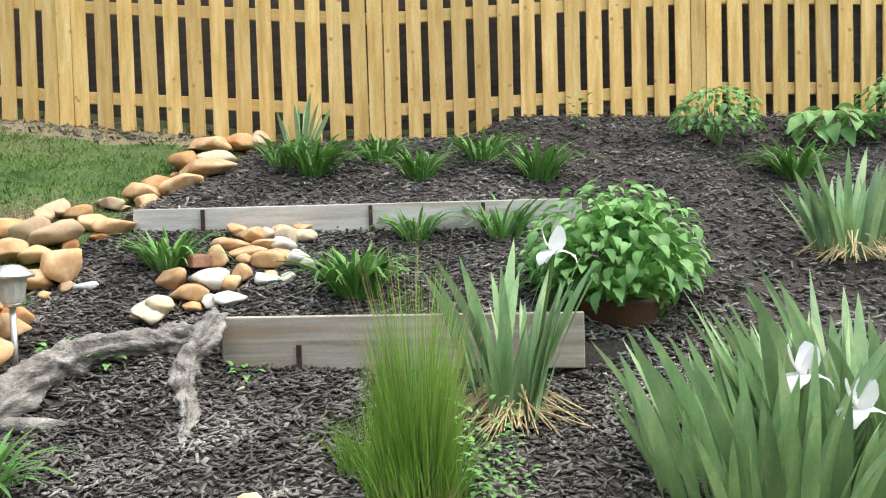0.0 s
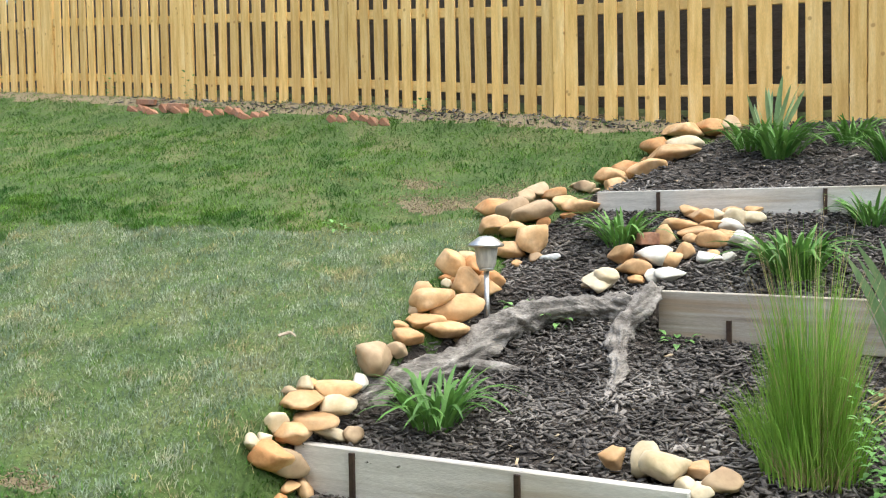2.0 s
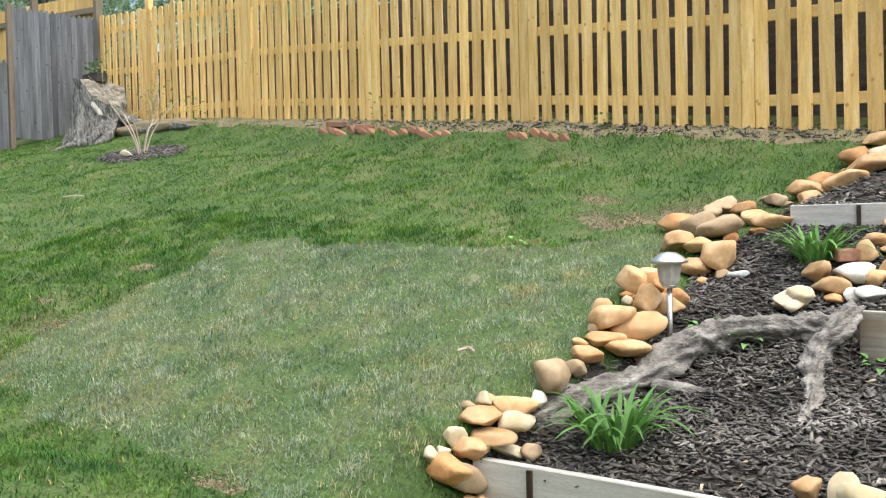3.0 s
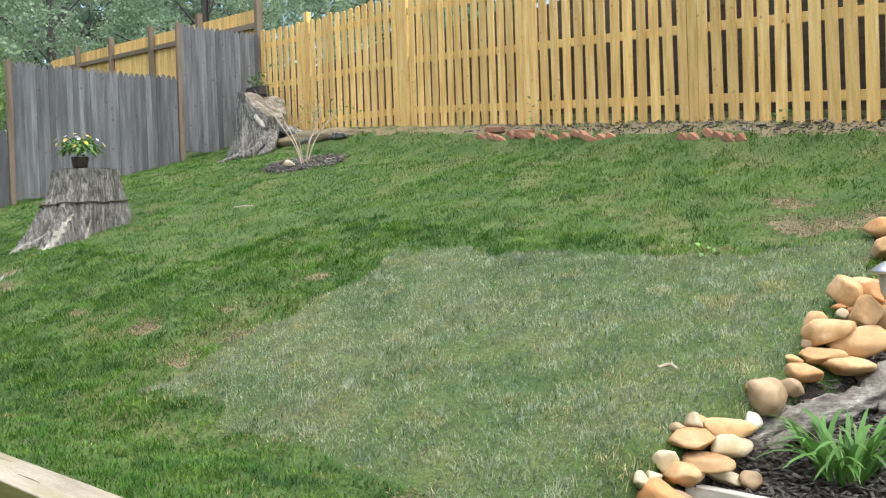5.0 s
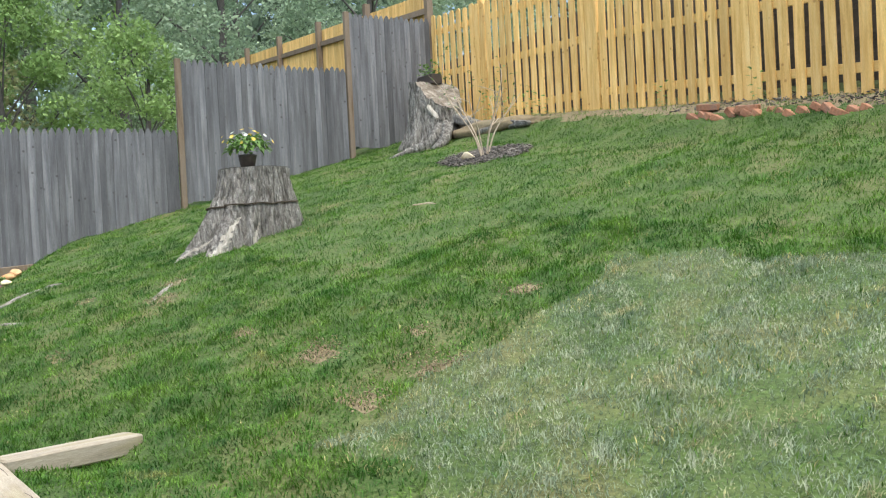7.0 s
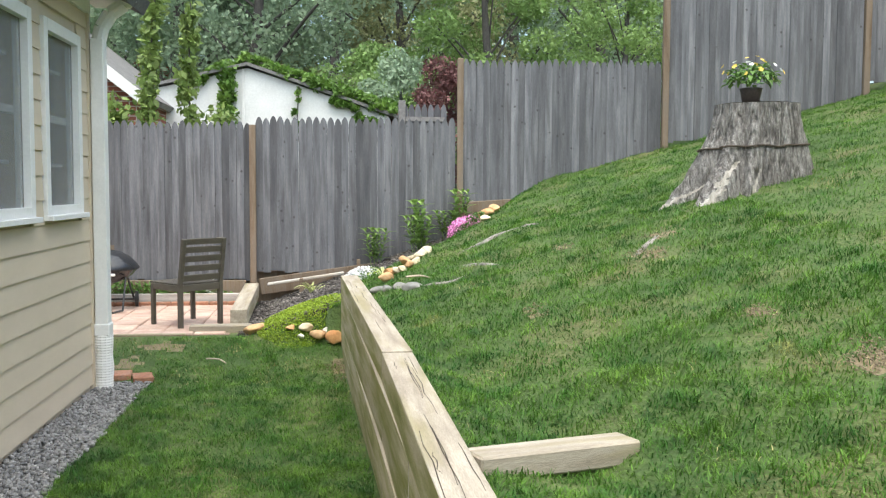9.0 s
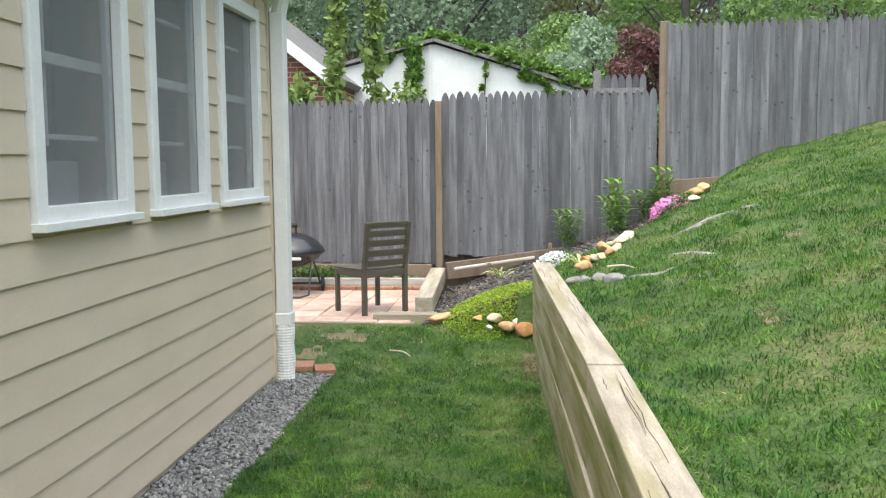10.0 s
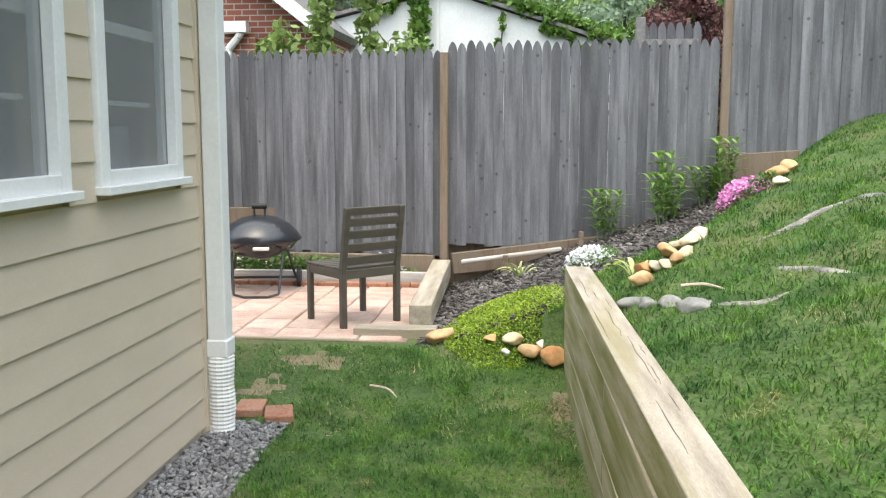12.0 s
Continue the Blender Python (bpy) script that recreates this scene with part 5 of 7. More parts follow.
for deg, half, t0, t1 in ((-53, 4.0, 0.12, 0.5), (-30, 2.6, 0.12, 0.42), (-84, 2.0, 0.1, 0.3)):
    bm = bmesh.new()
    c0 = round((deg % 360) / 360 * seg)
    for i in range(int(t0 * rings), int(t1 * rings)):
        f = (i / rings - t0) / (t1 - t0)
        w = max(1, round(half / 360 * seg * (1 - 0.75 * f) * (1 + 0.7 * noise.noise((i * 0.35, deg, 0)))))
        cc = c0 + round(2.5 * noise.noise((i * 0.12, deg, 4)) + 7 * f)
        for k in range(cc - w, cc + w):
            q = [grid[(i + di) * seg + (k + dk) % seg] for di, dk in ((0, 0), (0, 1), (1, 1), (1, 0))]
            bm.faces.new([bm.verts.new(v + Vector((v.x, v.y, 0)).normalized() * 0.005) for v in q])
    part("bare_root_wood", bm, M["pale_wood"], st, "pale wood where the bark is gone")
bm = bmesh.new()
prev = None
for k in range(130):
    i = round(rings * 0.56 + 1.5 * noise.noise((k * 0.05, 0, 0)))
    q = grid[i * seg + (round((235 / 360) * seg) + k) % seg].copy()
    q.z = -0.25 + (H1 + 0.25) * 0.56 + 0.02 * noise.noise((k * 0.06, 3, 0)) + 0.0004 * k
    if prev:
        add_cyl(bm, prev, q, 0.009, seg=5)
    prev = q
part("saw_cut", bm, M["crack"], st, "dark old saw cut across the bark")

FX, FY = -9.42, 3.72
M["dark_pot"] = material("dark_plastic_pot", [(0.035, 0.028, 0.026), (0.06, 0.048, 0.042)], 6, rough=0.5, bump=0)
M["yellow_petal"] = material("yellow_petal", [(0.7, 0.48, 0.06), (0.8, 0.62, 0.16)], 10, rough=0.6, bump=0, rand=0.2, translucent=0.2)
M["pansy_leaf"] = material("pansy_leaf", [(0.08, 0.17, 0.035), (0.14, 0.25, 0.06)], 8, rough=0.55, bump=0.1, rand=0.25, translucent=0.2)
SMALL = [leaf_mesh(0.045 + 0.008 * k, 0.028, M["pansy_leaf"]) for k in range(3)]


def disc(r, mat, petals=5):
    bm = bmesh.new()
    c = bm.verts.new((0, 0, 0))
    ring = [bm.verts.new((r * (0.72 + 0.28 * abs(math.cos(petals * a * math.tau / 40))) * math.cos(a * math.tau / 20), r * (0.72 + 0.28 * abs(math.cos(petals * a * math.tau / 40))) * math.sin(a * math.tau / 20), 0.18 * r)) for a in range(20)]
    for i in range(20):
        bm.faces.new((c, ring[i], ring[(i + 1) % 20]))
    return mesh_of(bm, mat)


def flower_pot(x, y, z, s, label, blooms):
    p = thing("flower_pot", (x, y, z), label, "flower pot", "flower pots")
    part("pot", lathe([(0.0, 0.0), (0.075 * s, 0.0), (0.098 * s, 0.12 * s), (0.106 * s, 0.145 * s), (0.095 * s, 0.15 * s), (0.086 * s, 0.125 * s), (0.0, 0.125 * s)], 22), M["dark_pot"], p, "dark plastic pot", smooth=True)
    for k in range(170):
        t = (k + 0.5) / 170
        a = k * 2.4
        zz = 1 - 1.35 * t
        rr = math.sqrt(max(0, 1 - zz * zz))
        jt = pr.uniform(0.75, 1.2)
        q = (0.19 * s * jt * rr * math.cos(a), 0.19 * s * jt * rr * math.sin(a), 0.235 * s + 0.12 * s * jt * zz)
        part("leaf", SMALL[k % 3], None, p, m=pose(*q, 0, 0, math.degrees(a) - 90) @ pose(0, 0, 0, pr.uniform(-45, 30), 0, 0) @ Matrix.Diagonal((1.55 * s, 1.55 * s, 1.55 * s, 1)))
    for k in range(blooms):
        a, t = k * 2.4 + 0.7, (k + 0.5) / blooms
        zz = 1 - 1.1 * t
        rr = math.sqrt(max(0, 1 - zz * zz))
        d = Vector((rr * math.cos(a), rr * math.sin(a), zz + 0.3))
        jt = pr.uniform(0.85, 1.3)
        m = Matrix.Translation((0.23 * s * jt * rr * math.cos(a), 0.23 * s * jt * rr * math.sin(a), 0.265 * s + 0.145 * s * jt * zz)) @ d.to_track_quat("Z", "Y").to_matrix().to_4x4()
        part("flower", BLOOMS[k % 3], None, p, m=m @ Matrix.Diagonal((s, s, s, 1)))


BLOOMS = [disc(0.027, M["yellow_petal"]), disc(0.025, M["petal"]), disc(0.022, M["yellow_petal"])]
flower_pot(FX, FY, 2.315, 0.86, "dark pot of yellow and white pansies on the stump", 26)

# uprooted stump by the fence corner
UX, UY = -11.8, 7.55
uz = land(UX, UY)
us = thing("uprooted_stump", (UX, UY, uz), "broken uprooted tree stump with pale split wood", "tree stump")
bm, rim = stump_body(0.36, 0.8, [(-75, 0.3, 16), (-125, 0.3, 18), (-35, 0.3, 15), (10, 0.25, 20)], 140, 40, 0.1, 0.06)


def broken(v):
    """Slopes the snapped top down to one side."""
    if v.z > 0:
        drop = 0.66 * min(1.0, max(0.0, (v.x - 0.04) / 0.42)) + 0.07 * noise.noise(v * 6)
        v.z *= 1 - drop
    return v


for v in bm.verts:
    broken(v.co)
part("trunk", bm, M["bark"], us, smooth=True)
M["rotten"] = material("rotten_broken_wood", [(0.09, 0.072, 0.056), (0.19, 0.162, 0.132), (0.36, 0.33, 0.29)], 9, (1, 1, 2), 50, 0.4, 0.9, 1.0, 0.02)
bm = bmesh.new()
rim = [broken(q.copy()) for q in rim]
cz = sum((q for q in rim), Vector()) / len(rim)
rings = []
for f in (1.0, 0.8, 0.6, 0.4, 0.2):
    ring = []
    for q in rim:
        p = cz.lerp(q, f)
        p.z = broken(Vector((p.x, p.y, 0.8))).z + 0.05 * noise.noise((p.x * 9, p.y * 9, 2)) * (f < 1)
        ring.append(bm.verts.new(p))
    rings.append(ring)
for ra, rb in zip(rings, rings[1:]):
    for i in range(len(ra)):
        j = (i + 1) % len(ra)
        bm.faces.new((ra[i], ra[j], rb[j], rb[i]))
bm.faces.new(rings[-1])
part("split_wood", bm, M["rotten"], us, "brown rotten broken wood", smooth=True)
bm = bmesh.new()
limb(bm, [(-0.05, -0.2, 0.76), (0.1, -0.24, 0.58), (0.24, -0.24, 0.38), (0.33, -0.2, 0.27)], [0.03, 0.05, 0.045, 0.02], 10, 0.6, 2)
part("heartwood", bm, M["pale_wood"], us, "pale split heartwood")
for k, pts in enumerate(([(0.3, -0.15, 0.2), (0.42, -0.4, 0.06), (0.3, -0.65, 0.02), (0.12, -0.9, -0.03)], [(0.35, -0.05, 0.22), (0.6, -0.28, 0.08), (0.62, -0.5, -0.02)], [(0.3, 0.1, 0.26), (0.6, 0.1, 0.16), (0.85, 0.2, 0.02)])):
    bm = bmesh.new()
    limb(bm, [(x, y, land(UX + x, UY + y) - uz + z) for x, y, z in pts], [0.08, 0.07, 0.055, 0.03][:len(pts)], 16, 0.5, k * 5, 0.1)
    part("root", bm, M["bark"], us, smooth=True)
bm = bmesh.new()
limb(bm, [(0, 0, 0.03), (0.5, 0.05, 0.06), (1.0, 0.02, 0.03)], [0.04, 0.06, 0.03], 12, 0.5, 4)
solo("fallen_log", bm, M["bark"], (-10.75, 7.5, land(-10.75, 7.5)), "short grey fallen log at the fence foot", "log", smooth=True)
bm = bmesh.new()
bmesh.ops.create_icosphere(bm, subdivisions=4, radius=1.0)
for v in bm.verts:
    k = 1 + 0.18 * noise.noise(v.co * 2) + 0.06 * noise.noise(v.co * 6)
    v.co = Vector((v.co.x * 1.15 * k, v.co.y * 0.3 * k, max(-0.15, v.co.z * 0.15 * k)))
solo("soil_mound", bm, M["bare_soil"], (-10.85, 7.75, land(-10.85, 7.7) - 0.05), "low mound of bare soil and straw by the fence", "soil mound", smooth=True)
pl = thing("planter_box", (UX - 0.12, UY + 0.0, uz + 0.8), "dark planter with green plants on the broken stump", "planter")
bm = bmesh.new()
add_box(bm, (0, 0, 0.07), (0.38, 0.18, 0.14))
part("box", bm, M["dark_pot"], pl, bevel=0.01)
for k in range(60):
    a = k * 2.4
    part("leaf", SMALL[k % 3], None, pl, m=pose(pr.uniform(-0.2, 0.2), pr.uniform(-0.1, 0.1), pr.uniform(0.13, 0.32), pr.uniform(-30, 30), 0, math.degrees(a)) @ Matrix.Diagonal((1.4, 1.4, 1.4, 1)))

# ---- twiggy young shrub in its mulch ring ----
M["twig"] = material("pale_bare_twigs", [(0.4, 0.32, 0.24), (0.55, 0.47, 0.38)], 8, rough=0.8, bump=0)
YX, YY = -9.4, 6.55
ys = thing("young_shrub", (YX, YY, land(YX, YY)), "leggy young shrub of bare pale twigs with few leaves", "shrub")
tr = random.Random(8)
tips = []
for k in range(6):
    a, ln = k * 1.05 + tr.uniform(-0.2, 0.2), tr.uniform(0.5, 0.8)
    bm = bmesh.new()
    p0 = Vector((0.03 * math.cos(a), 0.03 * math.sin(a), -0.03))
    p1 = p0 + Vector((0.1 * math.cos(a), 0.1 * math.sin(a), 0.3))
    p2 = p0 + Vector((0.5 * ln * math.cos(a), 0.5 * ln * math.sin(a), ln))
    p3 = p2 + Vector((tr.uniform(-0.12, 0.12), tr.uniform(-0.12, 0.12), tr.uniform(0.2, 0.75)))
    limb(bm, [p0, p1, p2, p3], [0.011, 0.008, 0.0045, 0.002], 6, 0.1, k)
    for j in range(3):
        q0 = p1.lerp(p2, tr.uniform(0.2, 0.9))
        q1 = q0 + Vector((tr.uniform(-0.25, 0.25), tr.uniform(-0.25, 0.25), tr.uniform(0.1, 0.4)))
        limb(bm, [q0, q0.lerp(q1, 0.5) + Vector((0.02, 0, 0)), q1], [0.0045, 0.004, 0.002], 5, 0.1, j)
        tips.append(q1)
    tips += [p3, p2.lerp(p3, 0.5)]
    part("branch", bm, M["twig"], ys)
for k, q in enumerate(tips * 3):
    part("leaf", SMALL[k % 3], None, ys, m=pose(q.x + tr.uniform(-0.06, 0.06), q.y + tr.uniform(-0.06, 0.06), q.z + tr.uniform(-0.1, 0.06), tr.uniform(-40, 40), 0, tr.uniform(0, 360)) @ Matrix.Diagonal((0.9, 0.9, 0.9, 1)))
solo("garden_stone", rock_mesh(0.2, 0.13, 0.12, 55.5, ROCK_MATS[3]), None, (-9.5, 6.39, land(-9.5, 6.39) + 0.04), "pale cream stone in the mulch ring", "rock", smooth=False)

# ---- tilted brick edging along the fence ----
bm = bmesh.new()
add_box(bm, (0, 0, 0), (0.2, 0.095, 0.06))
eb = mesh_of(bm, M["terracotta"], 0.005)
for k in range(23):
    x = -7.0 + 0.118 * k if k < 17 else -4.25 + 0.12 * (k - 17)
    y = fence_y(x) - 0.5 + 0.03 * math.sin(k * 1.7)
    ob = new("edging_brick", eb)
    ob.matrix_basis = pose(x, y, land(x, y) - 0.032 - 0.014 * math.sin(k * 0.9), 0, 38 + pr.uniform(-12, 12), pr.uniform(-15, 15))
    tagged(ob, "red clay brick tilted as sawtooth edging in the soil", "brick", "edging bricks")
for x, y in ((-6.35, 7.22), (-6.9, 7.35)):
    ob = new("edging_brick", eb)
    ob.matrix_basis = pose(x, y, land(x, y) + 0.05, 6, 4, 20)
    tagged(ob, "pale red brick lying flat on the soil", "brick", "edging bricks")

# ---- surface roots and sticks in the lawn ----
for k, (pts, rad) in enumerate((([(-10.0, 1.38), (-10.06, 1.59), (-10.18, 1.75), (-10.34, 1.95), (-10.36, 2.08), (-10.32, 2.2)], 0.04), ([(-8.05, 2.3), (-8.3, 2.5), (-8.56, 2.74)], 0.035), ([(-9.5, 1.33), (-9.2, 1.46), (-8.92, 1.6)], 0.05), ([(-9.1, 0.92), (-9.02, 1.05), (-8.95, 1.2), (-8.98, 1.34)], 0.035), ([(-7.45, 1.46), (-7.3, 1.56)], 0.03), ([(-9.0, 2.0), (-8.85, 2.1)], 0.03))):
    bm = bmesh.new()
    limb(bm, [(x, y, land(x, y) + relief(x, y) - 0.7 * rad + 0.015 * noise.noise((x * 5, y * 5, 0))) for x, y in pts], [rad * 0.6] + [rad] * (len(pts) - 2) + [rad * 0.5], 8, 0.4, k * 3.3)
    solo("surface_root", bm, M["driftwood"], (0, 0, 0), "grey surface root showing through the grass", "root", "surface roots", smooth=True)
M["rubble"] = material("pale_broken_concrete", [(0.17, 0.168, 0.155), (0.29, 0.285, 0.27)], 7, (1, 1, 1), 50, 0.18, 0.9, 0.4, 0.004, stain=(0.25, 0.24, 0.2), stain_scale=5, stain_amount=0.5)
for k, (x, y, w) in enumerate(((-9.5, 0.71, 0.17), (-9.34, 0.77, 0.13), (-9.24, 0.84, 0.15), (-9.08, 0.94, 0.2))):
    solo("rubble_piece", rock_mesh(w, w * 1.15, 0.09, 60.3 + 1.7 * k, M["rubble"]), None, (x, y, land(x, y) + relief(x, y) - 0.004), "pale broken concrete piece in the grass behind the timber wall", "rubble", "rubble pieces", 40 * k)
for x, y, rz, L in ((-10.2, -0.75, 40, 0.3), (-7.9, 4.6, 20, 0.25), (-9.3, 0.9, 70, 0.2), (-2.0, 2.9, 10, 0.08)):
    bm = bmesh.new()
    limb(bm, [(0, 0, 0.02), (L * 0.5, 0.03, 0.03), (L, 0.0, 0.02)], [0.008, 0.007, 0.004], 6, 0.2, x)
    solo("fallen_stick", bm, M["twig"], (x, y, land(x, y) + 0.03), "small dry stick lying on the grass", "stick", "sticks", rz)

# ---- planting by the patio ----
M["cover"] = material("bright_ground_cover", [(0.2, 0.31, 0.02), (0.33, 0.44, 0.04)], 5, rough=0.55, bump=0, island=0.3, translucent=0.25)
M["pink"] = material("pink_phlox_petal", [(0.64, 0.2, 0.48), (0.8, 0.4, 0.66)], 10, rough=0.6, bump=0, island=0.2, translucent=0.2)
M["variegated"] = material("cream_green_leaf", [(0.35, 0.42, 0.12), (0.6, 0.62, 0.32)], 8, rough=0.5, bump=0, rand=0.2, translucent=0.2)


def scatter_leaves(n, inside, height, size, mat, seedv, flat=0.5):
    """Small leaves lying over the ground within a test region."""
    r = random.Random(seedv)
    V, F = [], []
    box, test = inside
    while len(F) < n:
        x, y = r.uniform(box[0], box[1]), r.uniform(box[2], box[3])
        if not test(x, y):
            continue
        c = Vector((x, y, land(x, y) + height(x, y) * r.uniform(0.2, 1.0)))
        e = Euler((r.uniform(-flat, flat) * 1.6, r.uniform(-flat, flat) * 1.6, r.uniform(0, 6.28))).to_matrix()
        s = size * r.uniform(0.6, 1.3)
        i = len(V)
        for q in ((-0.5, 0, 0), (0, -0.35, 0.05), (0.5, 0, 0), (0, 0.35, 0.05)):
            V.append(c + e @ (Vector(q) * s))
        F.append((i, i + 1, i + 2, i + 3))
    return V, F


def ell(cx, cy, rx, ry, wob=0.3):
    return ((cx - rx * 1.3, cx + rx * 1.3, cy - ry * 1.3, cy + ry * 1.3), lambda x, y: ((x - cx) / rx) ** 2 + ((y - cy) / ry) ** 2 < 1 + wob * noise.noise((x * 4, y * 4, 1)))


def dome(cx, cy, rx, ry, h, level=0.0):
    return lambda x, y: level * (land(cx, cy) - land(x, y)) + h * max(0.0, 1 - ((x - cx) / rx) ** 2 - ((y - cy) / ry) ** 2) ** 0.5 + 0.01


for nm, cx, cy, rx, ry, h, n, sz, mt, label in (
        ("ground_cover", -11.25, 0.0, 0.68, 0.46, 0.04, 15000, 0.017, "cover", "bright green creeping ground cover at the bed edge"),
        ("ground_cover", -11.0, 0.72, 0.4, 0.22, 0.07, 1800, 0.032, "cover", "bright green creeping ground cover behind the timber wall"),
        ("patio_flower_strip", -13.37, -2.6, 0.09, 1.9, 0.3, 3200, 0.05, "pansy_leaf", "low leafy strip with white flowers behind the patio")):
    me = raw_mesh(*scatter_leaves(n, ell(cx, cy, rx, ry), dome(cx, cy, rx, ry, h), sz, M[mt], int(-cx * 100), 0.7), M[mt])
    tagged(new(nm, me), label, "ground cover", kind="stuff")
for nm, cx, cy, rx, ry, h, n, sz, mt, lm, label in (
        ("pink_phlox", -11.6, 1.68, 0.26, 0.2, 0.16, 2600, 0.03, "pink", "pansy_leaf", "low mound of pink creeping phlox in bloom"),
        ("white_candytuft", -12.1, 0.64, 0.26, 0.2, 0.14, 900, 0.03, "petal", "pansy_leaf", "low mound of white candytuft flowers"),
        ("white_flower_clump", -13.36, -1.2, 0.08, 0.25, 0.32, 220, 0.03, "petal", "pansy_leaf", "white flowers in the strip behind the patio"),
        ("white_flower_clump", -13.36, -2.6, 0.08, 0.6, 0.32, 320, 0.03, "petal", "pansy_leaf", "white flowers in the strip behind the patio")):
    t = thing(nm, (0, 0, 0), label, "flowers")
    part("blossoms", raw_mesh(*scatter_leaves(n, ell(cx, cy, rx, ry, 0.6), dome(cx, cy, rx, ry, h, 0.75), sz, M[mt], int(-cx * 77 + cy * 10), 0.6), M[mt]), None, t)
    part("foliage", raw_mesh(*scatter_leaves(n // 2, ell(cx, cy, rx * 1.1, ry * 1.1, 0.6), dome(cx, cy, rx * 1.1, ry * 1.1, h * 0.8), sz, M[lm], int(-cx * 50), 0.8), M[lm]), None, t)

VLEAF = [strap_leaf(0.22 + 0.03 * k, 0.022, radians(80 + 20 * k), 0.2, M["variegated"]) for k in range(3)]
clump("variegated_lily", (-12.7, 0.1), 22, VLEAF, 0.05, 1.0, 30, "cream and green striped lily in the mulch bed", "plant")
M["stalk_leaf"] = material("yellow_green_stalk_leaf", [(0.16, 0.28, 0.06), (0.25, 0.38, 0.1)], 8, rough=0.55, bump=0, rand=0.25, translucent=0.25)
LANCE = [leaf_mesh(0.13 + 0.02 * k, 0.03, M["stalk_leaf"]) for k in range(3)]
for x, y, h in ((-13.15, 0.82, 0.42), (-13.0, 1.38, 0.55), (-12.85, 1.3, 0.4), (-13.05, 1.85, 0.5), (-13.1, 1.7, 0.3)):
    t = thing("leafy_stalks", (x, y, land(x, y)), "upright leafy green stalks against the grey fence", "plant", "fence plants")
    for s in range(6):
        ox, oy = pr.uniform(-0.13, 0.13), pr.uniform(-0.15, 0.15)
        bm = bmesh.new()
        add_cyl(bm, (ox * 0.4, oy * 0.4, -0.03), (ox, oy, h), 0.006, 0.003, 5)
        part("stalk", bm, M["stem"], t)
        for k in range(16):
            f = 0.15 + 0.85 * k / 15
            part("leaf", LANCE[k % 3], None, t, m=pose(ox * (0.4 + 0.6 * f), oy * (0.4 + 0.6 * f), h * f, 0, 0, k * 137.5) @ pose(0, 0, 0, 25, 0, 0))
# hosta-like tuft and debris at the wall end
clump("leafy_tuft", (-10.2, 0.78), 16, VLEAF, 0.06, 0.7, 35, "ragged pale tuft beside the timber wall", "plant")
# ---- neighbours beyond the fences ----
M["white_wall"] = material("white_painted_block", [(0.66, 0.67, 0.66), (0.76, 0.77, 0.76)], 2.5, (1, 1, 1), 30, 0.06, 0.8, 0.2, 0.003, stain=(0.5, 0.52, 0.5), stain_scale=0.8, stain_amount=0.4)
M["shed_roof"] = material("old_grey_shingles", [(0.13, 0.128, 0.125), (0.22, 0.215, 0.21)], 8, (1, 1, 1), 40, 0.3, 0.9, 0.4, 0.01)


def brick_material():
    m = bpy.data.materials.new("red_brick_wall")
    m.use_nodes = True
    n, l = m.node_tree.nodes, m.node_tree.links
    b = n["Principled BSDF"]
    tc = n.new("ShaderNodeTexCoord")
    mp = n.new("ShaderNodeMapping")
    mp.inputs["Rotation"].default_value = (radians(90), 0, radians(90))
    br = n.new("ShaderNodeTexBrick")
    br.inputs["Scale"].default_value = 1.0
    br.inputs["Brick Width"].default_value, br.inputs["Row Height"].default_value, br.inputs["Mortar Size"].default_value = 0.21, 0.075, 0.008
    br.inputs["Color1"].default_value, br.inputs["Color2"].default_value, br.inputs["Mortar"].default_value = (0.3, 0.1, 0.06, 1), (0.2, 0.07, 0.045, 1), (0.4, 0.36, 0.32, 1)
    sp = n.new("ShaderNodeSeparateXYZ")
    cb = n.new("ShaderNodeCombineXYZ")
    l.new(tc.outputs["Object"], sp.inputs[0])
    l.new(sp.outputs[1], cb.inputs[0])
    l.new(sp.outputs[2], cb.inputs[1])
    l.new(cb.outputs[0], br.inputs["Vector"])
    l.new(br.outputs[0], b.inputs["Base Color"])
    b.inputs["Roughness"].default_value = 0.9
    return m


M["brick_wall"] = brick_material()


def gable_prism(pts, depth):
    """A prism with profile pts in (y, z), from x=0 back to x=-depth."""
    bm = bmesh.new()
    a = [bm.verts.new((0, y, z)) for y, z in pts]
    b = [bm.verts.new((-depth, y, z)) for y, z in pts]
    bm.faces.new(a)
    bm.faces.new(b[::-1])
    for i in range(len(pts)):
        j = (i + 1) % len(pts)
        bm.faces.new((a[i], b[i], b[j], a[j]))
    bmesh.ops.recalc_face_normals(bm, faces=bm.faces)
    return bm


shed = thing("garage", (-19.0, -1.2, 0), "white garage with a low gable roof grown over with ivy", "garage")
part("wall", gable_prism([(-3.2, 0), (2.5, 0), (2.5, 2.9), (0, 3.72), (-3.2, 2.95)], 6.0), M["white_wall"], shed)
for s0, s1 in (((0.0, 3.78), (2.75, 2.86)), ((0.0, 3.78), (-3.5, 2.93))):
    d = math.atan2(s1[1] - s0[1], s1[0] - s0[0])
    L = math.hypot(s1[0] - s0[0], s1[1] - s0[1])
    bm = bmesh.new()
    add_box(bm, (-2.98, (s0[0] + s1[0]) / 2, (s0[1] + s1[1]) / 2 + 0.0), (6.2, L, 0.055), rx=d)
    part("roof", bm, M["shed_roof"], shed, "old grey shingle roof slope")
bm = bmesh.new()
add_box(bm, (0.02, -0.08, 1.85), (0.03, 0.04, 3.7))
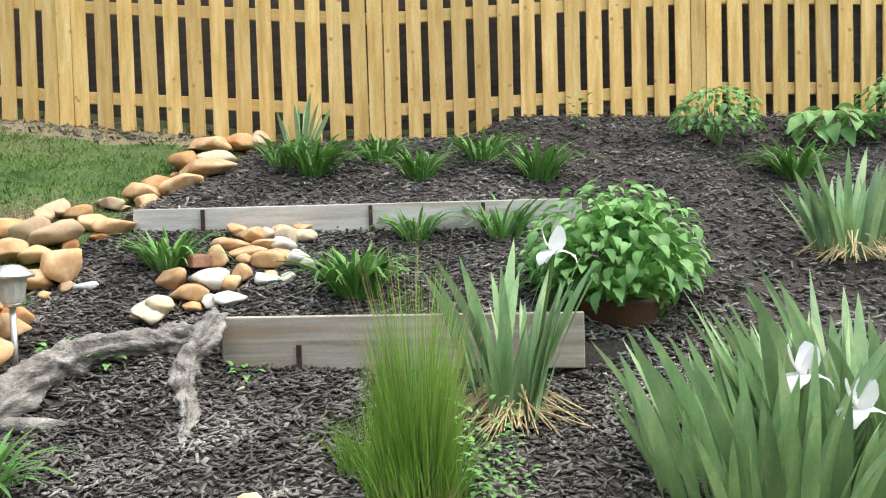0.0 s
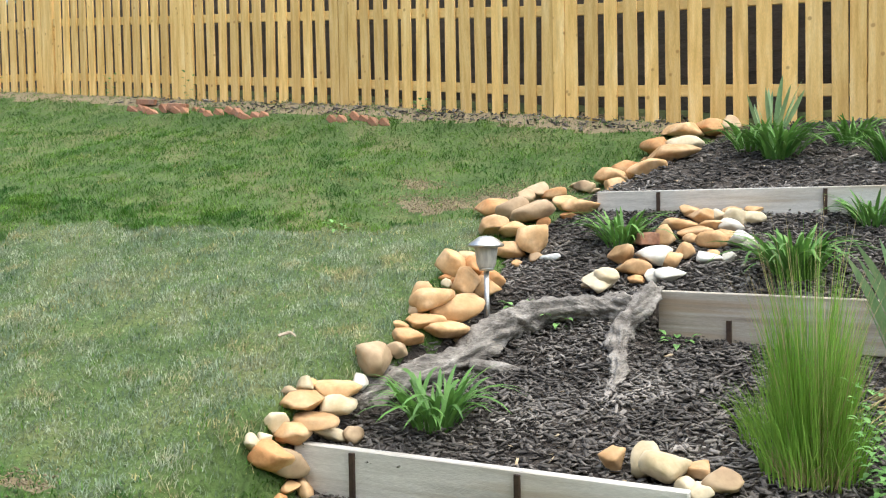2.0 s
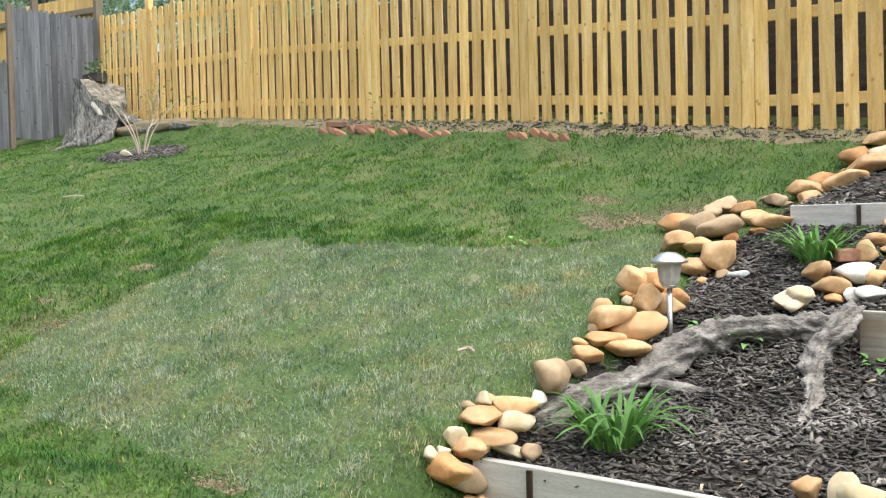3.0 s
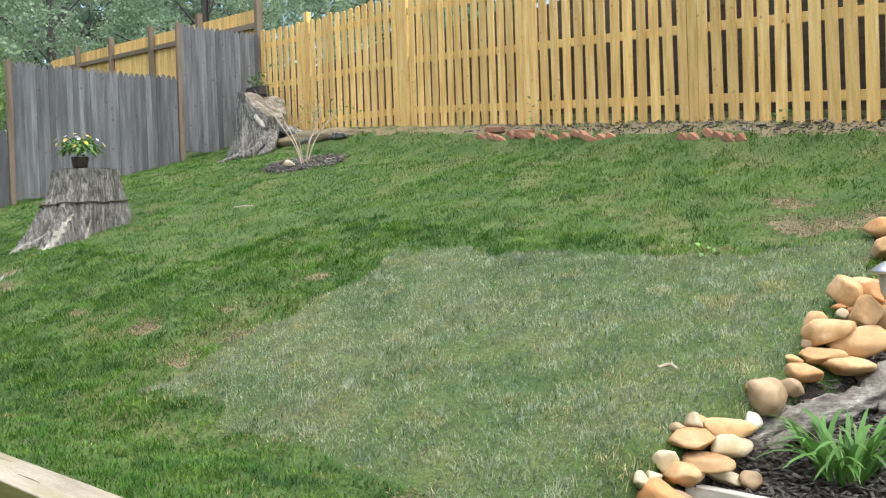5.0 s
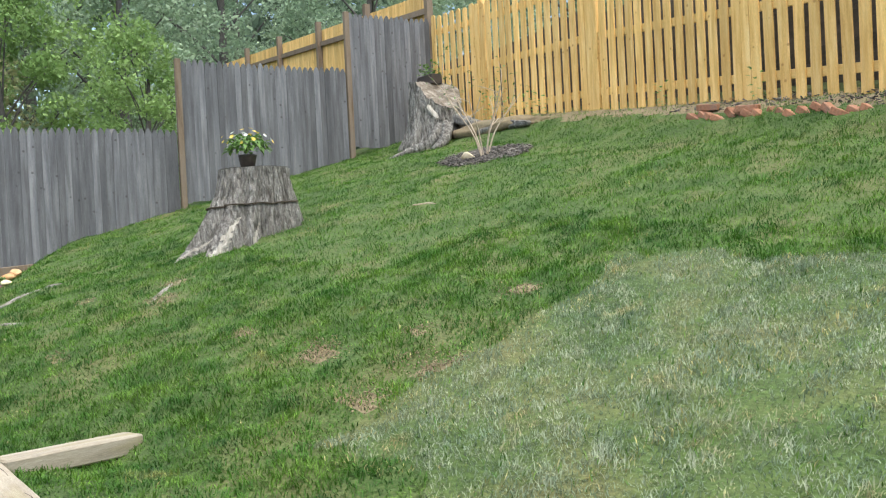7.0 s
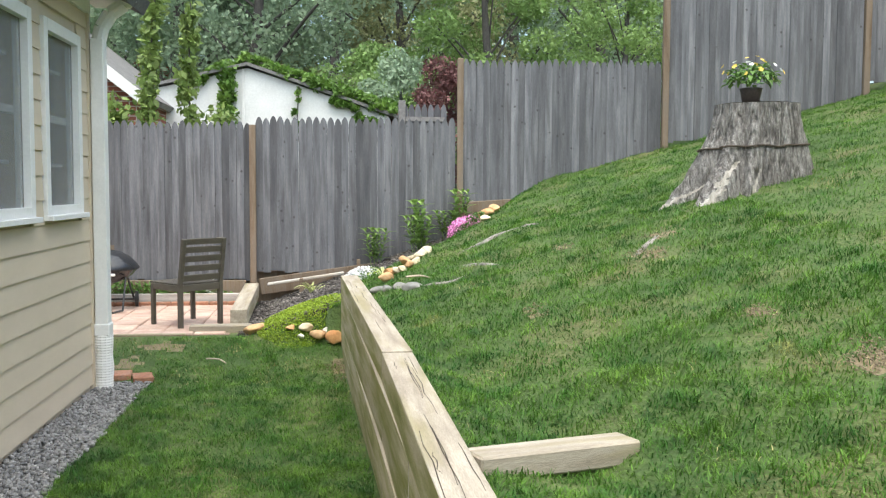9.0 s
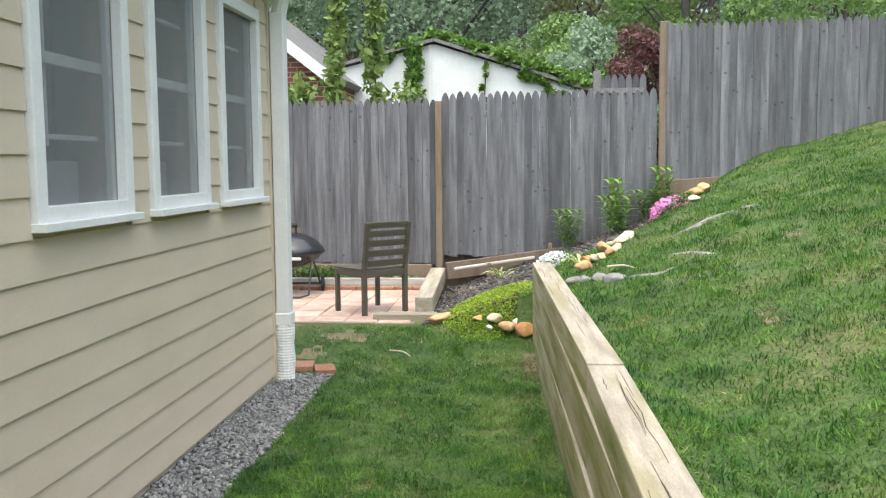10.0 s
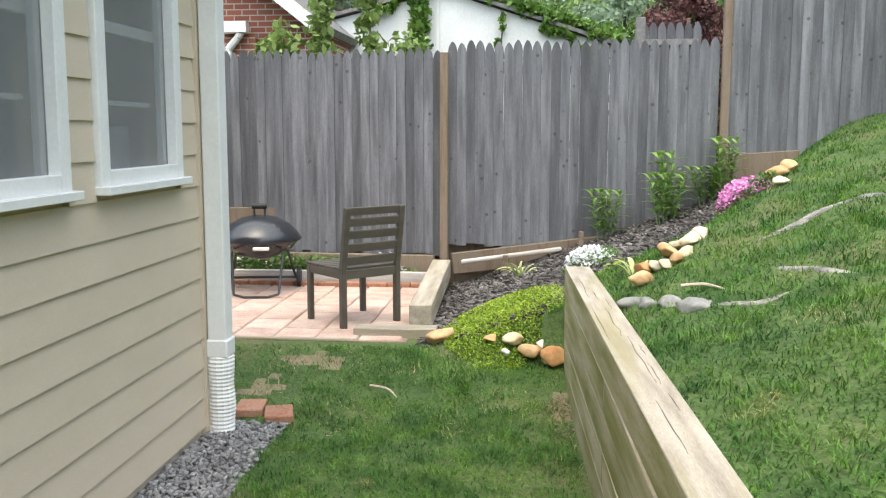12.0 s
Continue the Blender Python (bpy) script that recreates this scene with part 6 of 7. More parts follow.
part("trim", bm, M["soffit"], shed)

bh = thing("brick_house", (-17.0, -2.5, 0), "low red brick house with a grey roof and white gutter", "house")
bm = bmesh.new()
add_box(bm, (-3.1, -3.95, 1.5), (6, 6, 3.0))
part("wall", bm, M["brick_wall"], bh, "red brick wall")
part("gable_wall", gable_prism([(-6.5, 0), (-0.12, 0), (-0.12, 2.95), (-2.6, 4.9), (-6.5, 3.0)], 6.0), M["brick_wall"], bh, "red brick gable wall")
bm = bmesh.new()
add_box(bm, (0.06, -3.9, 1.45), (0.1, 5.9, 2.9))
part("wall", bm, M["brick_wall"], bh, "red brick wall")
bm = bmesh.new()
add_box(bm, (-2.9, -1.35, 4.0), (6.6, 3.4, 0.1), rx=-radians(38))
part("roof", bm, M["shed_roof"], bh, "grey shingle roof slope")
bm = bmesh.new()
add_box(bm, (0.42, -1.36, 3.97), (0.03, 3.4, 0.16), rx=-radians(38))
part("bargeboard", bm, M["white"], bh)
bm = bmesh.new()
add_box(bm, (0.2, -1.2, 2.98), (0.14, 0.35, 0.14))
for p, q in (((0.2, -1.1, 2.95), (0.2, -1.15, 2.85)), ((0.2, -1.15, 2.85), (0.16, -1.3, 2.7)), ((0.16, -1.3, 2.7), (0.16, -1.3, 0.2))):
    add_cyl(bm, p, q, 0.05, seg=8)
part("downspout", bm, M["white"], bh, "white gutter outlet and downspout")
far_h = thing("far_house", (-38.0, -6.6, 0), "far brick gable house half hidden by trees", "house")
part("wall", gable_prism([(-1.6, 0), (1.6, 0), (1.6, 5.6), (0, 7.0), (-1.6, 5.6)], 6.0), M["brick_wall"], far_h)
for sg in (-1, 1):
    bm = bmesh.new()
    add_box(bm, (-2.9, sg * 0.9, 6.35), (6.4, 2.3, 0.12), rx=-sg * radians(41))
    part("roof", bm, M["white_wall"] if sg < 0 else M["shed_roof"], far_h)

# neighbour's solid yellow fence on the rise behind the grey fence
nf0, nf1 = (-12.95, 8.36), (-24.0, 9.25)
for k in range(5):
    a, b = k / 5, (k + 1) / 5
    x0, y0 = nf0[0] + (nf1[0] - nf0[0]) * a, nf0[1] + (nf1[1] - nf0[1]) * a
    L = math.hypot(nf1[0] - nf0[0], nf1[1] - nf0[1]) / 5
    rz = math.degrees(math.atan2(nf1[1] - nf0[1], nf1[0] - nf0[0]))
    top = 5.38 + 0.95 * a
    f = thing("board_fence_panel", (x0, y0, top), "solid golden board fence panel with a top rail", "fence", "neighbour's board fence", rz)
    for j in range(15):
        bm = bmesh.new()
        add_box(bm, (L * (j + 0.5) / 15, 0, -0.95 + 0.19 * (j / 15)), (L / 15 - 0.003, 0.02, 1.9))
        part("board", bm, M["cedar"], f)
    bm = bmesh.new()
    add_box(bm, (L / 2, 0.04, -0.28 + 0.095), (L, 0.045, 0.09), ry=-math.atan2(0.19, L))
    part("rail", bm, M["post_wood"], f)
    bm = bmesh.new()
    add_box(bm, (0, 0.07, -0.8), (0.1, 0.1, 1.9))
    part("post", bm, M["post_wood"], f)
for x, y0, y1, top in ((-14.4, 1.22, 1.78, 2.72), (-16.5, 4.35, 5.1, 3.55)):
    f = thing("far_fence_panel", (x, y0, 0), "short grey fence panel in the neighbour's yard", "fence", "far fence panels", 90)
    n = round((y1 - y0) / 0.085)
    me = picket_mesh(0.08, 0.02, 1.9, M["grey_wood"], "gothic")
    for k in range(n):
        part("picket", me, None, f, m=pose(0.0425 + k * 0.085, 0, top - 1.9, 0, 0, 0))
    bm = bmesh.new()
    add_box(bm, ((y1 - y0) / 2, -0.03, top - 0.2), (y1 - y0, 0.03, 0.06))
    part("rail", bm, M["grey_rail"], f)
    part("post", post_mesh(0.09, 2.0, M["grey_rail"]), None, f, m=pose(0, -0.01, top - 1.96, 0, 0, 0))

# ---- trees ----
M["tree_bark"] = material("dark_tree_bark", [(0.06, 0.056, 0.054), (0.11, 0.103, 0.098)], 5, (2, 2, 0.6), 30, 0.3, 0.9, 0.5, 0.02)
LEAF_MATS = [
    material("fresh_tree_leaf", [(0.17, 0.28, 0.09), (0.26, 0.38, 0.13)], 0.6, rough=0.6, bump=0, island=0.25, translucent=0.35),
    # green lifted pale and bluish, so the leaf colour itself carries the haze
    material("haze_paled_tree_leaf", [(0.22, 0.31, 0.2), (0.32, 0.415, 0.28)], 0.6, rough=0.6, bump=0, island=0.25, translucent=0.35),
    material("dusky_purple_leaf", [(0.1, 0.04, 0.045), (0.17, 0.08, 0.07)], 0.6, rough=0.6, bump=0, island=0.3, translucent=0.2),
    material("pale_spring_leaf", [(0.26, 0.28, 0.14), (0.34, 0.36, 0.19)], 0.6, rough=0.6, bump=0, island=0.3, translucent=0.3),
]


def crown(centres, radii, n, size, seedv):
    """Leaves in many uneven clumps."""
    r = np.random.RandomState(seedv)
    c = np.asarray(centres)
    k = r.randint(0, len(c), n)
    d = r.normal(0, 1, (n, 3))
    d /= np.linalg.norm(d, axis=1)[:, None]
    p = c[k] + d * np.asarray(radii)[k][:, None] * (r.uniform(0.2, 1, n) ** 0.5)[:, None] * np.array([1, 1, 0.75])
    u = r.normal(0, 1, (n, 3))
    u /= np.linalg.norm(u, axis=1)[:, None]
    v = np.cross(u, r.normal(0, 1, (n, 3)))
    v /= np.linalg.norm(v, axis=1)[:, None]
    s = (size * r.uniform(0.5, 1.3, n))[:, None]
    V = np.stack([p - u * s * 0.6, p + v * s * 0.32, p + u * s * 0.6, p - v * s * 0.32], 1).reshape(-1, 3)
    return V, np.arange(n * 4).reshape(-1, 4)


def tree(x, y, z, h, cr, leafn, mat, seedv, label, size=0.16, low=0.35, clumps=34, thick=1.0):
    r = random.Random(seedv)
    t = thing("tree", (x, y, z), label, "tree", "background trees")
    bm = bmesh.new()
    lean = Vector((r.uniform(-0.5, 0.5), r.uniform(-0.5, 0.5), 0))
    limb(bm, [(0, 0, -0.3), lean * 0.4 + Vector((0, 0, h * 0.3)), lean + Vector((0, 0, h * 0.6)), lean * 1.2 + Vector((0, 0, h * 0.92))], [0.022 * h * thick, 0.017 * h * thick, 0.011 * h * thick, 0.003 * h], 10, 0.15, seedv)
    cen, rad = [], []
    for k in range(clumps):
        f = low + (1 - low) * (k + 0.5) / clumps
        a = k * 2.4 + r.uniform(-0.4, 0.4)
        w = cr * math.sin(math.pi * min(1, (f - low) / (1 - low) * 0.8 + 0.2)) ** 0.7
        d = w * r.uniform(0.35, 1.05)
        q = Vector((d * math.cos(a), d * math.sin(a), h * f))
        cen.append(q)
        rad.append(cr * r.uniform(0.2, 0.36))
        if k % 2 == 0:
            s = lean * f + Vector((0, 0, h * max(0.25, f - 0.22)))
            limb(bm, [s, s.lerp(q, 0.5) + Vector((0, 0, 0.15)), q], [0.009 * h * (1.2 - f) * thick, 0.006 * h * (1.2 - f) * thick, 0.002 * h], 6, 0.15, k)
    part("trunk", bm, M["tree_bark"], t, smooth=True)
    part("crown", raw_mesh(*crown(cen, rad, int(leafn * 2.2), size * 0.72, seedv), mat), None, t)
    return t


fresh, hazed, purple, pale = LEAF_MATS
for k, (x, y, z, h, cr, n, mt, size, low) in enumerate((
        (-27.0, -2.0, 0.5, 10.5, 4.6, 15000, hazed, 0.2, 0.42), (-30.0, 2.5, 1.0, 10.0, 3.6, 8500, pale, 0.19, 0.1), (-24.5, 4.4, 0.8, 7.6, 2.5, 7500, fresh, 0.16, 0.1),
        (-23.5, 1.2, 0.3, 4.4, 1.9, 6500, fresh, 0.14, 0.05), (-20.8, 1.6, 0.3, 3.9, 1.2, 4800, hazed, 0.12, 0.05), (-27.0, 7.6, 1.5, 9.5, 3.0, 8500, hazed, 0.18, 0.1),
        (-31.0, 12.0, 3.0, 10.5, 3.8, 8500, hazed, 0.19, 0.15), (-25.0, 14.5, 4.0, 8.5, 3.0, 7000, hazed, 0.18, 0.15), (-36.0, -8.0, 0.5, 12.0, 4.6, 12000, hazed, 0.22, 0.15), (-32.0, -4.6, 0.5, 12.0, 4.2, 12000, hazed, 0.22, 0.25), (-42.0, 5.0, 1.0, 14.0, 5.5, 12000, hazed, 0.26, 0.1), (-44.0, -5.0, 1.0, 14.0, 5.5, 12000, hazed, 0.26, 0.1),
        (-33.0, 6.5, 1.5, 11.5, 4.0, 8500, fresh, 0.2, 0.1), (-40.0, 0.0, 1.0, 12.5, 5.0, 9000, hazed, 0.22, 0.1), (-19.5, 18.0, 5.2, 8.0, 3.0, 6000, hazed, 0.18, 0.15), (-21.0, 6.0, 1.2, 5.2, 1.7, 5200, fresh, 0.13, 0.02), (-40.0, 16.0, 3.0, 13.0, 5.0, 8500, hazed, 0.22, 0.1), (-30.0, 20.0, 5.0, 10.0, 4.0, 7000, hazed, 0.2, 0.1))):
    tree(x, y, z, h, cr, n, mt, 40 + k, ["leafy spring tree beyond the grey fence", "green tree beyond the grey fence, leaves paled with painted haze"][mt is hazed], size, low, 34, 1.05)
tree(-19.6, 2.45, 0.4, 3.5, 1.15, 5200, purple, 91, "dark purple-leaved small tree behind the fence", 0.11, 0.05, 24)

# distant wood line; air haze is mixed into its leaf colour
M["hazy_leaf"] = material("haze_tinted_distant_leaf", [(0.1, 0.15, 0.1), (0.16, 0.22, 0.15)], 0.15, rough=0.7, bump=0, island=0.2, translucent=0.2)
rw = random.Random(5)
cen, rad = [], []
for k in range(330):
    a = radians(rw.uniform(36, 132))
    d = rw.uniform(52, 62)
    cen.append((-d * math.sin(a), d * math.cos(a), rw.uniform(0.5, 19.0) + 1))
    rad.append(rw.uniform(1.6, 3.0))
tagged(new("far_woods", raw_mesh(*crown(cen, rad, 60000, 0.62, 7), M["hazy_leaf"])), "distant line of green woods with haze painted into the leaf colour", "woods", kind="stuff")

# ---- ivy on the garage ----
M["ivy"] = material("ivy_leaf", [(0.08, 0.17, 0.03), (0.16, 0.27, 0.05)], 3, rough=0.5, bump=0, island=0.35, translucent=0.25)
M["vine"] = material("pale_vine_leaf", [(0.18, 0.27, 0.07), (0.26, 0.34, 0.11)], 3, rough=0.5, bump=0, island=0.3, translucent=0.3)


def ivy(name, chains, n, size, mat, label):
    cen, rad = [], []
    for pts, r in chains:
        for p, q in zip(pts, pts[1:]):
            L = math.dist(p, q)
            m = max(2, int(L / 0.12))
            for k in range(m):
                t = k / m
                for _ in range(1 + int(r / 0.07)):
                    cen.append([p[i] + (q[i] - p[i]) * t + rw.uniform(-0.06, 0.06) for i in range(3)])
                    rad.append(r * rw.uniform(0.5, 1.2))
    t = thing(name, (0, 0, 0), label, "ivy")
    part("leaves", raw_mesh(*crown(cen, rad, n, size, len(cen)), mat), None, t)
    bm = bmesh.new()
    for pts, r in chains:
        for p, q in zip(pts, pts[1:]):
            add_cyl(bm, p, q, 0.012, seg=5, caps=False)
    part("stem", bm, M["tree_bark"], t)


GX = -18.93
ivy("roof_ivy", [([(GX - 0.3, -1.5, 3.75), (GX - 0.1, -1.2, 3.9), (GX, -0.6, 3.66), (GX, 0.3, 3.36), (GX, 1.5, 2.96)], 0.12), ([(GX - 1.0, -1.2, 3.95), (GX - 1.0, 0.2, 3.5), (GX - 1.0, 1.5, 3.1)], 0.18), ([(GX, -1.55, 3.7), (GX, -1.6, 2.2)], 0.17), ([(GX, 0.3, 3.2), (GX, 0.8, 2.9), (GX, 1.3, 2.7)], 0.09), ([(GX, -0.3, 3.4), (GX, -0.35, 2.5)], 0.02), ([(GX, -2.4, 3.3), (GX, -1.6, 3.75)], 0.08)], 8000, 0.1, M["ivy"], "green ivy growing over the garage gable")
ivy("climbing_vine", [([(-15.2, -2.2, 2.0), (-15.25, -2.15, 3.4), (-15.3, -2.05, 4.6)], 0.16), ([(-15.2, -1.6, 2.0), (-15.25, -1.65, 3.0), (-15.2, -1.6, 4.1)], 0.14), ([(-15.3, -2.9, 2.0), (-15.3, -2.6, 2.8)], 0.3), ([(-15.3, -1.2, 2.0), (-15.3, -1.25, 2.7)], 0.22)], 3600, 0.1, M["vine"], "pale green vines climbing behind the grey fence")
part("inner_foliage", raw_mesh(*crown(ib - np.array([0, 0, 0.03]), np.full(60, 0.12), 1900, 0.08, 3), M["bush_fill"]), None, b1)
# ---- grass, mulch and gravel ----


def turf(name, greens, dry, dry_from, macro, meso, vary):
    """Blade material: two greens by wide drifts, a third by tufts, dry tufts and blade-by-blade change."""
    m = bpy.data.materials.new(name)
    m.use_nodes = True
    n, l = m.node_tree.nodes, m.node_tree.links
    b = n["Principled BSDF"]
    tc, geo = n.new("ShaderNodeTexCoord"), n.new("ShaderNodeNewGeometry")

    def field(scale, detail, lo, hi):
        nz, mr = n.new("ShaderNodeTexNoise"), n.new("ShaderNodeMapRange")
        nz.inputs["Scale"].default_value, nz.inputs["Detail"].default_value, nz.inputs["Roughness"].default_value = scale, detail, 0.6
        l.new(tc.outputs["Object"], nz.inputs["Vector"])
        mr.inputs["From Min"].default_value, mr.inputs["From Max"].default_value = lo, hi
        l.new(nz.outputs[0], mr.inputs[0])
        return mr.outputs[0]

    def blend(fac, a, c):
        mx = n.new("ShaderNodeMix")
        mx.data_type = "RGBA"
        l.new(fac, mx.inputs[0])
        for k, v in ((6, a), (7, c)):
            if isinstance(v, tuple):
                mx.inputs[k].default_value = (*v, 1)
            else:
                l.new(v, mx.inputs[k])
        return mx.outputs[2]

    col = blend(field(macro, 3.0, 0.36, 0.64), greens[0], greens[1])
    col = blend(field(meso, 4.0, 0.43, 0.64), col, greens[2])
    col = blend(field(meso * 0.63, 6.0, dry_from, dry_from + 0.1), col, dry)
    mr, hs = n.new("ShaderNodeMapRange"), n.new("ShaderNodeHueSaturation")
    mr.inputs["To Min"].default_value, mr.inputs["To Max"].default_value = 1 - vary, 1 + vary
    l.new(geo.outputs["Random Per Island"], mr.inputs[0])
    l.new(col, hs.inputs["Color"])
    l.new(mr.outputs[0], hs.inputs["Value"])
    l.new(hs.outputs[0], b.inputs["Base Color"])
    b.inputs["Roughness"].default_value, b.inputs["Specular IOR Level"].default_value = 0.5, 0.35
    tr, ms = n.new("ShaderNodeBsdfTranslucent"), n.new("ShaderNodeMixShader")
    ms.inputs[0].default_value = 0.3
    l.new(hs.outputs[0], tr.inputs["Color"])
    l.new(b.outputs[0], ms.inputs[1])
    l.new(tr.outputs[0], ms.inputs[2])
    l.new(ms.outputs[0], n["Material Output"].inputs["Surface"])
    return m


M["lawn"] = turf("lawn_grass_blade", [(0.028, 0.1, 0.013), (0.062, 0.172, 0.018), (0.14, 0.262, 0.036)], (0.34, 0.32, 0.12), 0.64, 1.7, 4.2, 0.42)
M["sod"] = turf("pale_sod_blade", [(0.19, 0.26, 0.175), (0.27, 0.335, 0.235), (0.37, 0.405, 0.29)], (0.44, 0.4, 0.22), 0.56, 1.5, 6.0, 0.26)
M["chips"] = material("black_mulch_chip", [(0.045, 0.04, 0.037), (0.11, 0.099, 0.091), (0.24, 0.221, 0.203)], 2.5, (1, 1, 1), 60, 0.3, 0.8, 0.2, 0.002, island=0.55)
M["gravel"] = material("grey_gravel_stone", [(0.17, 0.168, 0.165), (0.29, 0.285, 0.28)], 9, (1, 1, 1), 50, 0.25, 0.8, 0.1, island=0.4)
M["litter"] = material("dry_leaf_litter", [(0.4, 0.3, 0.18), (0.55, 0.46, 0.33)], 9, rough=0.85, bump=0, island=0.3)

SOD = [(-4.3, 1.88), (-4.72, 3.95), (-3.05, 4.25), (-1.75, 4.7), (-1.55, 2.9), (-1.85, 1.7), (-2.3, 1.86), (-3.4, 1.84)]


def in_poly(poly, x, y):
    c = False
    for (x0, y0), (x1, y1) in zip(poly, poly[1:] + poly[:1]):
        if (y0 > y) != (y1 > y) and x < (x1 - x0) * (y - y0) / (y1 - y0) + x0:
            c = not c
    return c


def in_sod(x, y):
    """Inside the ragged-edged patch of new sod."""
    return in_poly(SOD, x + 0.16 * noise.noise((x * 2.2, y * 2.2, 9)) + 0.06 * noise.noise((x * 8, y * 8, 5)), y + 0.16 * noise.noise((x * 2.2, y * 2.2, 19)) + 0.06 * noise.noise((x * 8, y * 8, 15)))


def near_stump(x, y):
    return (x - SX) ** 2 + (y - SY) ** 2 < 0.34 ** 2 or (x - UX) ** 2 + (y - UY) ** 2 < 0.4 ** 2


def grass(name, boxes, keep, mat, h, w, seedv, label, flop=1.0):
    r = np.random.RandomState(seedv)
    pts = []
    for x0, x1, y0, y1, dens in boxes:
        n = int((x1 - x0) * (y1 - y0) * dens)
        for x, y in zip(r.uniform(x0, x1, n), r.uniform(y0, y1, n)):
            x, y = float(x), float(y)
            tuft = 0.75 * noise.noise((x * 7.0, y * 7.0, seedv)) + 0.5 * noise.noise((x * 2.6, y * 2.6, 4))
            k = keep(x, y)
            if k and r.uniform() < k * (0.72 + 0.5 * tuft):
                pts.append((x, y, land(x, y) + relief(x, y) - 0.004, 0.78 + 0.55 * tuft))
    p = np.array(pts)
    n = len(p)
    L = h * np.clip(p[:, 3] * 1.05, 0.35, 1.9) * r.uniform(0.55, 1.25, n)
    an = np.array([4.0 * noise.noise((a[0] * 9, a[1] * 9, seedv + 7)) for a in pts]) + r.normal(0, 1.5, n)
    lean = flop * r.uniform(0.4, 1.5, n)
    dx, dy = np.cos(an), np.sin(an)
    sx, sy = -np.sin(an), np.cos(an)
    ww = w * r.uniform(0.7, 1.3, n)
    V = np.zeros((n, 5, 3), dtype=np.float32)
    for k, (t, f) in enumerate(((0, 1), (0, 1), (0.55, 0.8), (0.55, 0.8), (1, 0))):
        s = (-0.5, 0.5, -0.5, 0.5, 0)[k]
        off = L * lean * t ** 1.4
        V[:, k, 0] = p[:, 0] + dx * off + sx * ww * s * f
        V[:, k, 1] = p[:, 1] + dy * off + sy * ww * s * f
        V[:, k, 2] = p[:, 2] + L * t * np.sqrt(np.maximum(0.15, 1 - lean ** 2 * 0.7 * t))
    i = np.arange(n)[:, None] * 5
    F = np.concatenate([i + np.array([[0, 1, 3]]), i + np.array([[0, 3, 2]]), i + np.array([[2, 3, 4]])])
    tagged(new(name, raw_mesh(V.reshape(-1, 3), F, mat)), label, "grass", kind="stuff")


def lawn_here(x, y):
    z = zone(x, y)
    if z == "bare":
        return 0.45 if y < 6.0 else 0.3
    if z != "lawn" or near_stump(x, y):
        return 0.0
    if x < -10.9 and y < 0.75:
        return 0.0
    if x > WALL_X0 and x < WALL_X1 and abs(y - wall_y(x)) < 0.09:
        return 0.0
    if in_sod(x, y):
        return 0.06
    return 1.0 - 0.8 * worn(x, y)


def lawn_lower(x, y):
    return lawn_here(x, y) if y < (wall_y(x) if WALL_X0 < x < WALL_X1 else 0.6) else 0.0


def lawn_upper(x, y):
    return lawn_here(x, y) if y >= (wall_y(x) if WALL_X0 < x < WALL_X1 else 0.6) else 0.0


grass("lower_lawn_grass", [(-7.5, -3.5, -1.2, 0.8, 15000), (-10.95, -7.5, -1.2, 0.8, 10000), (-10.98, -9.7, -3.2, -1.2, 5000)], lawn_lower, M["lawn"], 0.05, 0.0036, 1, "short green lawn grass between house and timber wall")
grass("lawn_grass", [(-6.5, -1.4, 0.75, 4.6, 11000), (-10.9, -6.5, 0.5, 3.4, 8000), (-6.5, -0.6, 4.6, 7.8, 5500), (-13.2, -6.5, 3.4, 8.2, 4000), (-13.2, -10.9, 0.75, 3.4, 4500)], lawn_upper, M["lawn"], 0.046, 0.0042, 2, "thick green sloping lawn grass with yellow tufts")
grass("sod_grass", [(-4.8, -1.4, 1.6, 4.8, 13000)], lambda x, y: (0.85 if in_sod(x, y) and zone(x, y) == "lawn" else 0.0), M["sod"], 0.036, 0.0036, 3, "pale blue-green patch of newly laid sod", 0.8)

M["dry_grass"] = material("dry_yellow_grass", [(0.3, 0.27, 0.1), (0.42, 0.37, 0.17), (0.5, 0.44, 0.24)], 3, rough=0.7, bump=0, island=0.3, translucent=0.2)


def dry_here(x, y):
    if zone(x, y) not in ("lawn", "bare") or near_stump(x, y) or (WALL_X0 < x < WALL_X1 and y < wall_y(x) + 0.1):
        return 0.0
    k = max(0.0, noise.noise((x * 1.9, y * 1.9, 33)) - 0.28) * 1.5
    if in_sod(x, y):
        k = max(k * 1.4, 0.07)
    if in_sod(x, y) != in_sod(x - 0.16, y + 0.05):
        k = 0.75
    if in_sod(x, y) and abs(x + 3.16 + 0.04 * noise.noise((y * 3, 0, 0))) < 0.05 and y > 2.1:
        k = 0.8
    k = max(k, 0.45 * worn(x, y))
    if zone(x, y) == "bare":
        k = max(k, 0.25)
    return k


grass("dry_grass", [(-6.5, -1.4, 0.8, 6.8, 2600), (-13.0, -6.5, 0.8, 6.5, 2200)], dry_here, M["dry_grass"], 0.04, 0.0038, 6, "dry yellow grass tufts scattered through the lawn", 1.0)


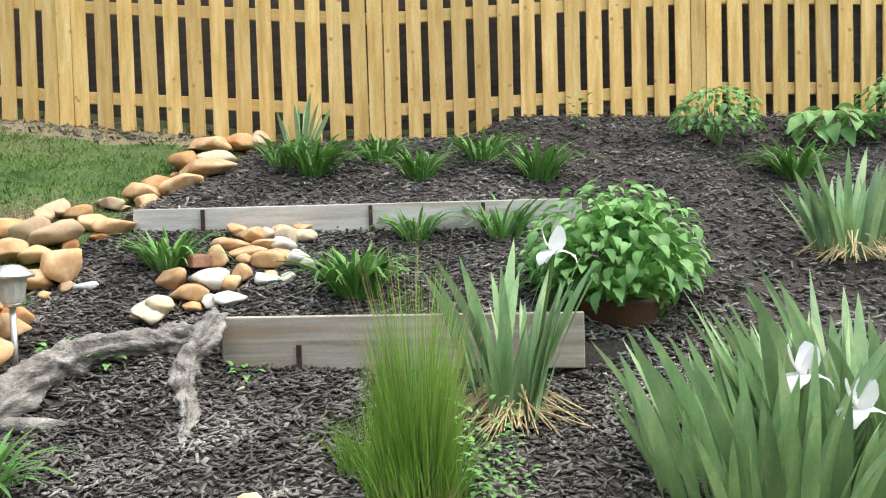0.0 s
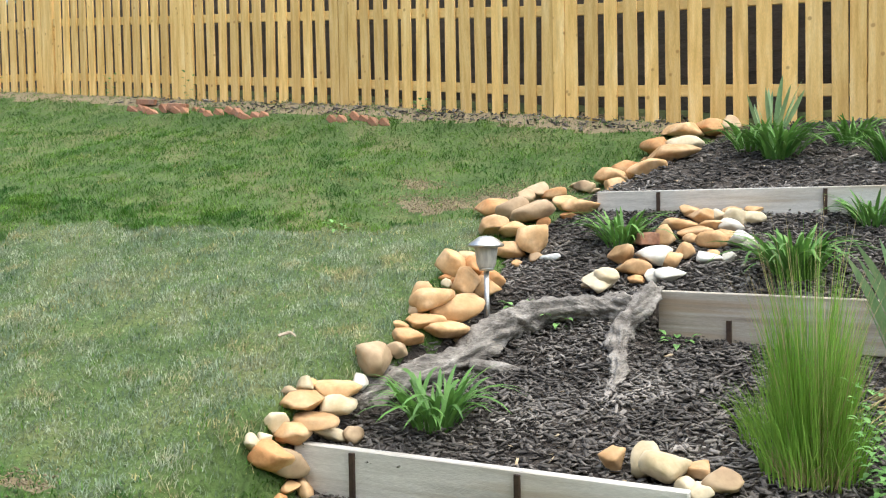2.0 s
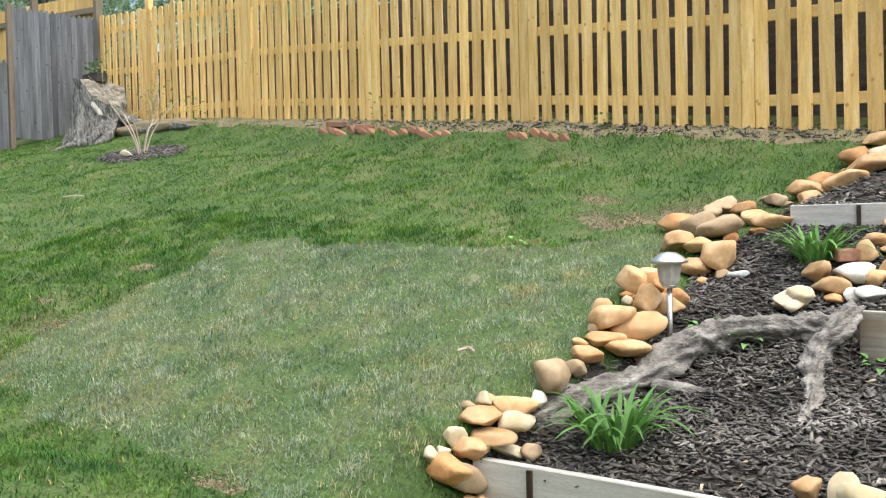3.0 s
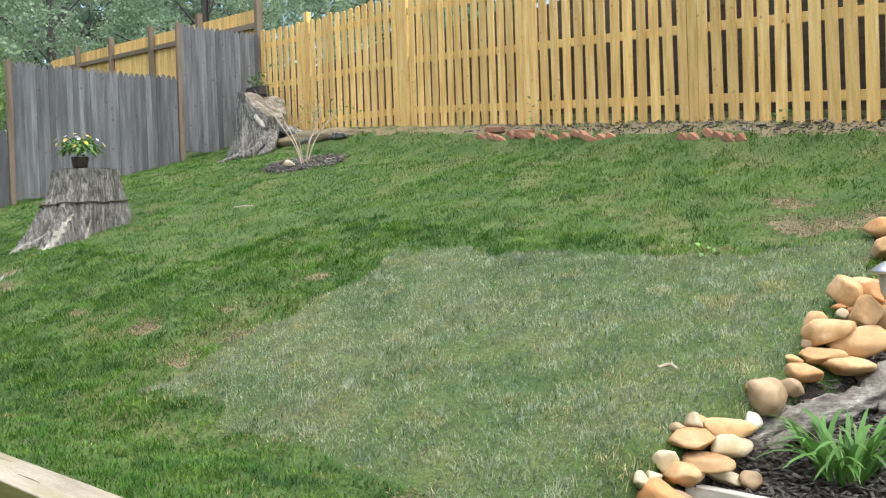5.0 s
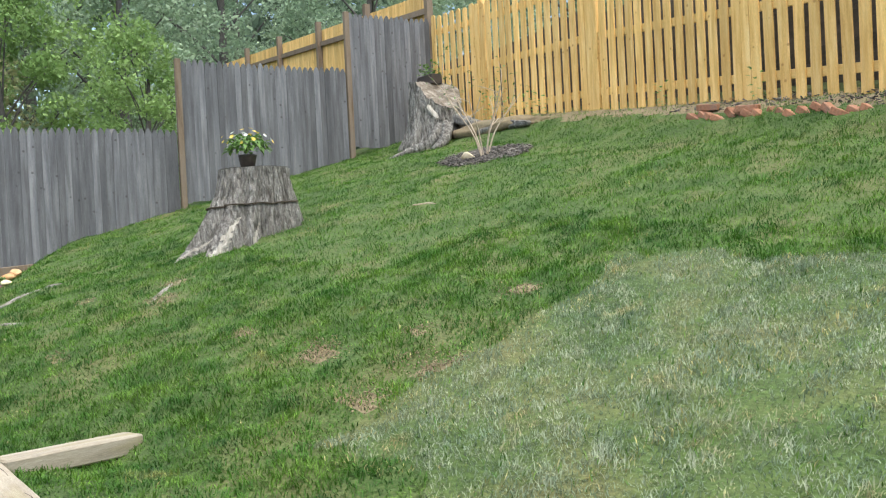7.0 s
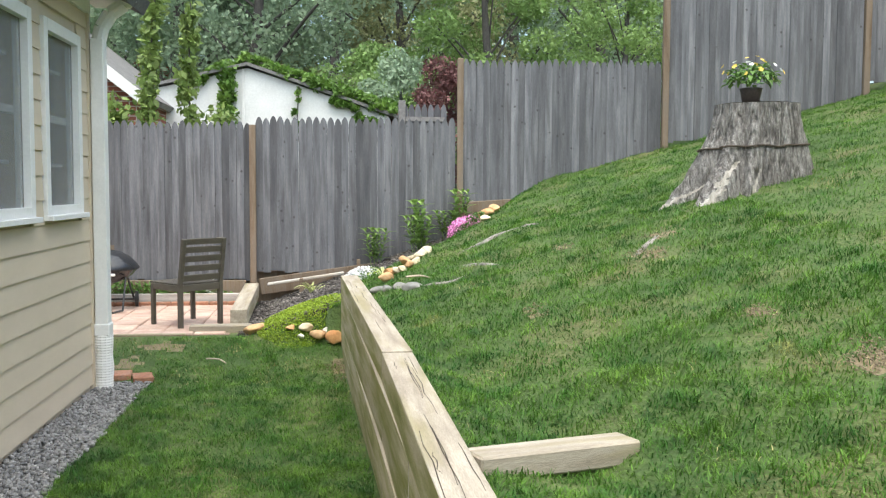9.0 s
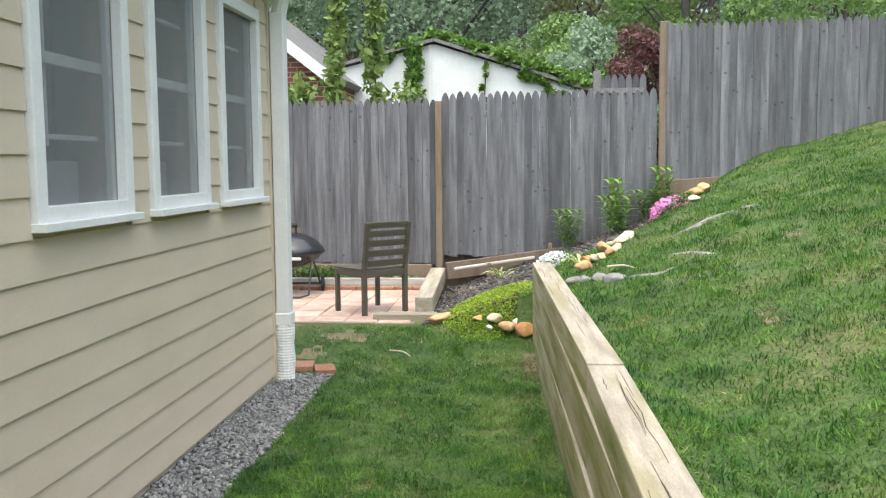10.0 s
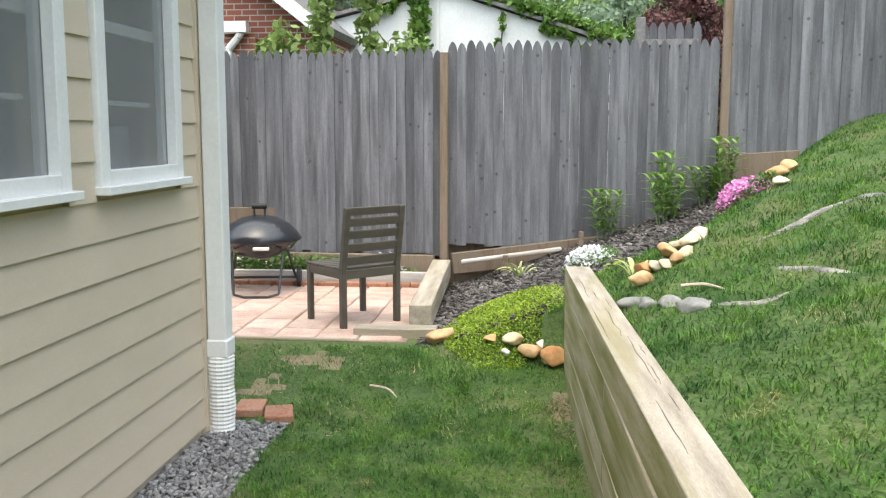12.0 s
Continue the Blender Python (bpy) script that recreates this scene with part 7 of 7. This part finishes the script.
def chips(name, box, n, keep, mat, size, seedv, label, category, kind="stuff"):
    r = np.random.RandomState(seedv)
    V, made = [], 0
    base = np.array([(-1, -1, -1), (1, -0.7, -1), (0.9, 1, -1), (-0.8, 0.8, -1), (-0.8, -0.8, 1), (1, -1, 1), (0.8, 0.7, 1), (-1, 1, 1)]) * 0.5
    tries = 0
    while made < n and tries < n * 30:
        tries += 1
        x, y = float(r.uniform(box[0], box[1])), float(r.uniform(box[2], box[3]))
        if not keep(x, y):
            continue
        s = np.array(size) * r.uniform(0.45, 1.35, 3)
        e = np.array(Euler((float(r.normal(0, 0.35)), float(r.normal(0, 0.3)), float(r.uniform(0, 6.28)))).to_matrix())
        V.append((base * s * (1 + r.uniform(-0.2, 0.2, (8, 3)))) @ e.T + np.array([x, y, land(x, y) + r.uniform(0.0, 0.02)]))
        made += 1
    q = np.array([(0, 3, 2, 1), (4, 5, 6, 7), (0, 1, 5, 4), (1, 2, 6, 5), (2, 3, 7, 6), (3, 0, 4, 7)])
    F = (np.arange(made)[:, None, None] * 8 + q[None]).reshape(-1, 4)
    tagged(new(name, raw_mesh(np.concatenate(V), F, mat)), label, category, kind=kind)


mulch_ok = lambda x, y: zone(x, y) == "mulch"
chips("garden_mulch", (-1.7, 1.6, 2.45, 5.0), 22000, mulch_ok, M["chips"], (0.042, 0.0125, 0.0045), 4, "dark shredded bark mulch on the garden terraces", "mulch")
chips("upper_garden_mulch", (-1.4, 4.6, 3.0, 6.8), 20000, mulch_ok, M["chips"], (0.046, 0.015, 0.005), 5, "dark shredded bark mulch on the upper slope", "mulch")
chips("bed_mulch", (-13.5, -10.8, -0.55, 2.0), 5500, mulch_ok, M["chips"], (0.06, 0.022, 0.008), 6, "dark bark mulch in the bed by the grey fence", "mulch")
chips("ring_mulch", (-10.2, -8.6, 6.0, 7.1), 1200, mulch_ok, M["chips"], (0.06, 0.025, 0.01), 7, "dark mulch ring round the young shrub", "mulch")
chips("house_gravel", (-9.75, -2.5, -1.53, -1.05), 9000, lambda x, y: zone(x, y) == "gravel", M["gravel"], (0.026, 0.02, 0.014), 8, "grey crushed gravel strip along the house wall", "gravel")
chips("leaf_litter", (-1.5, 4.5, 2.5, 6.8), 260, mulch_ok, M["litter"], (0.035, 0.018, 0.002), 9, "scattered pale dry leaf bits on the mulch", "litter")
chips("soil_debris", (-7.5, 2.0, 6.3, 8.1), 900, lambda x, y: zone(x, y) == "bare", M["chips"], (0.05, 0.02, 0.006), 10, "bits of bark and twigs on the soil by the fence", "litter")
M["soil_crumb"] = material("tan_soil_crumbs", [(0.18, 0.145, 0.09), (0.27, 0.225, 0.15)], 6, rough=0.95, bump=0, island=0.3)
wr = random.Random(14)
chips("worn_soil", (-10.2, -1.2, 0.0, 5.8), 7000, lambda x, y: worn(x, y) > wr.uniform(0.3, 1.0), M["soil_crumb"], (0.009, 0.008, 0.004), 12, "crumbs of bare tan soil in worn lawn spots", "soil")
grass("straw_by_patio", [(-10.95, -9.6, -1.5, 0.5, 1800), (-9.6, -5.0, -0.2, 0.6, 500)], lambda x, y: (0.7 * max(0.0, 0.25 + noise.noise((x * 3, y * 3, 71))) if lawn_lower(x, y) > 0 and (x < -9.6 or y > wall_y(x) - 0.35) else 0.0), M["dry_grass"], 0.05, 0.0045, 9, "dry straw-coloured grass thinning by the patio and wall")
